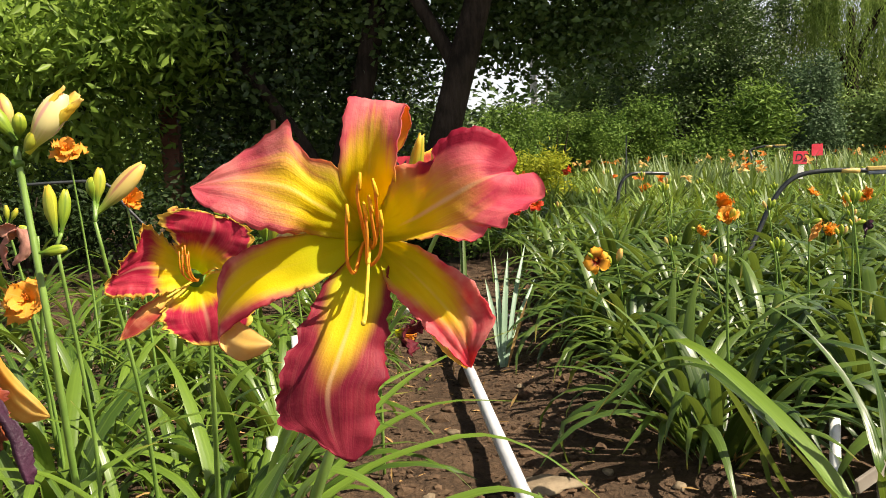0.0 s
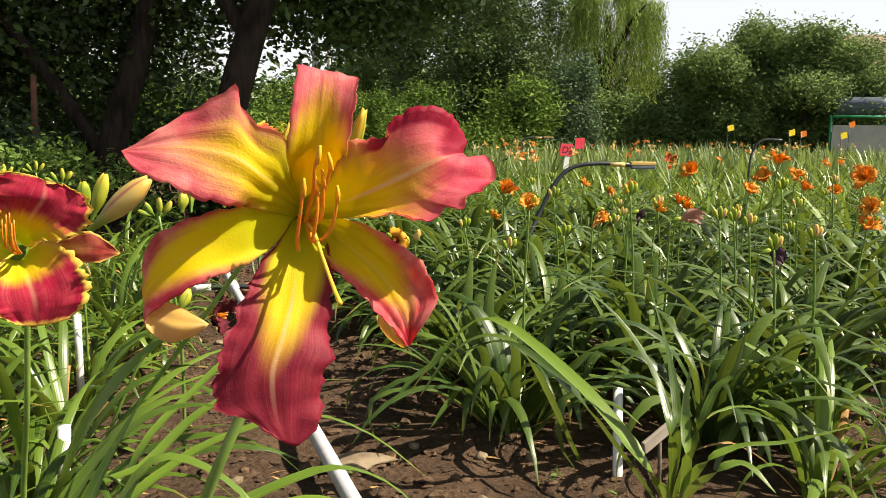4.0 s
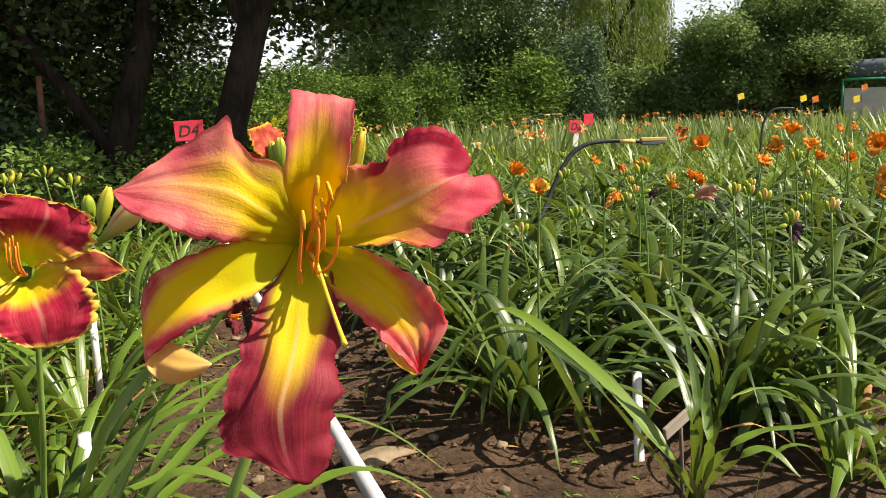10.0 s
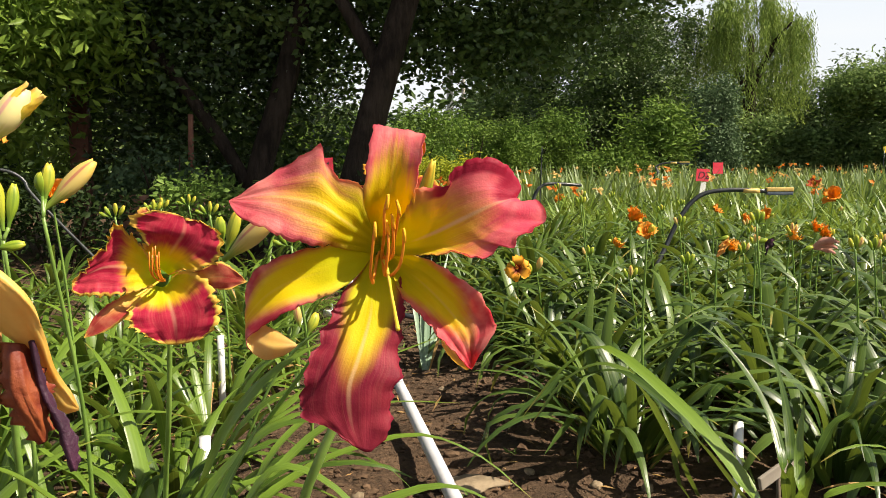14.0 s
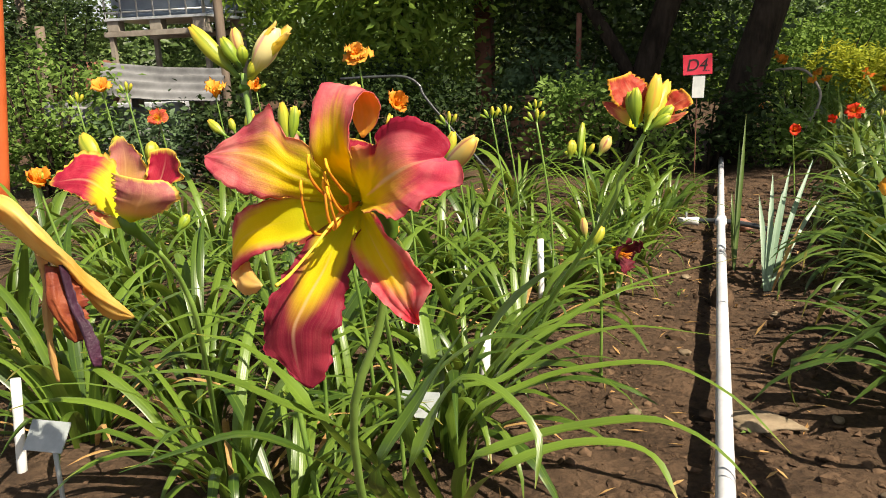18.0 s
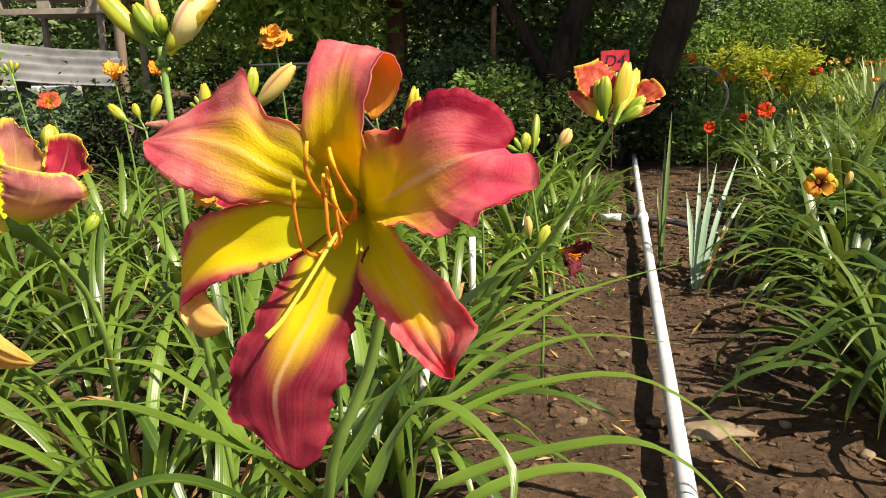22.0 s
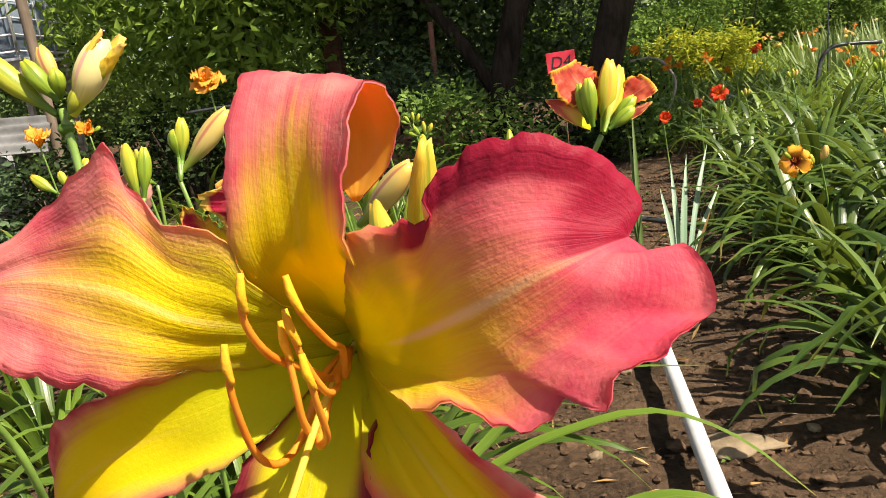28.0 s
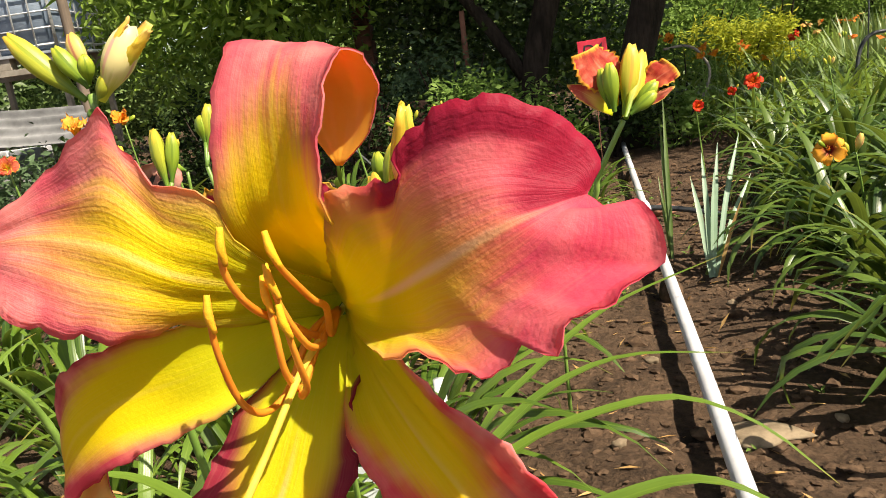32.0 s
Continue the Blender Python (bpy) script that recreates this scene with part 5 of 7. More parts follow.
def corrugated(at, size, rot, label):
    t = thing("corrugated_sheet", at, label, "sheet")
    t.rotation_euler = [radians(a) for a in rot]
    n = 40
    verts, faces = [], []
    for j in range(3):
        for i in range(n + 1):
            y = (i / n - 0.5) * size[1]
            verts.append(((0.5 - j / 2) * size[0], y, 0.018 * math.cos(y / 0.09 * 2 * math.pi) - 0.02 * (j == 1)))
    for j in range(2):
        for i in range(n):
            a = j * (n + 1) + i
            faces.append((a, a + 1, a + n + 2, a + n + 1))
    k = len(verts)
    verts += [(x, y, z - 0.006) for x, y, z in verts]
    faces += [tuple(k + q for q in f[::-1]) for f in faces]
    data_part("sheet", verts, faces, M_ROOFS, t)


corrugated((-4.12, 4.3, 0.78), (0.95, 0.36), (42, 5, 20), "grey corrugated roofing sheet leaning behind the bed")
corrugated((-4.75, 4.05, 0.60), (0.6, 0.30), (38, -4, 14), "weathered corrugated sheet leaning on the pile")
corrugated((-4.45, 4.15, 0.42), (0.8, 0.40), (72, 3, 18), "stained grey corrugated sheet propped against posts")
for i, (x, y, h) in enumerate(((-3.95, 4.55, 0.8), (-4.45, 4.42, 0.7), (-4.8, 4.3, 0.6))):
    t = thing("prop_post", (x, y, 0), "short weathered timber post holding up the sheets", "post")
    box("post", (0.07, 0.07, h + 0.05), (0, 0, h / 2 - 0.02), M_WOOD, t)
t = thing("timber_post", (-3.74, 4.6, 0), "tall weathered timber post in front of the tank", "post")
tube("post", [(0, 0, -0.1), (0.01, 0, 1.0), (-0.01, 0, 2.0)], [0.042, 0.038, 0.036], M_WOOD, t, n=8, sides=10, wobble=0.1)
t = thing("timber_post", (-5.15, 4.2, 0), "weathered timber post at the edge of the weeds", "post")
tube("post", [(0, 0, -0.1), (0.03, 0, 1.25)], [0.04, 0.036], M_WOOD, t, n=5, sides=9, wobble=0.1)
t = thing("iron_post", (-2.27, 7.0, 0), "rust-brown iron post under the trees", "post")
box("post", (0.17, 0.17, 1.62), (0, 0, 0.80), M_RUST, t, bevel=0.02)
t = thing("timber_post", (-1.18, 6.0, 0), "thin brown stake in the undergrowth", "post")
tube("post", [(0, 0, -0.05), (0.005, 0.01, 0.6), (0.02, 0, 1.2)], [0.028, 0.026, 0.022], M_RUST, t, n=4, sides=8)

br = random.Random(3)
for row in range(8):
    for i in range(3):
        b = thing("brick", (-1.66 + 0.235 * i + 0.06 * (row % 2) + br.uniform(-0.01, 0.01), 5.85 + br.uniform(-0.02, 0.02), 0.034 + 0.068 * row), "old red brick stacked in a pile under the trees", "brick", "stacked bricks")
        box("body", (0.225, 0.11, 0.064), (0, 0, 0), M_BRICK, b, (0, 0, br.uniform(-5, 5)), 0.006)


def block_wall():
    t = thing("block_wall", (-4.72, 4.62, 0), "low wall of whitewashed blocks behind the bed", "wall")
    r = random.Random(12)
    for row in range(3):
        for i in range(4):
            box("block", (0.278, 0.13, 0.205), (-0.43 + 0.285 * i + (0.05 if row % 2 else 0), r.uniform(-0.008, 0.008), 0.10 + 0.21 * row), M_BLOCK, t, (0, 0, r.uniform(-1.5, 1.5)), 0.012)


block_wall()


def barrel():
    t = thing("rusty_barrel", (-5.62, 5.0, 0), "rusty iron barrel lying on the weeds", "barrel")
    p = np.array([-0.34, -0.05, 0.78])
    q = np.array([0.34, 0.05, 0.78])
    tube("drum", [p, p + (q - p) * 0.5, q], 0.20, M_RUST, t, n=6, sides=20)
    for k in (0.0, 0.33, 0.67, 1.0):
        c = p + (q - p) * k
        tube("hoop", [c - (q - p) * 0.014, c + (q - p) * 0.014], 0.212, M_RUST, t, n=2, sides=20)
    for k in (-0.25, 0.25):
        box("trestle", (0.06, 0.30, 0.60), (k, 0, 0.29), M_WOOD, t)


barrel()
t = thing("painted_post", (-4.47, 3.0, 0), "leaning post painted bright red-orange beside the bed", "post")
tube("post", [(-0.02, 0, -0.1), (0.15, 0, 0.9), (0.31, 0, 1.9)], 0.05, M_PAINT, t, n=6, sides=12)
t = thing("timber_post", (-5.62, 4.55, 0), "grey timber post among the tall weeds", "post")
tube("post", [(0, 0, -0.1), (-0.02, 0, 1.5)], [0.04, 0.035], M_WOOD, t, n=5, sides=9, wobble=0.1)

# far buildings and posts
def house():
    x, y = polar(48.5, 42)
    t = thing("house", (x, y, 0), "plain house with a brown sheet roof behind the far trees", "house")
    t.rotation_euler = (0, 0, radians(-40))
    box("wall", (9, 7, 3.6), (0, 0, 1.8), M_WALLH, t)
    bm = bmesh.new()
    v = [bm.verts.new(p) for p in ((-5, -4, 3.5), (5, -4, 3.5), (5, 4, 3.5), (-5, 4, 3.5), (-4.6, 0, 5.5), (4.6, 0, 5.5))]
    for f in ((0, 1, 5, 4), (2, 3, 4, 5), (0, 4, 3), (1, 2, 5), (3, 2, 1, 0)):
        bm.faces.new([v[i] for i in f])
    part("roof", bm, M_TILES, t, smooth=False)
    for i in (-2.6, 0, 2.6):
        wn = box("window", (1.1, 0.08, 1.3), (i, -3.5, 1.9), M_WHITE, t)
        box("pane", (0.9, 0.03, 1.1), (0, -0.04, 0), M_HOSE, wn, bevel=0.002)


house()


def gantry():
    x, y = polar(47.6, 27)
    t = thing("tank_stand", (x, y, 0), "dark barrel on a green steel stand beside the field", "tank")
    t.rotation_euler = (0, 0, radians(-45))
    for i in (-0.8, 0.8):
        for j in (-0.5, 0.5):
            tube("leg", [(i, j, 0), (i, j, 1.45)], 0.035, M_GREENP, t, n=2, sides=8)
    for j in (-0.5, 0.5):
        tube("rail", [(-0.85, j, 1.45), (0.85, j, 1.45)], 0.035, M_GREENP, t, n=2, sides=8)
        tube("brace", [(-0.8, j, 0.1), (0.8, j, 1.4)], 0.022, M_GREENP, t, n=2, sides=6)
    for i in (-0.8, 0.8):
        tube("rail", [(i, -0.5, 1.45), (i, 0.5, 1.45)], 0.03, M_GREENP, t, n=2, sides=8)
    tube("barrel", [(-0.70, 0, 1.76), (-0.58, 0, 1.76), (0.58, 0, 1.76), (0.70, 0, 1.76)], [0.22, 0.27, 0.27, 0.22], M_BLUEG, t, n=8, sides=16)
    box("panel", (1.5, 0.03, 0.9), (0, -0.55, 0.75), M_WALLH, t)


gantry()
t = thing("utility_pole", (5.8, 30, 0), "pale concrete utility pole behind the hedge", "pole")
tube("pole", [(0, 0, -0.2), (0, 0, 8.5)], [0.15, 0.11], M_WALLH, t, n=6, sides=12)
t = thing("utility_pole", (7.2, 34, 0), "slim grey pole behind the hedge", "pole")
tube("pole", [(0, 0, -0.2), (0, 0, 6.5)], [0.09, 0.07], M_WALLH, t, n=6, sides=10)


# ---- field of daylilies beyond the path ----
def field_stuff(name, places, leaves, length, width, material, label, n=5, lean=(8, 42), bend=(35, 125)):
    """Clumps of strap leaves at the given places, joined."""
    cnt = len(places) * leaves
    base = np.repeat(np.array(places, dtype=float), leaves, 0)
    az = nrng.uniform(0, 2 * np.pi, cnt)
    le = np.radians(nrng.uniform(*lean, cnt))
    be = np.radians(nrng.uniform(*bend, cnt))
    ln = length * nrng.uniform(0.65, 1.15, cnt)
    wd = width * nrng.uniform(0.7, 1.2, cnt)
    off = nrng.uniform(0.0, 0.07, cnt)
    dx, dy = np.cos(az), np.sin(az)
    p = np.stack([base[:, 0] + dx * off, base[:, 1] + dy * off, np.zeros(cnt) - 0.01], 1)
    tw = nrng.uniform(-0.6, 0.6, cnt)
    rows = []
    for i in range(n + 1):
        s = i / n
        hwid = wd * min(1, 0.5 + 2 * s) * max(0.03, min(1, (1 - s) * 2.4)) * 0.5
        sd = np.stack([-np.sin(az + tw * s), np.cos(az + tw * s), np.zeros(cnt)], 1)
        rows += [p - sd * hwid[:, None], p + sd * hwid[:, None]]
        a = le + be * ((i + 0.5) / n) ** 1.6
        p = p + np.stack([np.sin(a) * dx, np.sin(a) * dy, np.cos(a)], 1) * (ln / n)[:, None]
    verts = np.stack(rows, 1).reshape(-1, 3)
    k = 2 * (n + 1)
    st = np.arange(cnt)[:, None] * k
    faces = np.concatenate([np.hstack([st + 2 * i, st + 2 * i + 1, st + 2 * i + 3, st + 2 * i + 2]) for i in range(n)])
    uv1 = np.array([(u, i / n) for i in range(n + 1) for u in (0.0, 1.0)])
    me = bpy.data.meshes.new(name)
    me.vertices.add(len(verts))
    me.vertices.foreach_set("co", verts.astype(np.float32).ravel())
    me.loops.add(faces.size)
    me.loops.foreach_set("vertex_index", faces.astype(np.int32).ravel())
    me.polygons.add(len(faces))
    me.polygons.foreach_set("loop_start", (np.arange(len(faces)) * 4).astype(np.int32))
    me.update(calc_edges=True)
    lay = me.uv_layers.new(name="UVMap")
    lay.data.foreach_set("uv", uv1[faces.ravel() % k].astype(np.float32).ravel())
    me.materials.append(material)
    me.shade_smooth()
    ob = new(name, me)
    tagged(ob, label, "daylily foliage", kind="stuff")
    return ob


fr = random.Random(21)


def clump_rows(x0, x1, y0, y1, step, keep=lambda x, y: True, jit=0.3):
    out = []
    y = y0
    while y < y1:
        x = x0
        while x < x1:
            px, py = x + fr.uniform(-jit, jit) * step, y + fr.uniform(-jit, jit) * step
            if keep(px, py):
                out.append((px, py, 0))
            x += step
        y += step
    return out


near_places = clump_rows(0.62, 3.4, 0.75, 4.4, 0.36, lambda x, y: not (x < 0.95 and y < 1.0) and x > 0.52 + 0.03 * y and x < 3.4 and y - 0.9 > (x - 1.0) * 0.45 - 0.35)
for x, y, z in near_places:
    p = thing("daylily_plant", (x, y, 0), "clump of deep green arching daylily leaves", "daylily", "daylily clumps in the field bed")
    leaf_objects(p, 42, "deep", fr.uniform(0.86, 1.08), fr, 1.6, 0.03)
mid = clump_rows(0.30, 9.0, 4.4, 10.0, 0.42, lambda x, y: x > (0.85 - 0.09 * (y - 4.4) if y < 6.2 else 0.45 + 0.02 * y)) + clump_rows(3.4, 9.0, 1.3, 4.4, 0.42, lambda x, y: y > 0.3 + 0.18 * x)
field_stuff("daylily_field", mid, 26, 0.62, 0.026, M_FIELD, "rows of daylily foliage filling the field")
far = clump_rows(1.4, 30, 10.0, 25, 0.75, lambda x, y: x > 0.9 + 0.06 * y and math.hypot(x, y) < 31) + clump_rows(9, 24, 3.0, 10, 0.75, lambda x, y: y > 0.6 * x - 7)
field_stuff("daylily_field", far, 30, 0.66, 0.040, M_FIELD, "far rows of daylily foliage", n=4)
field_stuff("iris_rows", clump_rows(2.6, 12, 7.6, 12.5, 0.55, lambda x, y: x > 0.28 * y), 16, 0.72, 0.036, M_IRISF, "upright grey-green iris leaves in rows", n=4, lean=(3, 26), bend=(0, 45))

# ---- left bed ----
left_places = [(-0.60, 0.62), (-0.62, 0.92), (-0.60, 1.36), (-0.56, 1.85), (-0.52, 2.35), (-0.60, 2.9), (-0.62, 3.4), (-0.98, 0.35), (-1.02, 0.80), (-1.08, 1.30), (-1.02, 1.85), (-1.05, 2.4), (-1.1, 3.0), (-1.12, 3.6),
               (-1.45, 0.45), (-1.5, 0.98), (-1.52, 1.5), (-1.55, 2.1), (-1.6, 2.7), (-1.65, 3.3), (-1.95, 0.75), (-2.0, 1.3), (-2.05, 1.9), (-2.1, 2.5), (-2.15, 3.1), (-2.5, 1.2), (-2.55, 1.8), (-2.6, 2.4), (-2.7, 3.0), (-3.1, 2.0), (-3.2, 2.7), (-0.5, 3.95), (-1.7, 3.9), (-2.3, 3.7)]
for i, (x, y) in enumerate(left_places):
    p = thing("daylily_plant", (x, y, 0), "clump of fresh green arching daylily leaves on bare soil" if y < 2 else "clump of green daylily leaves behind the path", "daylily", "daylily clumps in the near bed")
    leaf_objects(p, 34 if y < 2 else 28, "fresh", 0.90 * fr.uniform(0.85, 1.08), fr, 1.5, 0.08)

for x, y in ((-0.80, 0.58), (-0.82, 1.08), (-0.84, 1.6), (-0.80, 2.15), (-0.85, 2.7), (-1.24, 0.62), (-1.30, 1.12), (-1.30, 1.68), (-1.32, 2.3), (-1.72, 0.72), (-1.78, 1.25), (-1.80, 1.75), (-2.28, 1.55), (-2.32, 2.15), (-2.85, 2.2), (-0.40, 2.72), (-0.78, 0.25), (-0.34, 2.45), (-0.30, 3.05), (-0.27, 3.55), (-0.34, 4.0), (-0.40, 2.05)):
    p = thing("daylily_plant", (x, y, 0), "low clump of young arching daylily leaves", "daylily", "daylily clumps in the near bed")
    leaf_objects(p, 34, "fresh", fr.uniform(0.58, 0.74), fr, 2.0, 0.05)

p = thing("daylily_plant", (-0.50, 0.36, 0), "large daylily clump with long leaves arching over the path", "daylily", "daylily clumps in the near bed")
for pts, w in (([(-0.47, 0.36, 0), (-0.435, 0.298, 0.228), (-0.346, 0.371, 0.28), (-0.249, 0.417, 0.303), (-0.111, 0.472, 0.302), (0.01, 0.485, 0.245), (0.109, 0.454, 0.162)], 0.024),
               ([(-0.47, 0.34, 0), (-0.395, 0.13, 0.235), (-0.304, 0.178, 0.273), (-0.212, 0.221, 0.288), (-0.109, 0.265, 0.287), (-0.021, 0.282, 0.245), (0.057, 0.268, 0.172)], 0.027),
               ([(-0.47, 0.38, 0), (-0.464, 0.298, 0.269), (-0.385, 0.361, 0.292), (-0.297, 0.453, 0.334), (-0.177, 0.517, 0.355), (-0.013, 0.563, 0.332)], 0.022),
               ([(-0.48, 0.33, 0), (-0.353, 0.11, 0.232), (-0.256, 0.161, 0.273), (-0.165, 0.2, 0.273), (-0.105, 0.213, 0.247), (-0.068, 0.171, 0.203)], 0.026),
               ([(-0.50, 0.36, 0), (-0.498, 0.161, 0.278), (-0.456, 0.193, 0.357), (-0.381, 0.21, 0.418), (-0.316, 0.212, 0.43), (-0.266, 0.213, 0.417)], 0.028),
               ([(-0.48, 0.40, 0), (-0.408, 0.403, 0.272), (-0.306, 0.508, 0.354), (-0.187, 0.633, 0.402), (0.018, 0.79, 0.43)], 0.017),
               ([(-0.52, 0.34, 0), (-0.502, 0.043, 0.242), (-0.446, 0.111, 0.363), (-0.382, 0.157, 0.47)], 0.025),
               ([(-0.52, 0.34, 0), (-0.446, 0.041, 0.25), (-0.42, 0.071, 0.338), (-0.374, 0.09, 0.405), (-0.313, 0.085, 0.391), (-0.258, 0.068, 0.338), (-0.253, 0.024, 0.283)], 0.024),
               ([(-0.55, 0.33, 0), (-0.536, 0.049, 0.31), (-0.623, -0.004, 0.382), (-0.722, -0.045, 0.436), (-0.832, -0.099, 0.442)], 0.024),
               ([(-0.55, 0.33, 0), (-0.569, 0.041, 0.32), (-0.626, 0.022, 0.406), (-0.68, -0.003, 0.466), (-0.739, -0.036, 0.492)], 0.026),
               ([(-0.56, 0.33, 0), (-0.546, -0.012, 0.295), (-0.629, -0.075, 0.364), (-0.706, -0.123, 0.355), (-0.769, -0.178, 0.344)], 0.022)):
    strap_path("leaf", pts, w, M_LEAF, p)

q = thing("daylily_plant", (0.70, 0.62, 0), "daylily clump with broad glossy leaves beside the path", "daylily", "daylily clumps in the field bed")
for pts, w, m in (([(0.675, 0.440, 0), (0.454, 0.203, 0.201), (0.408, 0.278, 0.292), (0.375, 0.408, 0.356), (0.328, 0.649, 0.409), (0.246, 0.691, 0.353), (0.153, 0.686, 0.252)], 0.034, M_LEAF),
                  ([(0.655, 0.440, 0), (0.462, 0.18, 0.271), (0.459, 0.232, 0.385), (0.409, 0.313, 0.497), (0.322, 0.398, 0.566)], 0.016, M_LEAF),
                  ([(0.645, 0.440, 0), (0.487, 0.203, 0.269), (0.496, 0.243, 0.398), (0.474, 0.3, 0.562)], 0.016, M_LEAF),
                  ([(0.685, 0.440, 0), (0.483, 0.168, 0.243), (0.485, 0.183, 0.338), (0.503, 0.2, 0.415)], 0.017, M_LEAF),
                  ([(0.685, 0.440, 0), (0.501, 0.161, 0.243), (0.553, 0.129, 0.289), (0.611, 0.079, 0.31), (0.718, 0.026, 0.35)], 0.021, M_LEAF),
                  ([(0.655, 0.440, 0), (0.49, 0.132, 0.237), (0.526, 0.084, 0.282), (0.546, 0.029, 0.255)], 0.024, M_LEAF),
                  ([(0.655, 0.440, 0), (0.494, 0.17, 0.281), (0.535, 0.171, 0.376), (0.576, 0.173, 0.406), (0.605, 0.185, 0.48)], 0.016, M_LEAF),
                  ([(0.655, 0.440, 0), (0.402, 0.367, 0.294), (0.372, 0.494, 0.348), (0.329, 0.62, 0.366), (0.208, 0.676, 0.312)], 0.026, M_LEAFD),
                  ([(0.62, 0.75, 0), (0.417, 0.632, 0.304), (0.358, 0.715, 0.352), (0.279, 0.758, 0.308), (0.195, 0.75, 0.213)], 0.028, M_LEAFD)):
    strap_path("leaf", pts, w, m, q)
for x, y, n, k in ((1.04, 0.40, 30, 0.84), (1.28, 0.62, 26, 0.8)):
    p = thing("daylily_plant", (x, y, 0), "bright green daylily clump at the corner of the field bed", "daylily", "daylily clumps in the field bed")
    leaf_objects(p, n, "fresh", k, fr, 1.2, 0.05)
for x, y in ((0.60, 1.50), (0.62, 1.92), (0.64, 2.4)):
    p = thing("daylily_plant", (x, y, 0), "clump of deep green daylily leaves hanging over the path", "daylily", "daylily clumps in the field bed")
    leaf_objects(p, 26, "deep", 0.86, fr, 1.2, 0.03)
q2 = thing("daylily_plant", (0.52, 1.1, 0), "daylily clump with leaves hanging over the path", "daylily", "daylily clumps in the field bed")
leaf_objects(q2, 18, "deep", 0.9, fr, 1.2, 0.02)
for pts, w in (([(0.5, 1.05, 0), (0.378, 1.019, 0.236), (0.307, 0.98, 0.211), (0.23, 0.929, 0.19), (0.173, 0.881, 0.153)], 0.024), ([(0.5, 1.05, 0), (0.387, 0.948, 0.152), (0.322, 0.901, 0.132), (0.259, 0.851, 0.095)], 0.02)):
    strap_path("leaf", pts, w, M_LEAFD, q2)


# ---- iris fan and thin blades in the path ----
t = thing("iris_plant", (0.159, 2.066, 0), "small fan of pale blue-green iris blades in the path", "iris")
for tip in ((0.125, 2.249, 0.318), (0.172, 2.282, 0.394), (0.234, 2.318, 0.417), (0.317, 2.37, 0.437), (0.347, 2.344, 0.287), (0.206, 2.227, 0.344)):
    m = tuple(0.5 * (a + b) + (0.015 if k == 2 else 0) for k, (a, b) in enumerate(zip((0.159, 2.066, 0.0), tip)))
    strap_path("blade", [(0.155 + (tip[0] - 0.16) * 0.1, 2.066, -0.01), m, tip], 0.019, M_IRIS, t, 10, (0.1, -1, 0.1))
strap_path("dry_blade", [(0.175, 2.062, -0.01), (0.22, 2.06, 0.14), (0.262, 2.05, 0.262)], 0.012, M_DRY, t, 10, (0.1, -1, 0.1))
t = thing("iris_plant", (0.055, 2.30, 0), "thin upright dark green blades beside the pipe", "iris")
for tip in ((0.077, 2.568, 0.594), (0.056, 2.538, 0.495), (0.033, 2.482, 0.29)):
    strap_path("blade", [(0.05, 2.30, -0.01), (0.5 * (0.05 + tip[0]), 0.5 * (2.3 + tip[1]), 0.5 * tip[2]), tip], 0.016, M_LEAFD, t, 10, (0.1, -1, 0.1))


# ---- clods, stones ----
def clods():
    verts, faces = [], []
    bm = bmesh.new()
    bmesh.ops.create_icosphere(bm, subdivisions=1, radius=1.0)
    bv = np.array([v.co[:] for v in bm.verts])
    bf = [tuple(v.index for v in f.verts) for f in bm.faces]
    bm.free()
    r = np.random.RandomState(4)
    for i in range(7000):
        x, y = (r.uniform(-0.5, 0.75), r.uniform(-0.4, 4.5)) if i % 3 else (r.uniform(-2.4, 2.6), r.uniform(-0.2, 4.0))
        s = 0.0035 + 0.012 * r.uniform() ** 3 + (0.010 if i % 37 == 0 else 0)
        k = bv * (1 + 0.5 * r.uniform(-1, 1, (len(bv), 1))) * s * np.array([r.uniform(0.8, 1.5), 1, r.uniform(0.5, 0.8)])
        verts.append(k + np.array([x, y, ground_height(x, y) + 0.15 * s]))
        faces += [tuple(q + i * len(bv) for q in f) for f in bf]
    ob = data_part("soil_clods", np.vstack(verts), faces, M_CLOD, smooth=False)
    tagged(ob, "small clods and crumbs of dry brown soil", "soil", kind="stuff")


clods()
for i, (x, y, sx, sy, sz) in enumerate(((0.085, 0.905, 0.085, 0.05, 0.013), (0.40, 0.86, 0.018, 0.014, 0.012), (0.52, 0.82, 0.016, 0.016, 0.014), (0.30, 0.62, 0.014, 0.012, 0.009), (-0.10, 1.35, 0.02, 0.015, 0.01), (0.33, 1.4, 0.022, 0.016, 0.012), (-0.2, 0.9, 0.017, 0.012, 0.01), (0.17, 1.75, 0.016, 0.014, 0.009), (0.26, 0.98, 0.015, 0.012, 0.01), (-0.13, 2.2, 0.02, 0.016, 0.01))):
    st = lump("stone", (sx, sy, sz), (x, y, ground_height(x, y) + sz * 0.4), M_STONE, None, seed=i + 2, rough=0.4, sub=3, rot=i * 37)
    tagged(st, "flat pale stone set in the path" if i == 0 else "small pale stone on the soil", "stone")


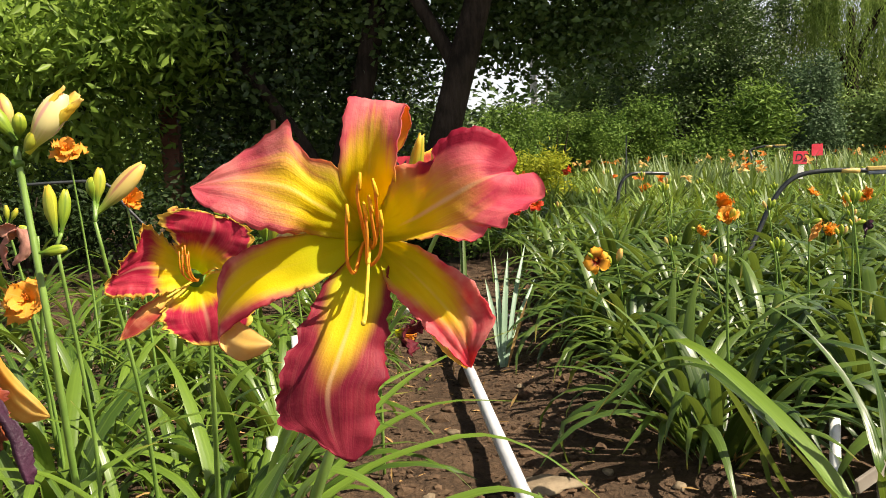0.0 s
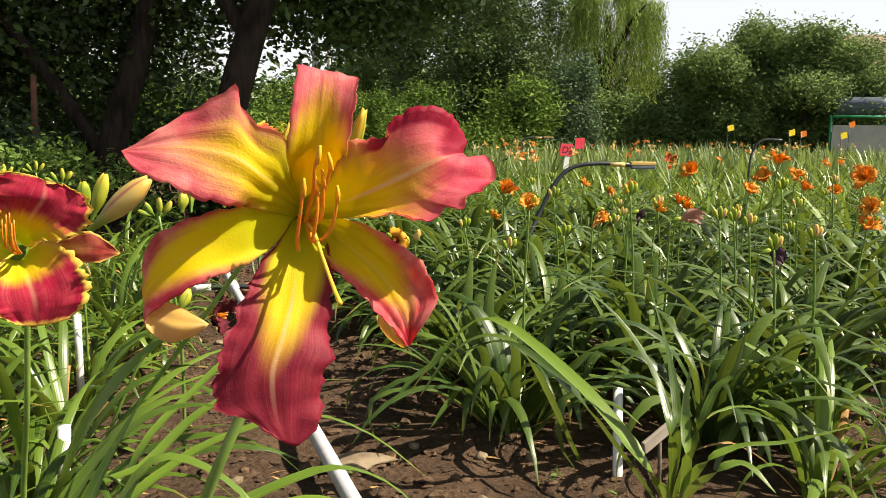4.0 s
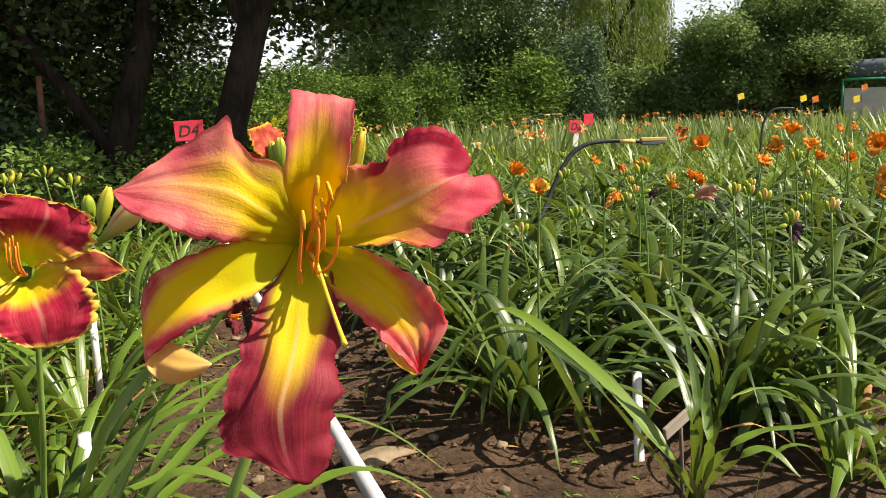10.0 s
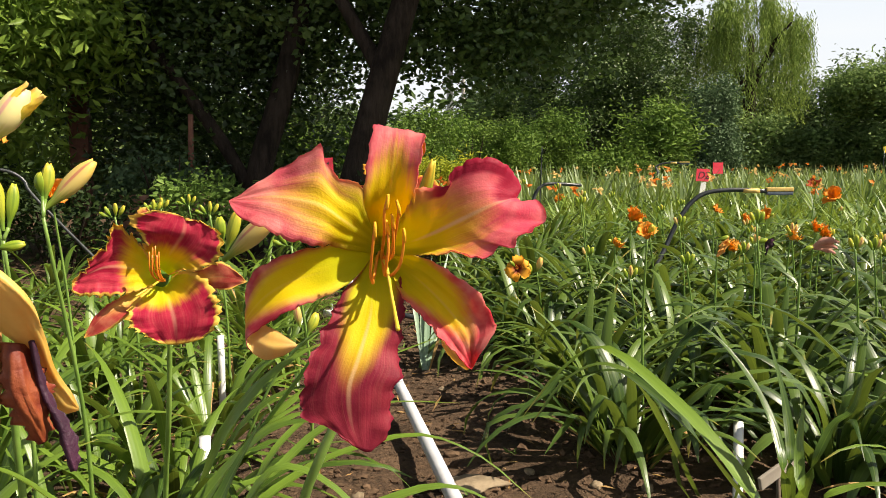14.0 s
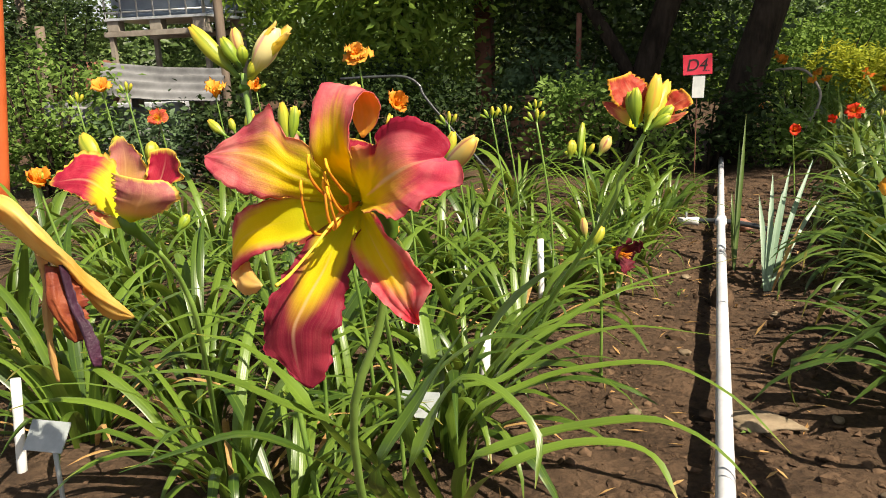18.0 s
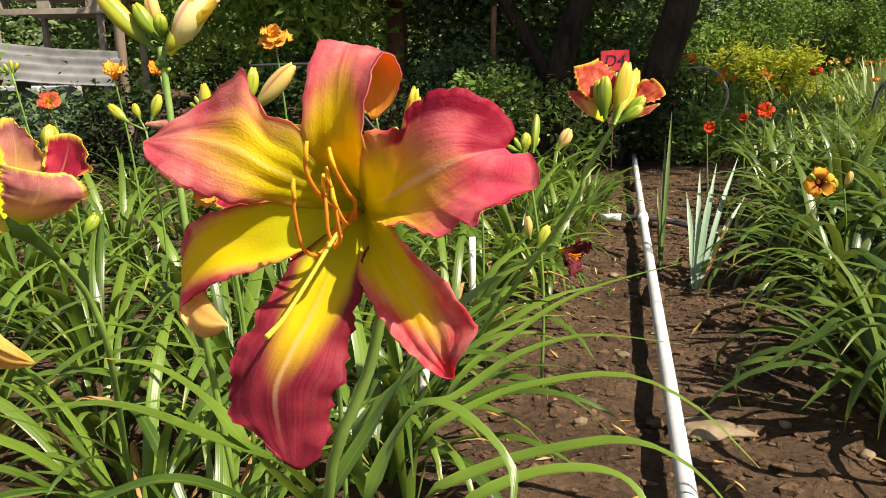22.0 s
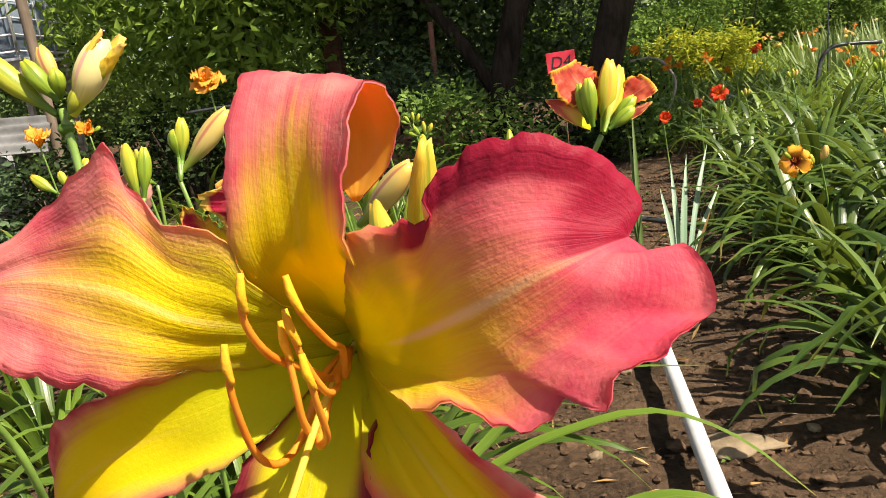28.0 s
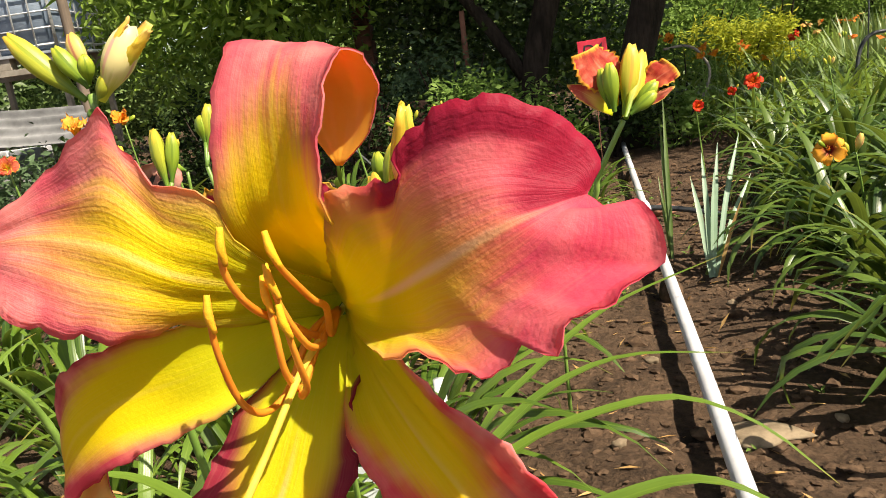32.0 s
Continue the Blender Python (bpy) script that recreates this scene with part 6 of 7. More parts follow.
# ---- blooms, buds and scapes ----
def bloom(parent, at, face, radius, pm, sm, turn=0, ruffle=0.004, cup=0.12, recurve=0.25, wide=0.46, narrow=0.30, n=18, m=10, rim_frill=0.0, back=None, closed=0.0, tipw=0.2):
    """Three petals and three sepals round face, under parent; at is in the world. closed: 0 flat, 1 cupped."""
    q = Vector(face).normalized().to_track_quat("Z", "Y").to_matrix().to_4x4()
    mtx = Matrix.Translation(Vector(at) - Vector(parent.location)) @ q
    rj = random.Random(int(at[0] * 977 + at[1] * 613))
    for i in range(6):
        a = radians(turn + 60 * i + rj.uniform(-9, 9))
        inner = i % 2 == 0
        shut = max(0.0, closed + rj.uniform(-0.28, 0.28))
        bent = recurve * rj.uniform(0.5, 1.7)
        d = np.array([math.cos(a), math.sin(a), 0.0])
        sd = np.array([math.sin(a), -math.cos(a), 0.0])
        up = np.array([0, 0, 1.0])
        z = 0.0 if inner else -0.09
        k = (1 - 0.5 * shut) * rj.uniform(0.88, 1.1)
        pts = [d * r * radius * (1 if r < 0.2 else k) + up * h * radius for r, h in ((0.03, -0.42), (0.22, -0.10 + z), (0.60, 0.12 + z + 0.35 * shut), (0.88, 0.14 + z + 0.75 * shut - 0.4 * bent), (1.0, 0.14 - bent + z + 1.0 * shut))]
        w = (wide if inner else narrow) * radius * rj.uniform(0.85, 1.12)
        hwid = [0.07 * radius, 0.55 * w, 0.95 * w, (0.85 + 0.3 * (tipw - 0.2)) * w, tipw * w] if inner else [0.06 * radius, 0.65 * w, 0.95 * w, 0.7 * w, 0.08 * w]
        ob = petal(parent, pts, hwid, hwid, sd, ((pm if inner else sm), back or M_PEACH), "petal" if inner else "sepal", n, m, cup, ruffle * (1 if inner else 0.4), 4.2, turn + i, rim_frill if inner else 0.0)
        ob.matrix_local = mtx
    for i in range(6):
        a = radians(turn + 60 * i + 20)
        p = [np.array([0.02 * math.cos(a), 0.02 * math.sin(a), -0.3]) * radius, np.array([0.06 * math.cos(a), 0.06 * math.sin(a), 0.15]) * radius, np.array([0.13 * math.cos(a), 0.13 * math.sin(a) + 0.08, 0.44]) * radius]
        ob = tube("stamen", p, 0.0011, M_FILA, parent, n=6, sides=5)
        ob.matrix_local = mtx


DEEPRED, DEEPRED2 = (0.44, 0.012, 0.050), (0.60, 0.045, 0.085)
M_RUF = petal_mat("ruffled_red_petal", 0.36, 0.56, 0.10, DEEPRED, DEEPRED2, 0.35, green=0.22, yellow=(0.90, 0.64, 0.02), tex=0.6, rim=(0.88, 0.58, 0.10), trans=0.35)
M_RUFS = petal_mat("red_sepal", 0.45, 0.8, 0.4, (0.50, 0.06, 0.05), (0.66, 0.20, 0.12), 0.2, green=0.25, yellow=(0.84, 0.50, 0.12), rim=(0.80, 0.48, 0.10), trans=0.35)
M_RUFP = petal_mat("mauve_petal_back", 0.42, 0.9, 0.3, (0.52, 0.13, 0.15), (0.66, 0.28, 0.22), 0.3, green=0.2, yellow=(0.86, 0.52, 0.16), tex=0.8, rim=(0.90, 0.62, 0.14), trans=0.4)
M_ORR = petal_mat("orange_red_petal", 0.12, 0.52, 0.2, (0.50, 0.042, 0.030), (0.70, 0.16, 0.08), 0.3, green=0.2, yellow=(0.86, 0.42, 0.03), rim=(0.88, 0.46, 0.06), trans=0.4)
M_OR = petal_mat("orange_petal", 0.5, 1.2, 0.1, (0.88, 0.28, 0.045), (0.91, 0.40, 0.10), 0.25, green=0.1, yellow=(0.92, 0.38, 0.03), trans=0.45, centre=(0.8, 0.42, 0.02))
M_ORP = petal_mat("apricot_petal", 0.5, 1.2, 0.1, (0.88, 0.40, 0.07), (0.90, 0.48, 0.12), 0.2, green=0.1, yellow=(0.90, 0.46, 0.06), trans=0.45, centre=(0.8, 0.5, 0.04))
M_SCARLET = petal_mat("scarlet_petal", 0.35, 0.6, 0.1, (0.72, 0.03, 0.012), (0.80, 0.07, 0.02), 0.2, green=0.06, yellow=(0.80, 0.12, 0.02), trans=0.4)
M_EYE = petal_mat("dark_eyed_petal", 0.95, 1.25, 0.2, (0.88, 0.42, 0.05), (0.90, 0.50, 0.10), 0.1, green=0.34, yellow=(0.92, 0.44, 0.04), rim=(0.90, 0.44, 0.05), centre=(0.24, 0.014, 0.014), trans=0.35)
M_PALE = petal_mat("cream_yellow_petal", 0.7, 1.1, 0.05, (0.90, 0.58, 0.20), (0.92, 0.70, 0.28), 0.0, green=0.25, yellow=(0.88, 0.70, 0.10), trans=0.45)
M_DARKW = petal_mat("maroon_petal", 0.15, 0.4, 0.1, (0.085, 0.004, 0.014), (0.15, 0.010, 0.024), 0.05, green=0.08, trans=0.3)
M_WILTY = simple_mat("wilted_yellow_petal", (0.84, 0.46, 0.07), (0.94, 0.72, 0.24), 40, 0.5, 0.4, 0.002, translucent=0.4, stretch=(1, 1, 0.3))
M_WILTT = simple_mat("tan_dried_petal", (0.40, 0.19, 0.05), (0.70, 0.43, 0.15), 60, 0.7, 0.6, 0.002, translucent=0.3, stretch=(1, 1, 0.2))
M_WILTP = simple_mat("wilted_purple_petal", (0.018, 0.005, 0.015), (0.070, 0.018, 0.045), 60, 0.6, 0.9, 0.004, translucent=0.15)
M_WILTR = simple_mat("wilted_red_petal", (0.16, 0.015, 0.012), (0.42, 0.11, 0.03), 55, 0.6, 0.8, 0.004, translucent=0.25)
M_WILTB = simple_mat("withered_pink_petal", (0.40, 0.14, 0.11), (0.68, 0.36, 0.26), 40, 0.7, 0.8, 0.003, translucent=0.25)

# red and yellow ruffled bloom
f2 = thing("daylily_bloom", (-0.497, 0.026, 0.673), "open red daylily bloom with yellow throat and ruffled yellow edges", "flower")
rail_petal(f2, [(-5, 1, -30), (-28, -6, -5), (-49, -8, 12), (-77, -6, 22), (-94, -3, 22), (-97, 8, 18)],
           [(-7, 9, -30), (-31, 21, -6), (-61, 26, 12), (-96, 10, 18)],
           [(-10, 18, -30), (-19, 45, -2), (-34, 68, 14), (-44, 78, 18), (-62, 47, 20), (-86, 21, 20), (-97, 10, 18)],
           (M_RUF, M_RUFS), "petal", n=44, m=20, ruffle=0.0032, waves=4.5, phase=0.3, frill=(0.0034, 0.0034), pleat=0.0008, lace=0.055)
rail_petal(f2, [(-12, 16, -30), (-19, 42, 0), (-17, 63, 14), (-30, 79, 22), (-22, 89, 22), (-1, 92, 18)],
           [(-5, 16, -30), (14, 44, -4), (28, 63, 8), (30, 80, 6), (22, 87, 8)],
           [(4, 8, -30), (25, 18, -2), (45, 19, 8), (69, 34, 12), (73, 56, 10), (59, 73, 6), (31, 79, 6)],
           (M_RUF, M_RUFS), "petal", n=44, m=20, ruffle=0.0032, waves=4.5, phase=1.9, frill=(0.0034, 0.0034), pleat=0.0008, lace=0.055)
rail_petal(f2, [(4, 5, -30), (28, 17, -4), (50, 9, 8), (63, -9, 16), (69, -26, 20), (64, -48, 20), (45, -64, 18)],
           [(-3, -1, -30), (7, -17, -2), (15, -40, 16), (17, -70, 14)],
           [(-9, 1, -30), (-26, -12, 0), (-36, -24, 12), (-37, -41, 18), (-24, -52, 20), (-3, -66, 18)],
           (M_RUF, M_RUFS), "petal", n=44, m=20, ruffle=0.0032, waves=4.5, phase=3.4, frill=(0.0034, 0.0034), pleat=0.0008, lace=0.055)
rail_petal(f2, [(3, 12, -34), (42, 17, -8), (68, 28, 2), (89, 14, 0), (100, 1, -4)],
           [(2, 8, -34), (42, 7, -8), (71, 9, 2), (100, 1, -4)],
           [(0, 4, -34), (45, 3, -10), (59, -6, -4), (77, -7, -2), (100, 1, -4)],
           (M_RUFS, M_RUFS), "sepal", n=24, m=12, ruffle=0.0010, phase=0.3, frill=(0.0008, 0.0008))
rail_petal(f2, [(-6, -1, -34), (-29, -17, -6), (-41, -36, 6), (-68, -53, 8), (-90, -59, 6)],
           [(-9, 2, -34), (-39, -17, -8), (-65, -32, 4), (-90, -59, 6)],
           [(-13, 4, -34), (-46, -12, -10), (-65, -22, 0), (-82, -42, 4), (-90, -59, 6)],
           (M_RUFS, M_RUFS), "sepal", n=24, m=12, ruffle=0.0010, phase=1.2, frill=(0.0008, 0.0008))
rail_petal(f2, [(-12, 16, -34), (-17, 47, -16), (-22, 74, -6), (-26, 91, -8)],
           [(-9, 17, -34), (-7, 54, -18), (-12, 81, -10), (-18, 95, -10)],
           [(-5, 17, -34), (7, 54, -18), (-2, 80, -12), (-15, 93, -10)],
           (M_RUFS, M_RUFS), "sepal", n=24, m=12, ruffle=0.0010, phase=2.1, frill=(0.0008, 0.0008))
for u, v, w in [(-9, 44, 20), (-5, 49, 20), (-2, 51, 20), (-6, 40, 20), (2, 44, 22), (-1, 40, 18)]:
    tube("stamen", mm([(0, 5, -24), (u * 0.5 + 3, v * 0.1 + 2, 4), (u, v - 24, w), (u, v, w + 2)]), [0.0011, 0.001, 0.0009], M_FILA, f2, n=10, sides=5)
tube("pistil", mm([(-3, 5, -25), (-12, 0, 10), (-25, -7, 30)]), 0.0013, M_FILY, f2, n=8, sides=6, label="pale yellow pistil")
tube("throat", [(-0.004, 0.028, 0.006), (0.0, 0.07, -0.03), (-0.005, 0.085, -0.07)], [0.012, 0.008, 0.0045], M_BUDG, f2, n=8, sides=9, label="green flower tube")
scape(f2, [(-0.502, 0.11, 0.61), (-0.515, 0.15, 0.47), (-0.538, 0.232, 0.311), (-0.56, 0.30, 0)], 0.0038, 0.0052)
bud(f2, (-0.438, 0.194, 0.682), (-0.362, 0.166, 0.742), 0.0150, M_BUDP, "swollen peach bud with a pink seam")
bud(f2, (-0.437, 0.226, 0.691), (-0.414, 0.228, 0.749), 0.0095, M_BUD)
bud(f2, (-0.444, 0.249, 0.698), (-0.448, 0.254, 0.739), 0.009, M_BUDG)

# tall scape with a head of buds
b = thing("daylily_scape", (-0.70, 0.25, 0), "tall daylily scape topped with yellow-green buds", "flower")
scape(b, [(-0.70, 0.25, 0), (-0.715, 0.206, 0.331), (-0.708, 0.15, 0.60), (-0.735, 0.178, 0.80), (-0.742, 0.182, 0.868)], 0.0065, 0.0055)
lump("node", (0.0095, 0.0095, 0.007), (-0.042, -0.068, 0.845), M_BUDG, b, 3)
bud(b, (-0.748, 0.18, 0.862), (-0.824, 0.167, 0.938), 0.0135, M_BUD, "long yellow-green bud")
bud(b, (-0.737, 0.174, 0.875), (-0.769, 0.17, 0.921), 0.0105, M_BUDG)
bud(b, (-0.749, 0.196, 0.888), (-0.767, 0.205, 0.937), 0.0105, M_BUDP)
bud(b, (-0.729, 0.165, 0.878), (-0.72, 0.152, 0.908), 0.009, M_BUDG)
bud(b, (-0.729, 0.171, 0.856), (-0.705, 0.17, 0.886), 0.009, M_BUD)
op = bud(b, (-0.724, 0.172, 0.859), (-0.667, 0.177, 0.930), 0.0185, M_BUDC, "half-open cream bud with a pink mark")
o = np.array(b.location)
for k in range(3):
    e0, e1 = np.array((-0.697, 0.173, 0.892)), np.array((-0.660, 0.178, 0.936))
    d3 = (e1 - e0) / np.linalg.norm(e1 - e0)
    a = 2.1 * k + 0.6
    s1 = np.cross(d3, (0, 1, 0)); s1 /= np.linalg.norm(s1)
    s2 = np.cross(d3, s1)
    out = s1 * math.cos(a) + s2 * math.sin(a)
    petal(b, [e0 - o + out * 0.0125, (e0 + e1) / 2 - o + out * 0.0175, e1 - o + out * (0.014 + 0.006 * k)], hw(6, 9, 5), hw(6, 9, 5), np.cross(d3, out), (M_PALE, M_PALE), cup=-0.5, ruffle=0.001, n=14, m=8, label="cream petal tip opening")
bud(b, (-0.707, 0.135, 0.729), (-0.673, 0.14, 0.731), 0.007, M_BUDG)
b.location = (-0.709, 0.25, -0.017)

# wilted bloom close to the camera
w = thing("wilted_bloom", (-0.609, -0.471, 0.617), "wilted daylily bloom hanging in orange, tan and purple shreds", "flower")
o = np.array(w.location)
def off(*pts):
    return [np.array(p) - o for p in pts]
rail_petal(w, [(101, 156, 64), (97, 136, 42), (110, 117, 32), (118, 99, 19), (119, 76, 4), (121, 51, -16), (132, 48, -30)], [(112, 163, 74), (113, 152, 55), (129, 132, 49), (131, 109, 29), (130, 81, 7), (132, 49, -30)],
           [(97, 163, 59), (103, 159, 44), (121, 138, 39), (122, 110, 16), (121, 79, -11), (132, 50, -30)],
           (M_WILTY, M_WILTY), n=48, m=18, ruffle=0.0008, waves=2, phase=0.6, pleat=0.0006, lace=0.02, label="orange-yellow drooping petal")
rail_petal(w, [(108, 106, 24), (106, 77, 24), (114, 59, 24), (124, 46, 24)], [(117, 107, 32), (121, 82, 37), (126, 63, 34), (128, 48, 29)],
           [(120, 101, 14), (127, 82, 14), (130, 64, 17), (127, 47, 19)],
           (M_WILTR, M_WILTR), n=40, m=18, ruffle=0.0022, waves=5, phase=1.1, frill=(0.0008, 0.0008), pleat=0.0009, lace=0.05, label="brown-red shrivelled petal")
rail_petal(w, [(123, 106, 26), (127, 77, 26), (134, 57, 26), (141, 29, 26)], [(126, 108, 31), (130, 79, 31), (138, 59, 31), (144, 31, 31)],
           [(125, 105, 24), (131, 76, 24), (140, 59, 24), (145, 41, 24), (143, 28, 24)],
           (M_WILTP, M_WILTP), n=36, m=10, ruffle=0.0008, waves=6, phase=0.2, pleat=0.0005, lace=0.10, label="purple twisted petal thread")
rail_petal(w, [(91, 120, 17), (96, 91, 17), (92, 62, 17), (91, 33, 17), (94, 12, 17)], [(102, 120, 28), (104, 93, 27), (100, 65, 26), (98, 36, 26), (99, 13, 24)],
           [(108, 117, 24), (107, 86, 24), (102, 53, 24), (101, 30, 24), (101, 12, 24)],
           (M_WILTT, M_WILTT), n=40, m=12, ruffle=0.0006, waves=4, phase=2.0, pleat=0.0007, lace=0.03, label="tan dried petal strip")
tube("throat", off((-0.535, -0.549, 0.778), (-0.505, -0.537, 0.778)), [0.006, 0.0085], M_WILTY, w, n=8, sides=9, label="faded yellow flower tube")
bud(w, (-0.486, -0.600, 0.766), (-0.482, -0.600, 0.828), 0.0072, M_BUDG, "large yellow-green bud")
bud(w, (-0.480, -0.600, 0.769), (-0.472, -0.600, 0.826), 0.0064, M_BUD, "yellow bud with an orange flush")
bud(w, (-0.474, -0.600, 0.790), (-0.466, -0.600, 0.806), 0.0040, M_BUDG)
scape(w, [(-0.66, -0.52, 0.0), (-0.60, -0.56, 0.35), (-0.525, -0.595, 0.66), (-0.490, -0.60, 0.765)], 0.0055, 0.0042)

# ruffled bloom seen from the side
f3 = thing("daylily_bloom", (-0.733, -0.114, 0.703), "half-turned red daylily bloom with frilled yellow edges", "flower")
rail_petal(f3, [(-32, -27, -8), (-48, 13, -16), (-59, 48, -22), (-57, 63, -24)],
           [(-27, -25, -8), (-34, 16, -20), (-38, 47, -28), (-42, 75, -30)],
           [(-22, -25, -8), (-4, 13, -16), (1, 42, -22), (-19, 57, -26), (-36, 70, -30)],
           (M_RUFP, M_RUFP), "petal", n=30, m=14, ruffle=0.0030, waves=3, phase=0.5, frill=(0.0032, 0.0032), lace=0.06)
rail_petal(f3, [(-24, -28, -4), (-5, 3, -10), (4, 33, -16), (9, 56, -20)],
           [(-19, -28, -4), (14, 10, -16), (26, 36, -24), (30, 60, -26)],
           [(-13, -28, -2), (35, -3, 0), (55, 16, -4), (61, 36, -10), (52, 54, -16)],
           (M_RUF, M_RUFS), "petal", n=30, m=14, ruffle=0.0030, waves=3, phase=1.5, frill=(0.0032, 0.0032), lace=0.06)
rail_petal(f3, [(-28, -31, 0), (-43, -21, 12), (-61, -6, 20), (-81, 5, 22), (-127, 18, 16)],
           [(-35, -25, -6), (-43, 5, 6), (-72, 24, 12), (-127, 20, 16)],
           [(-36, -14, -10), (-41, 21, -14), (-43, 43, -16), (-65, 57, -14), (-89, 57, -6), (-105, 42, 6), (-126, 21, 16)],
           (M_RUF, M_RUFS), "petal", n=40, m=18, ruffle=0.0025, waves=4, phase=2.5, frill=(0.0032, 0.0032), lace=0.06)
rail_petal(f3, [(-21, -30, 6), (-25, -16, 16), (-17, 5, 24), (-15, 22, 26), (-19, 35, 22)],
           [(-11, -31, 10), (16, -10, 26), (33, 10, 32), (32, 28, 28)],
           [(-5, -30, 6), (42, -16, 14), (67, -3, 16), (76, 6, 16), (66, 19, 14), (49, 26, 16)],
           (M_RUFP, M_RUFP), "petal", n=36, m=16, ruffle=0.0020, waves=4, phase=0.9, frill=(0.0024, 0.0024), label="mauve and peach back of the front petal")
rail_petal(f3, [(-19, -36, 4), (-33, -38, 16), (-52, -31, 20), (-69, -16, 18)],
           [(-21, -34, 4), (-40, -31, 12), (-60, -23, 14), (-72, -14, 16)],
           [(-27, -31, 2), (-42, -24, 8), (-58, -18, 10), (-73, -13, 14)],
           (M_RUFS, M_RUFS), "sepal", n=20, m=10, ruffle=0.001, phase=0.9, frill=(0.0008, 0.0008))
tube("throat", mm([(-24, -26, -2), (-17, -38, 2), (-14, -51, -10), (3, -75, -20)]), [0.013, 0.011, 0.007, 0.0045], M_BUDG, f3, n=10, sides=9, label="green flower tube")
scape(f3, [(-0.731, -0.095, 0.63), (-0.746, -0.03, 0.56), (-0.771, 0.029, 0.448), (-0.98, 0.33, 0)], 0.004, 0.0055)
bud(f3, (-0.809, -0.086, 0.737), (-0.845, -0.077, 0.778), 0.012, M_BUD)
bud(f3, (-0.794, -0.059, 0.741), (-0.815, -0.048, 0.772), 0.011, M_BUD)
bud(f3, (-0.748, -0.067, 0.738), (-0.751, -0.051, 0.766), 0.010, M_BUD)
bud(f3, (-0.71, -0.076, 0.651), (-0.702, -0.058, 0.669), 0.007, M_BUDG)

# orange-red bloom and buds seen from behind
f4 = thing("daylily_bloom", (-0.148, 0.47, 0.755), "orange-red ruffled daylily bloom behind a cluster of green buds", "flower")
rail_petal(f4, [(-16, -20, 4), (-28, 11, 14), (-48, 14, 20), (-62, 35, 18), (-67, 60, 12)],
           [(-14, -17, 2), (-22, 25, 2), (-34, 47, 2), (-43, 66, 4)],
           [(-9, -13, -2), (-3, 26, -12), (-1, 48, -16), (-14, 60, -14), (-32, 72, -8)],
           (M_ORR, M_ORR), "petal", n=36, m=16, ruffle=0.003, waves=4, phase=0.4, frill=(0.0032, 0.0032), pleat=0.0006, lace=0.06)
rail_petal(f4, [(-5, -18, -4), (22, 15, -10), (37, 37, -14), (55, 41, -10)],
           [(-3, -20, -2), (29, 6, -4), (52, 20, -2), (68, 29, 0)],
           [(-2, -24, 2), (28, -3, 6), (48, 3, 8), (66, 11, 6), (74, 17, 4)],
           (M_ORR, M_ORR), "petal", n=30, m=14, ruffle=0.003, waves=4, phase=1.4, frill=(0.003, 0.003), pleat=0.0006, lace=0.06)
rail_petal(f4, [(-19, -26, 6), (-38, -15, 14), (-61, 1, 14), (-76, 21, 10)],
           [(-18, -23, 6), (-37, -4, 10), (-56, 11, 10), (-76, 22, 10)],
           [(-17, -20, 4), (-28, 4, 6), (-51, 20, 8), (-76, 24, 10)],
           (M_RUFS, M_CURL), "sepal", n=20, m=10, ruffle=0.001, phase=0.4)
rail_petal(f4, [(-4, -24, 4), (27, -7, 8), (50, 1, 8), (66, 4, 6)],
           [(-5, -26, 4), (27, -13, 8), (49, -4, 8), (66, 3, 6)],
           [(-7, -30, 4), (22, -21, 8), (47, -13, 8), (66, 2, 6)],
           (M_RUFS, M_CURL), "sepal", n=20, m=10, ruffle=0.001, phase=1.4)
for base, tip, r, m in (((-0.151, 0.463, 0.728), (-0.129, 0.481, 0.818), 0.0135, M_BUDO), ((-0.164, 0.44, 0.736), (-0.169, 0.443, 0.8), 0.011, M_BUDG), ((-0.169, 0.45, 0.74), (-0.18, 0.459, 0.793), 0.009, M_BUDG), ((-0.141, 0.447, 0.735), (-0.104, 0.455, 0.766), 0.010, M_BUDG), ((-0.144, 0.434, 0.731), (-0.108, 0.44, 0.753), 0.009, M_BUDG), ((-0.15, 0.442, 0.726), (-0.116, 0.514, 0.802), 0.013, M_BUDO)):
    bud(f4, base, tip, r, m)
scape(f4, [(-0.153, 0.461, 0.721), (-0.192, 0.475, 0.648), (-0.239, 0.521, 0.544), (-0.58, 0.86, 0)], 0.0045, 0.0055)
bud(f4, (-0.242, 0.551, 0.674), (-0.222, 0.565, 0.707), 0.011, M_BUDP)
bud(f4, (-0.31, 0.633, 0.658), (-0.305, 0.643, 0.693), 0.010, M_BUD)
bud(f4, (-0.293, 0.638, 0.657), (-0.29, 0.676, 0.722), 0.008, M_BUDG)

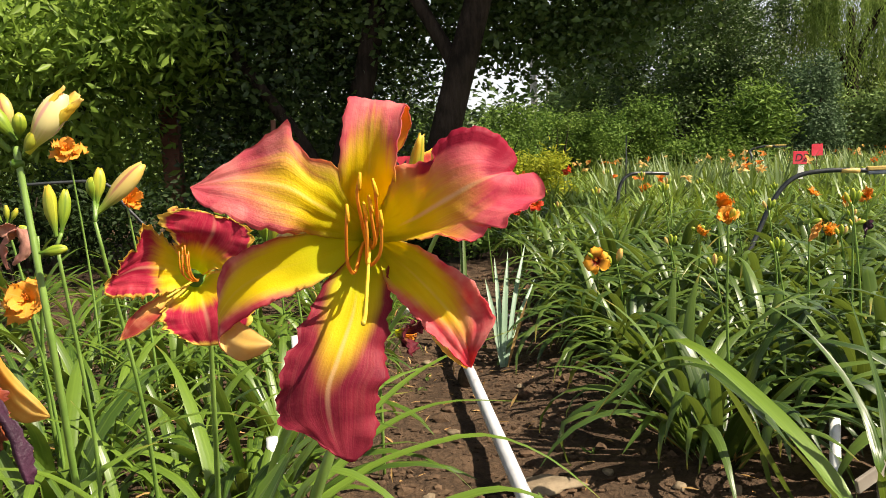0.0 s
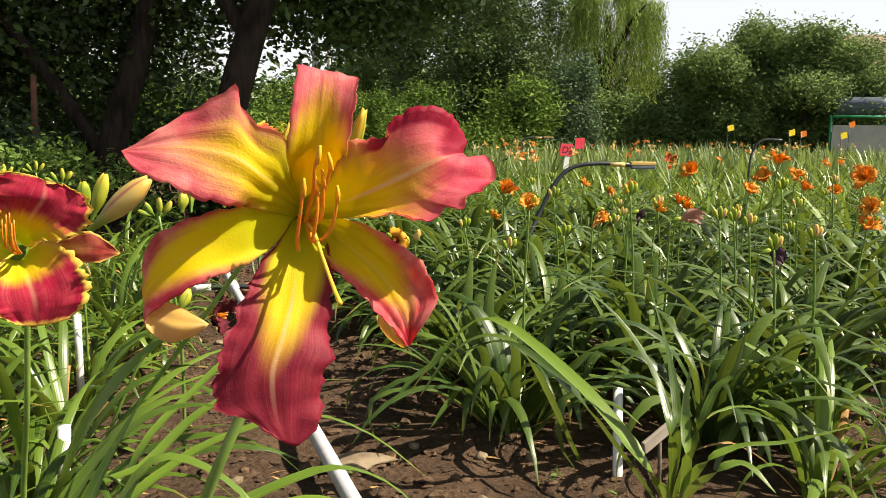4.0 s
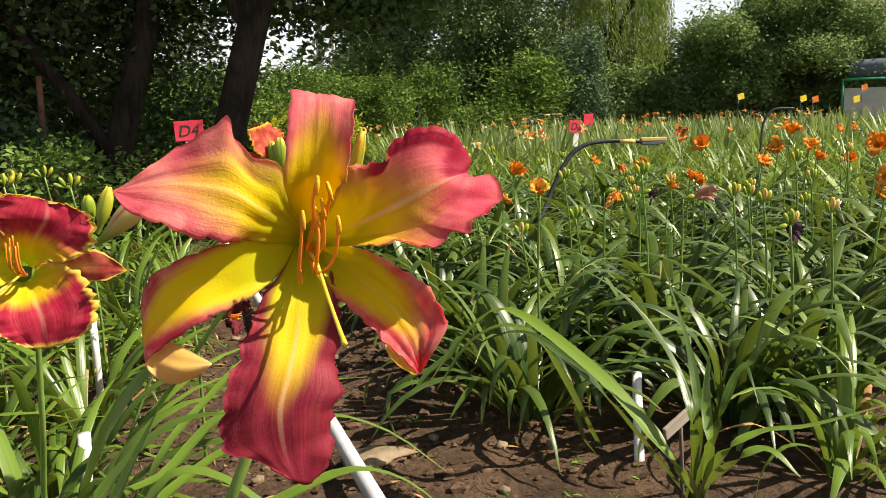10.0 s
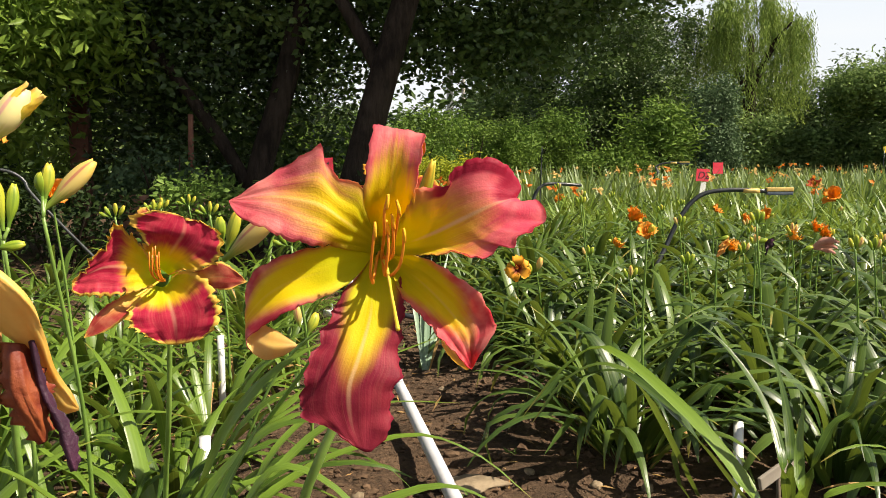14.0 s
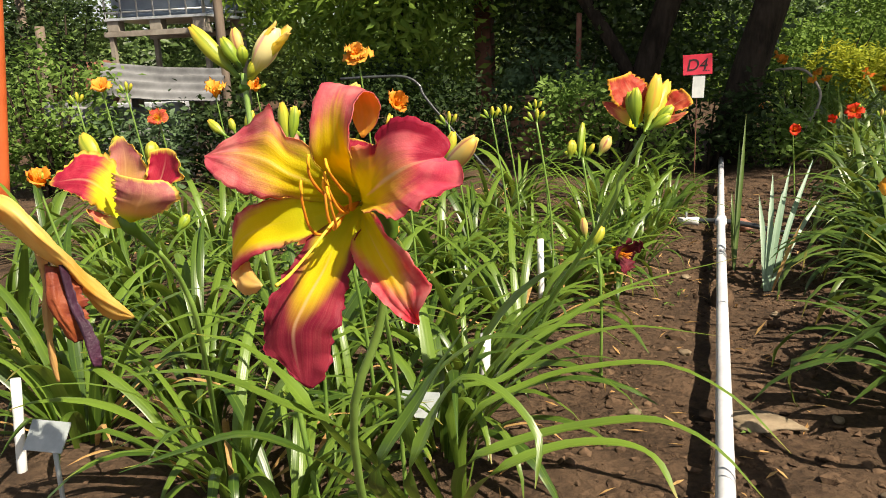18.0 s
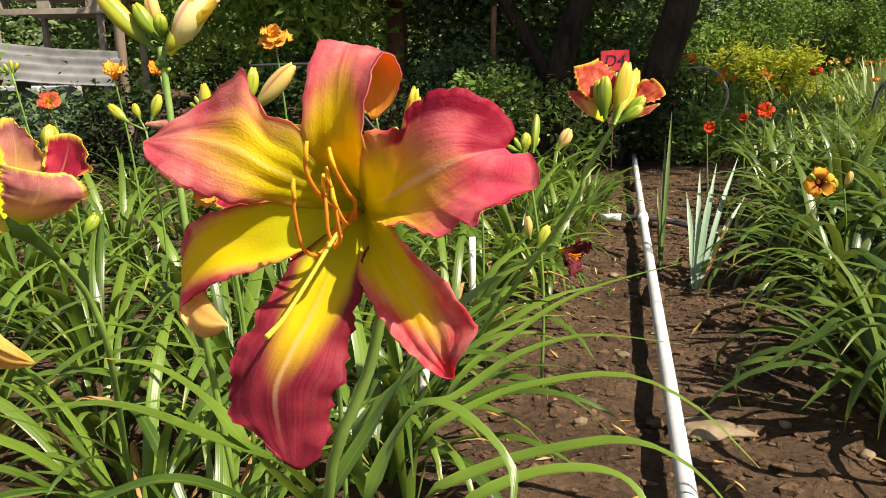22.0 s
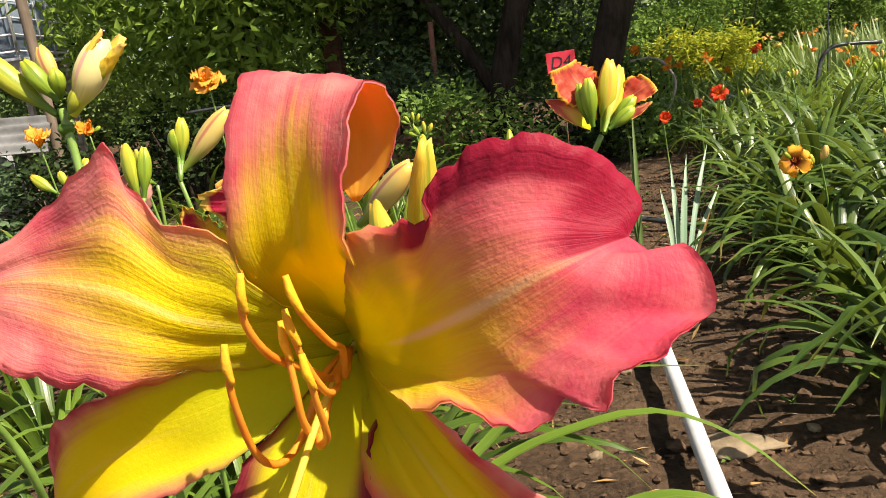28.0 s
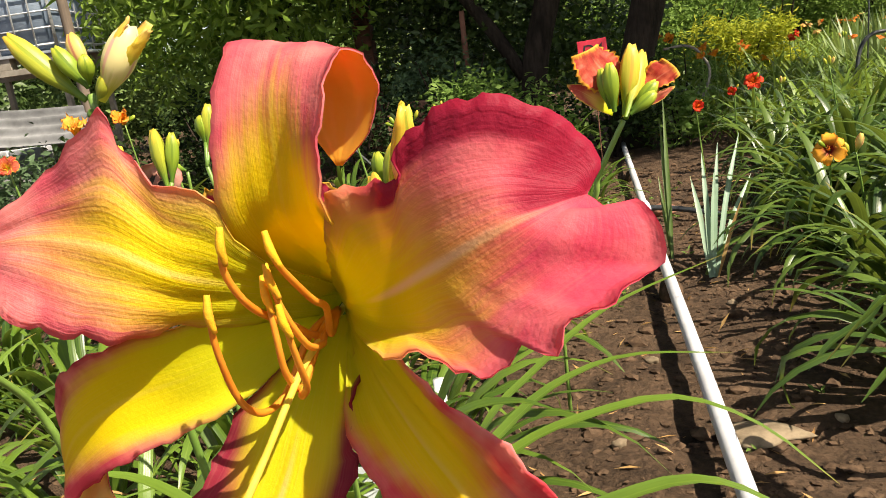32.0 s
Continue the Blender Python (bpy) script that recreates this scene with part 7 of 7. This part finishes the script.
# maroon bloom low over the path
f5 = thing("daylily_bloom", (-0.237, 0.893, 0.405), "dark maroon daylily bloom hanging low beside the path", "flower")
bloom(f5, f5.location, (0.75, -0.40, -0.25), 0.060, M_DARKW, M_DARKW, 40, 0.005, 0.1, 0.2, 0.40, 0.30, 16, 8, back=M_DARKW, closed=0.5)
scape(f5, [(-0.245, 0.92, 0.41), (-0.30, 0.95, 0.40), (-0.40, 0.98, 0.28), (-0.52, 1.0, 0)], 0.0035, 0.005)
bud(f5, (-0.312, 0.948, 0.401), (-0.286, 0.967, 0.449), 0.013, M_BUD)
bud(f5, (-0.329, 0.968, 0.417), (-0.339, 0.977, 0.469), 0.010, M_BUDP)

# buds and blooms behind the large bloom
def stalk(label, base, top, items, group="", name="daylily_scape"):
    t = thing(name, (base[0], base[1], 0), label, "flower", group)
    mid = (0.5 * (base[0] + top[0]) + 0.02, 0.5 * (base[1] + top[1]), top[2] * 0.5)
    scape(t, [(base[0], base[1], -0.02), mid, top], 0.0055, 0.0035)
    for b0, b1, r, m in items:
        bud(t, b0, b1, r, m)
        if (Vector(b0) - Vector(top)).length > 0.02:
            tube("stalk", [np.array(top) - np.array(t.location), np.array(b0) - np.array(t.location)], 0.003, M_SCAPE, t, n=3, sides=6)
    return t


stalk("scape with a pair of yellow buds", (-0.80, 0.45), (-0.774, 0.338, 0.703), (((-0.774, 0.341, 0.717), (-0.787, 0.356, 0.794), 0.0110, M_BUD), ((-0.767, 0.343, 0.722), (-0.757, 0.358, 0.787), 0.0095, M_BUDG)))
stalk("scape with a swollen peach bud", (-0.72, 0.55), (-0.725, 0.371, 0.735), (((-0.725, 0.384, 0.748), (-0.647, 0.399, 0.817), 0.0155, M_BUDP), ((-0.725, 0.388, 0.762), (-0.718, 0.401, 0.818), 0.0100, M_BUD), ((-0.729, 0.388, 0.767), (-0.734, 0.396, 0.804), 0.010, M_BUDG)))
t = stalk("scape with yellow buds and a withered pink bloom", (-1.45, 1.25), (-1.428, 1.194, 0.637), (((-1.476, 1.193, 0.657), (-1.539, 1.195, 0.703), 0.014, M_BUD), ((-1.445, 1.198, 0.665), (-1.466, 1.205, 0.708), 0.011, M_BUD), ((-1.413, 1.202, 0.665), (-1.387, 1.22, 0.731), 0.015, M_BUD)))
o = np.array(t.location)
petal(t, off((-1.4, 1.15, 0.657), (-1.345, 1.155, 0.648), (-1.305, 1.153, 0.618), (-1.279, 1.142, 0.557)), hw(5, 20, 22, 3), hw(5, 18, 18, 3), (0, -0.3, 1), (M_WILTB, M_WILTB), cup=0.7, ruffle=0.004, waves=3, label="withered pink petals")
g_left = "orange blooms behind the near bed"


def small_bloom(at, radius, pm, label, face=(0, -0.7, 0.6), base=None, group="", buds=2, turn=0, closed=0.0, wide=0.46, ruffle=0.005):
    t = thing("daylily_bloom", (at[0] + 0.03, at[1] + 0.05, 0) if base is None else (*base, 0), label, "flower", group)
    bloom(t, at, face, radius, pm, pm, turn, ruffle, 0.1, 0.3, wide, 0.32, 10, 6, 0.0, back=pm, closed=closed)
    fv = Vector(face).normalized()
    end = Vector(at) - fv * radius * 0.35
    o = t.location
    scape(t, [(o.x, o.y, -0.02), (0.5 * (o.x + end.x), 0.5 * (o.y + end.y) + 0.02, end.z * 0.55), tuple(end)], 0.0055, 0.0035)
    r = random.Random(int(at[0] * 1000))
    for i in range(buds):
        d = Vector((r.uniform(-1, 1), r.uniform(-0.4, 0.4), r.uniform(0.3, 1.2))).normalized()
        bud(t, end + d * 0.012, end + d * r.uniform(0.03, 0.06), r.uniform(0.005, 0.009), r.choice((M_BUD, M_BUDG, M_BUDG)))
    return t


t = small_bloom((-1.299, 1.817, 0.885), 0.062, M_ORP, "double apricot daylily bloom above the bed", (0.1, -0.6, 0.7), None, g_left, 3, 10, 0.2, ruffle=0.012)
bloom(t, (-1.299, 1.80, 0.90), (0.15, -0.6, 0.75), 0.045, M_ORP, M_ORP, 40, 0.01, 0.1, 0.1, 0.46, 0.4, 10, 6, back=M_ORP, closed=0.4)
small_bloom((-1.0, 1.435, 0.731), 0.05, M_OR, "orange daylily bloom behind the bed", (0.5, -0.6, 0.4), None, g_left, 2, 0, 0.8, 0.30, 0.01)
small_bloom((-2.006, 1.929, 0.773), 0.065, M_ORP, "orange daylily bloom turned to the side", (0.2, -0.4, 0.9), None, g_left, 2, 15, 0.5, 0.30, 0.012)
small_bloom((-2.007, 2.239, 0.778), 0.055, M_OR, "faded orange daylily bloom", (0.0, -0.5, 0.8), None, g_left, 2, 35, 0.6, 0.30, 0.012)
small_bloom((-1.576, 0.545, 0.614), 0.045, M_OR, "half-closed orange daylily bloom", (0.5, -0.3, 0.8), None, g_left, 2, 0, 0.8)
small_bloom((-1.979, 1.513, 0.695), 0.045, M_ORR, "small red and orange bloom", (0.2, -0.8, 0.4), None, g_left, 1, 0, 0.3)
small_bloom((-2.328, 1.644, 0.808), 0.050, M_ORP, "pale yellow bloom among buds", (0.3, -0.5, 0.6), None, g_left, 5, 0, 0.5)
for top in ((-0.747, 2.32, 0.646), (-0.808, 1.871, 0.648), (-0.815, 2.083, 0.644), (-2.162, 1.585, 0.788), (-2.187, 1.355, 0.76), (-1.199, 1.116, 0.703), (-0.605, 1.691, 0.648), (-0.862, 1.537, 0.655), (-0.346, 1.02, 0.612)):
    v = Vector(top)
    stalk("slender scape with small yellow-green buds", (top[0] + 0.04, top[1] + 0.06), top, tuple((v + Vector((dx * 0.3, 0, 0)), v + Vector((dx, 0.0, dz)), rr, mm_) for dx, dz, rr, mm_ in ((0.03, 0.032, 0.007, M_BUD), (-0.03, 0.03, 0.006, M_BUDG), (0.005, 0.042, 0.007, M_BUD), (-0.045, 0.012, 0.006, M_BUDG))), "budded scapes in the near bed")

t = small_bloom((-1.06, 0.858, 0.543), 0.058, M_ORP, "double apricot daylily bloom with frilled petals", (0.2, -0.8, 0.4), None, g_left, 2, 10, 0.2, ruffle=0.013)
bloom(t, (-1.043, 0.827, 0.552), (0.1, -0.9, 0.3), 0.045, M_ORP, M_ORP, 40, 0.009, 0.1, 0.1, 0.5, 0.42, 12, 6, back=M_ORP, closed=0.4)
t = thing("wilted_bloom", (-1.079, 0.846, 0.439), "withered pink-brown daylily bloom on a green scape", "flower")
o = np.array(t.location)
petal(t, off((-1.044, 0.825, 0.704), (-1.069, 0.825, 0.691), (-1.085, 0.823, 0.661), (-1.077, 0.827, 0.617)), hw(8, 20, 17, 3), hw(8, 17, 14, 3), (0.6, -0.5, 0.5), (M_WILTB, M_WILTB), cup=0.6, ruffle=0.003, waves=3)
petal(t, off((-1.046, 0.826, 0.707), (-1.031, 0.812, 0.684), (-1.035, 0.809, 0.654), (-1.06, 0.817, 0.628)), hw(7, 15, 13, 3), hw(7, 15, 13, 3), (0.9, -0.3, -0.2), (M_WILTP, M_WILTB), cup=0.6, ruffle=0.003, waves=3)
petal(t, off((-1.049, 0.826, 0.707), (-1.069, 0.817, 0.708), (-1.098, 0.818, 0.693), (-1.116, 0.825, 0.656)), hw(7, 15, 13, 3), hw(7, 15, 13, 3), (0.2, -0.5, 0.8), (M_WILTB, M_WILTB), cup=0.6, ruffle=0.003, waves=3)
bud(t, (-1.015, 0.841, 0.687), (-1.044, 0.826, 0.706), 0.008, M_BUDG, name="pod")
scape(t, [(-1.013, 0.841, 0.684), (-1.024, 0.857, 0.561), (-1.061, 0.917, 0.368), (t.location.x - 0.02, t.location.y + 0.2, 0)], 0.004, 0.0055)

# blooms on the field side
g_field = "daylily blooms in the field"
small_bloom((0.557, 2.138, 0.378), 0.052, M_EYE, "gold daylily bloom with a dark eye", (-0.35, -0.9, 0.2), None, g_field, 2, 90, 0.0, 0.5)
stalk("scape with a peach bud beside the dark-eyed bloom", (0.66, 2.2), (0.64, 2.14, 0.36), (((0.64, 2.14, 0.36), (0.655, 2.12, 0.42), 0.013, M_BUDP), ((0.62, 2.14, 0.35), (0.60, 2.13, 0.395), 0.010, M_BUD)), g_field)
small_bloom((0.69, 4.06, 0.49), 0.058, M_SCARLET, "open scarlet daylily bloom over the leaves", (-0.3, -0.8, 0.4), None, g_field, 2, 10, 0.35, 0.42, 0.010)
small_bloom((0.388, 4.087, 0.385), 0.05, M_SCARLET, "scarlet daylily bloom beside the path", (0.2, -0.8, 0.3), None, g_field, 1, 30, 0.4, 0.40, 0.010)
small_bloom((0.609, 4.227, 0.434), 0.04, M_SCARLET, "small scarlet daylily bloom", (-0.5, -0.6, 0.3), None, g_field, 1, 10, 0.6, 0.36, 0.008)
small_bloom((0.619, 1.072, 0.616), 0.04, M_ORP, "half-closed yellow daylily bloom", (-0.3, -0.5, 0.8), None, g_field, 2, 0, 0.8)
for pos, r, m in (((1.69, 3.557, 0.47), 0.085, M_OR), ((2.70, 3.09, 0.60), 0.085, M_OR), ((2.645, 2.318, 0.698), 0.075, M_OR), ((2.566, 2.331, 0.605), 0.07, M_OR), ((2.804, 2.355, 0.62), 0.06, M_OR), ((2.627, 1.778, 0.645), 0.08, M_OR), ((2.042, 2.722, 0.53), 0.06, M_OR), ((2.217, 2.021, 0.573), 0.055, M_OR), ((1.876, 1.069, 0.585), 0.05, M_ORP), ((1.864, 1.064, 0.53), 0.05, M_OR),
                  ((3.373, 4.197, 0.63), 0.08, M_ORR), ((2.017, 3.162, 0.534), 0.04, M_OR), ((3.074, 2.351, 0.533), 0.05, M_OR), ((2.608, 2.096, 0.576), 0.05, M_OR), ((1.906, 2.123, 0.517), 0.05, M_OR), ((1.603, 1.854, 0.512), 0.04, M_ORP), ((1.856, 2.009, 0.513), 0.05, M_OR), ((1.511, 2.132, 0.441), 0.05, M_ORP), ((0.918, 1.977, 0.489), 0.035, M_ORP), ((1.569, 6.994, 0.602), 0.06, M_SCARLET), ((1.869, 5.445, 0.487), 0.06, M_OR), ((2.337, 3.39, 0.457), 0.05, M_OR),
                  ((2.243, 6.486, 0.447), 0.055, M_OR), ((1.976, 8.549, 0.594), 0.06, M_SCARLET), ((1.401, 2.898, 0.526), 0.075, M_OR), ((1.314, 6.896, 0.467), 0.05, M_OR), ((0.436, 5.836, 0.745), 0.07, M_OR), ((0.714, 6.116, 0.648), 0.07, M_OR), ((0.729, 5.681, 0.608), 0.06, M_OR), ((0.284, 5.499, 0.432), 0.05, M_OR), ((0.605, 5.428, 0.61), 0.05, M_OR), ((0.459, 7.249, 0.775), 0.07, M_ORP)):
    small_bloom(pos, r * 0.9, m, "orange daylily bloom over the field" if m in (M_OR, M_ORP) else "red-orange daylily bloom over the field", (fr.uniform(-0.9, 0.9), fr.uniform(-0.7, 0.1), fr.uniform(0.5, 0.9)), None, g_field, 2, fr.uniform(0, 60), fr.uniform(0.3, 0.75), 0.36, 0.015)
for i in range(46):
    a, d = fr.uniform(3, 46), fr.uniform(2.2, 6.5)
    x, y = polar(a, d)
    if x < 0.75:
        continue
    top = (x, y, fr.uniform(0.42, 0.62))
    v = Vector(top)
    stalk("scape with green buds rising from the leaves", (x + 0.05, y + 0.05), top, tuple((v + Vector((dx * 0.3, 0, 0)), v + Vector((dx, 0, dz)), rr, fr.choice((M_BUD, M_BUDG, M_BUDG, M_BUDP))) for dx, dz, rr in ((0.026, 0.036, 0.008), (-0.024, 0.034, 0.007), (0.005, 0.045, 0.008))), "budded scapes in the field")


for a0, a1, a2, m, lab in (((1.293, 1.293, 0.539), (1.324, 1.284, 0.551), (1.344, 1.253, 0.54), M_WILTB, "withered pink-brown bloom drooping from its scape"), ((1.219, 1.429, 0.551), (1.21, 1.409, 0.538), (1.2, 1.409, 0.519), M_WILTP, "withered dark purple bloom among the buds"),
                           ((1.052, 1.385, 0.568), (1.034, 1.387, 0.546), (1.001, 1.374, 0.524), M_PEACH, "hanging peach petal of a spent bloom"), ((1.35, 0.939, 0.48), (1.352, 0.915, 0.472), (1.362, 0.906, 0.446), M_WILTP, "withered purple bloom low among the leaves")):
    t = thing("spent_bloom", (a0[0], a0[1], 0), lab, "flower", g_field)
    o = np.array(t.location)
    for k in range(3):
        dz = np.array([0.004 * k, 0.01 * (k - 1), 0.012 * (1 - k)])
        petal(t, [np.array(a0) - o, np.array(a1) - o + dz, np.array(a2) - o + dz * 1.6], hw(5, 13, 3), hw(5, 12, 3), (0.4, 0.3 * (k - 1), 0.8), (m, m), cup=0.5, ruffle=0.003, waves=2, n=12, m=8)
    bud(t, Vector(a0) + Vector((-0.035, 0.01, -0.01)), a0, 0.008, M_BUDG, name="pod")
    scape(t, [(0 + t.location.x - 0.03, t.location.y + 0.03, -0.02), (t.location.x - 0.03, t.location.y + 0.02, 0.3), tuple(np.array(a0) + (-0.035, 0.01, -0.01))], 0.0055, 0.0035)
st = lump("stone", (0.06, 0.05, 0.03), (0.09, 3.1, 0.02), M_BRICK, None, seed=40, rough=0.3, sub=3)
tagged(st, "brick-red stone beside the pipe joint", "stone")


def far_blooms():
    pts, cols = [], []
    r = np.random.RandomState(9)
    n = 170
    a = np.radians(r.uniform(3, 48, n))
    d = r.uniform(7, 27, n)
    c = np.stack([d * np.sin(a) - 0.3, d * np.cos(a) - 0.9, r.uniform(0.5, 0.68, n)], 1)
    c = c[c[:, 0] > 0.9 + 0.05 * c[:, 1]]
    p = np.repeat(c, 7, 0) + r.normal(size=(len(c) * 7, 3)) * 0.012
    for k, (m, lab) in enumerate(((M_FARO, "scattered orange daylily blooms far in the field"), (M_FARY, "scattered pale yellow daylily blooms far in the field"))):
        ob = leaf_cloud("far_blooms", p[(np.arange(len(p)) // 7) % 2 == k], 0.5, 0.055, 0.6, m)
        tagged(ob, lab, "flowers", kind="stuff")


M_FARO = crown_mat("far_orange_petals", (0.75, 0.16, 0.02), (0.85, 0.32, 0.06), 0.4)
M_FARY = crown_mat("far_yellow_petals", (0.80, 0.45, 0.12), (0.85, 0.62, 0.28), 0.4)
far_blooms()
for pos, m in (((11.112, 11.145, 0.905), "yellow"), ((11.321, 11.066, 0.884), "orange"), ((11.216, 10.024, 0.862), "yellow"), ((12.205, 10.78, 1.076), "orange"), ((10.011, 11.552, 0.976), "yellow")):
    t = thing("bed_flag", (pos[0], pos[1], 0), "small " + m + " marker flag on a thin rod", "flag", "marker flags in the field")
    tube("rod", [(0, 0, -0.05), (0, 0, pos[2] + 0.04)], 0.006, M_HOSE, t, n=2, sides=6)
    box("flag", (0.15, 0.006, 0.11), (0.06, 0, pos[2]), M_FLAG if m == "yellow" else M_FARO, t, (0, -12, 0), 0.001)


# ---- litter on the path ----
def litter():
    r = np.random.RandomState(17)
    n = 420
    x = np.where(r.uniform(size=n) < 0.6, r.uniform(-0.45, 0.6, n), r.uniform(-2.0, 2.2, n))
    y = r.uniform(0.2, 4.2, n)
    c = np.stack([x, y, np.array([ground_height(a, b) for a, b in zip(x, y)]) + 0.006], 1)
    ob = leaf_cloud("leaf_litter", c, 3.0, 0.045, 0.16, M_DRY, fold=0.05)
    tagged(ob, "scattered dry leaf scraps and straw on the soil", "litter", kind="stuff")
    n = 130
    x, y = r.uniform(-0.4, 0.6, n), r.uniform(0.4, 4.0, n)
    keep = (r.uniform(size=n) < 0.25) | (np.sin(x * 9) * np.cos(y * 5) > 0.55)
    base = np.stack([x, y, np.zeros(n)], 1)[keep]
    p = np.repeat(base, 6, 0) + r.normal(size=(len(base) * 6, 3)) * 0.006
    p[:, 2] = 0.004 + np.abs(p[:, 2])
    ob = leaf_cloud("weed_seedlings", p, 1.0, 0.022, 0.35, M_WEED)
    tagged(ob, "tiny green weed seedlings on the path", "weeds", kind="stuff")


litter()
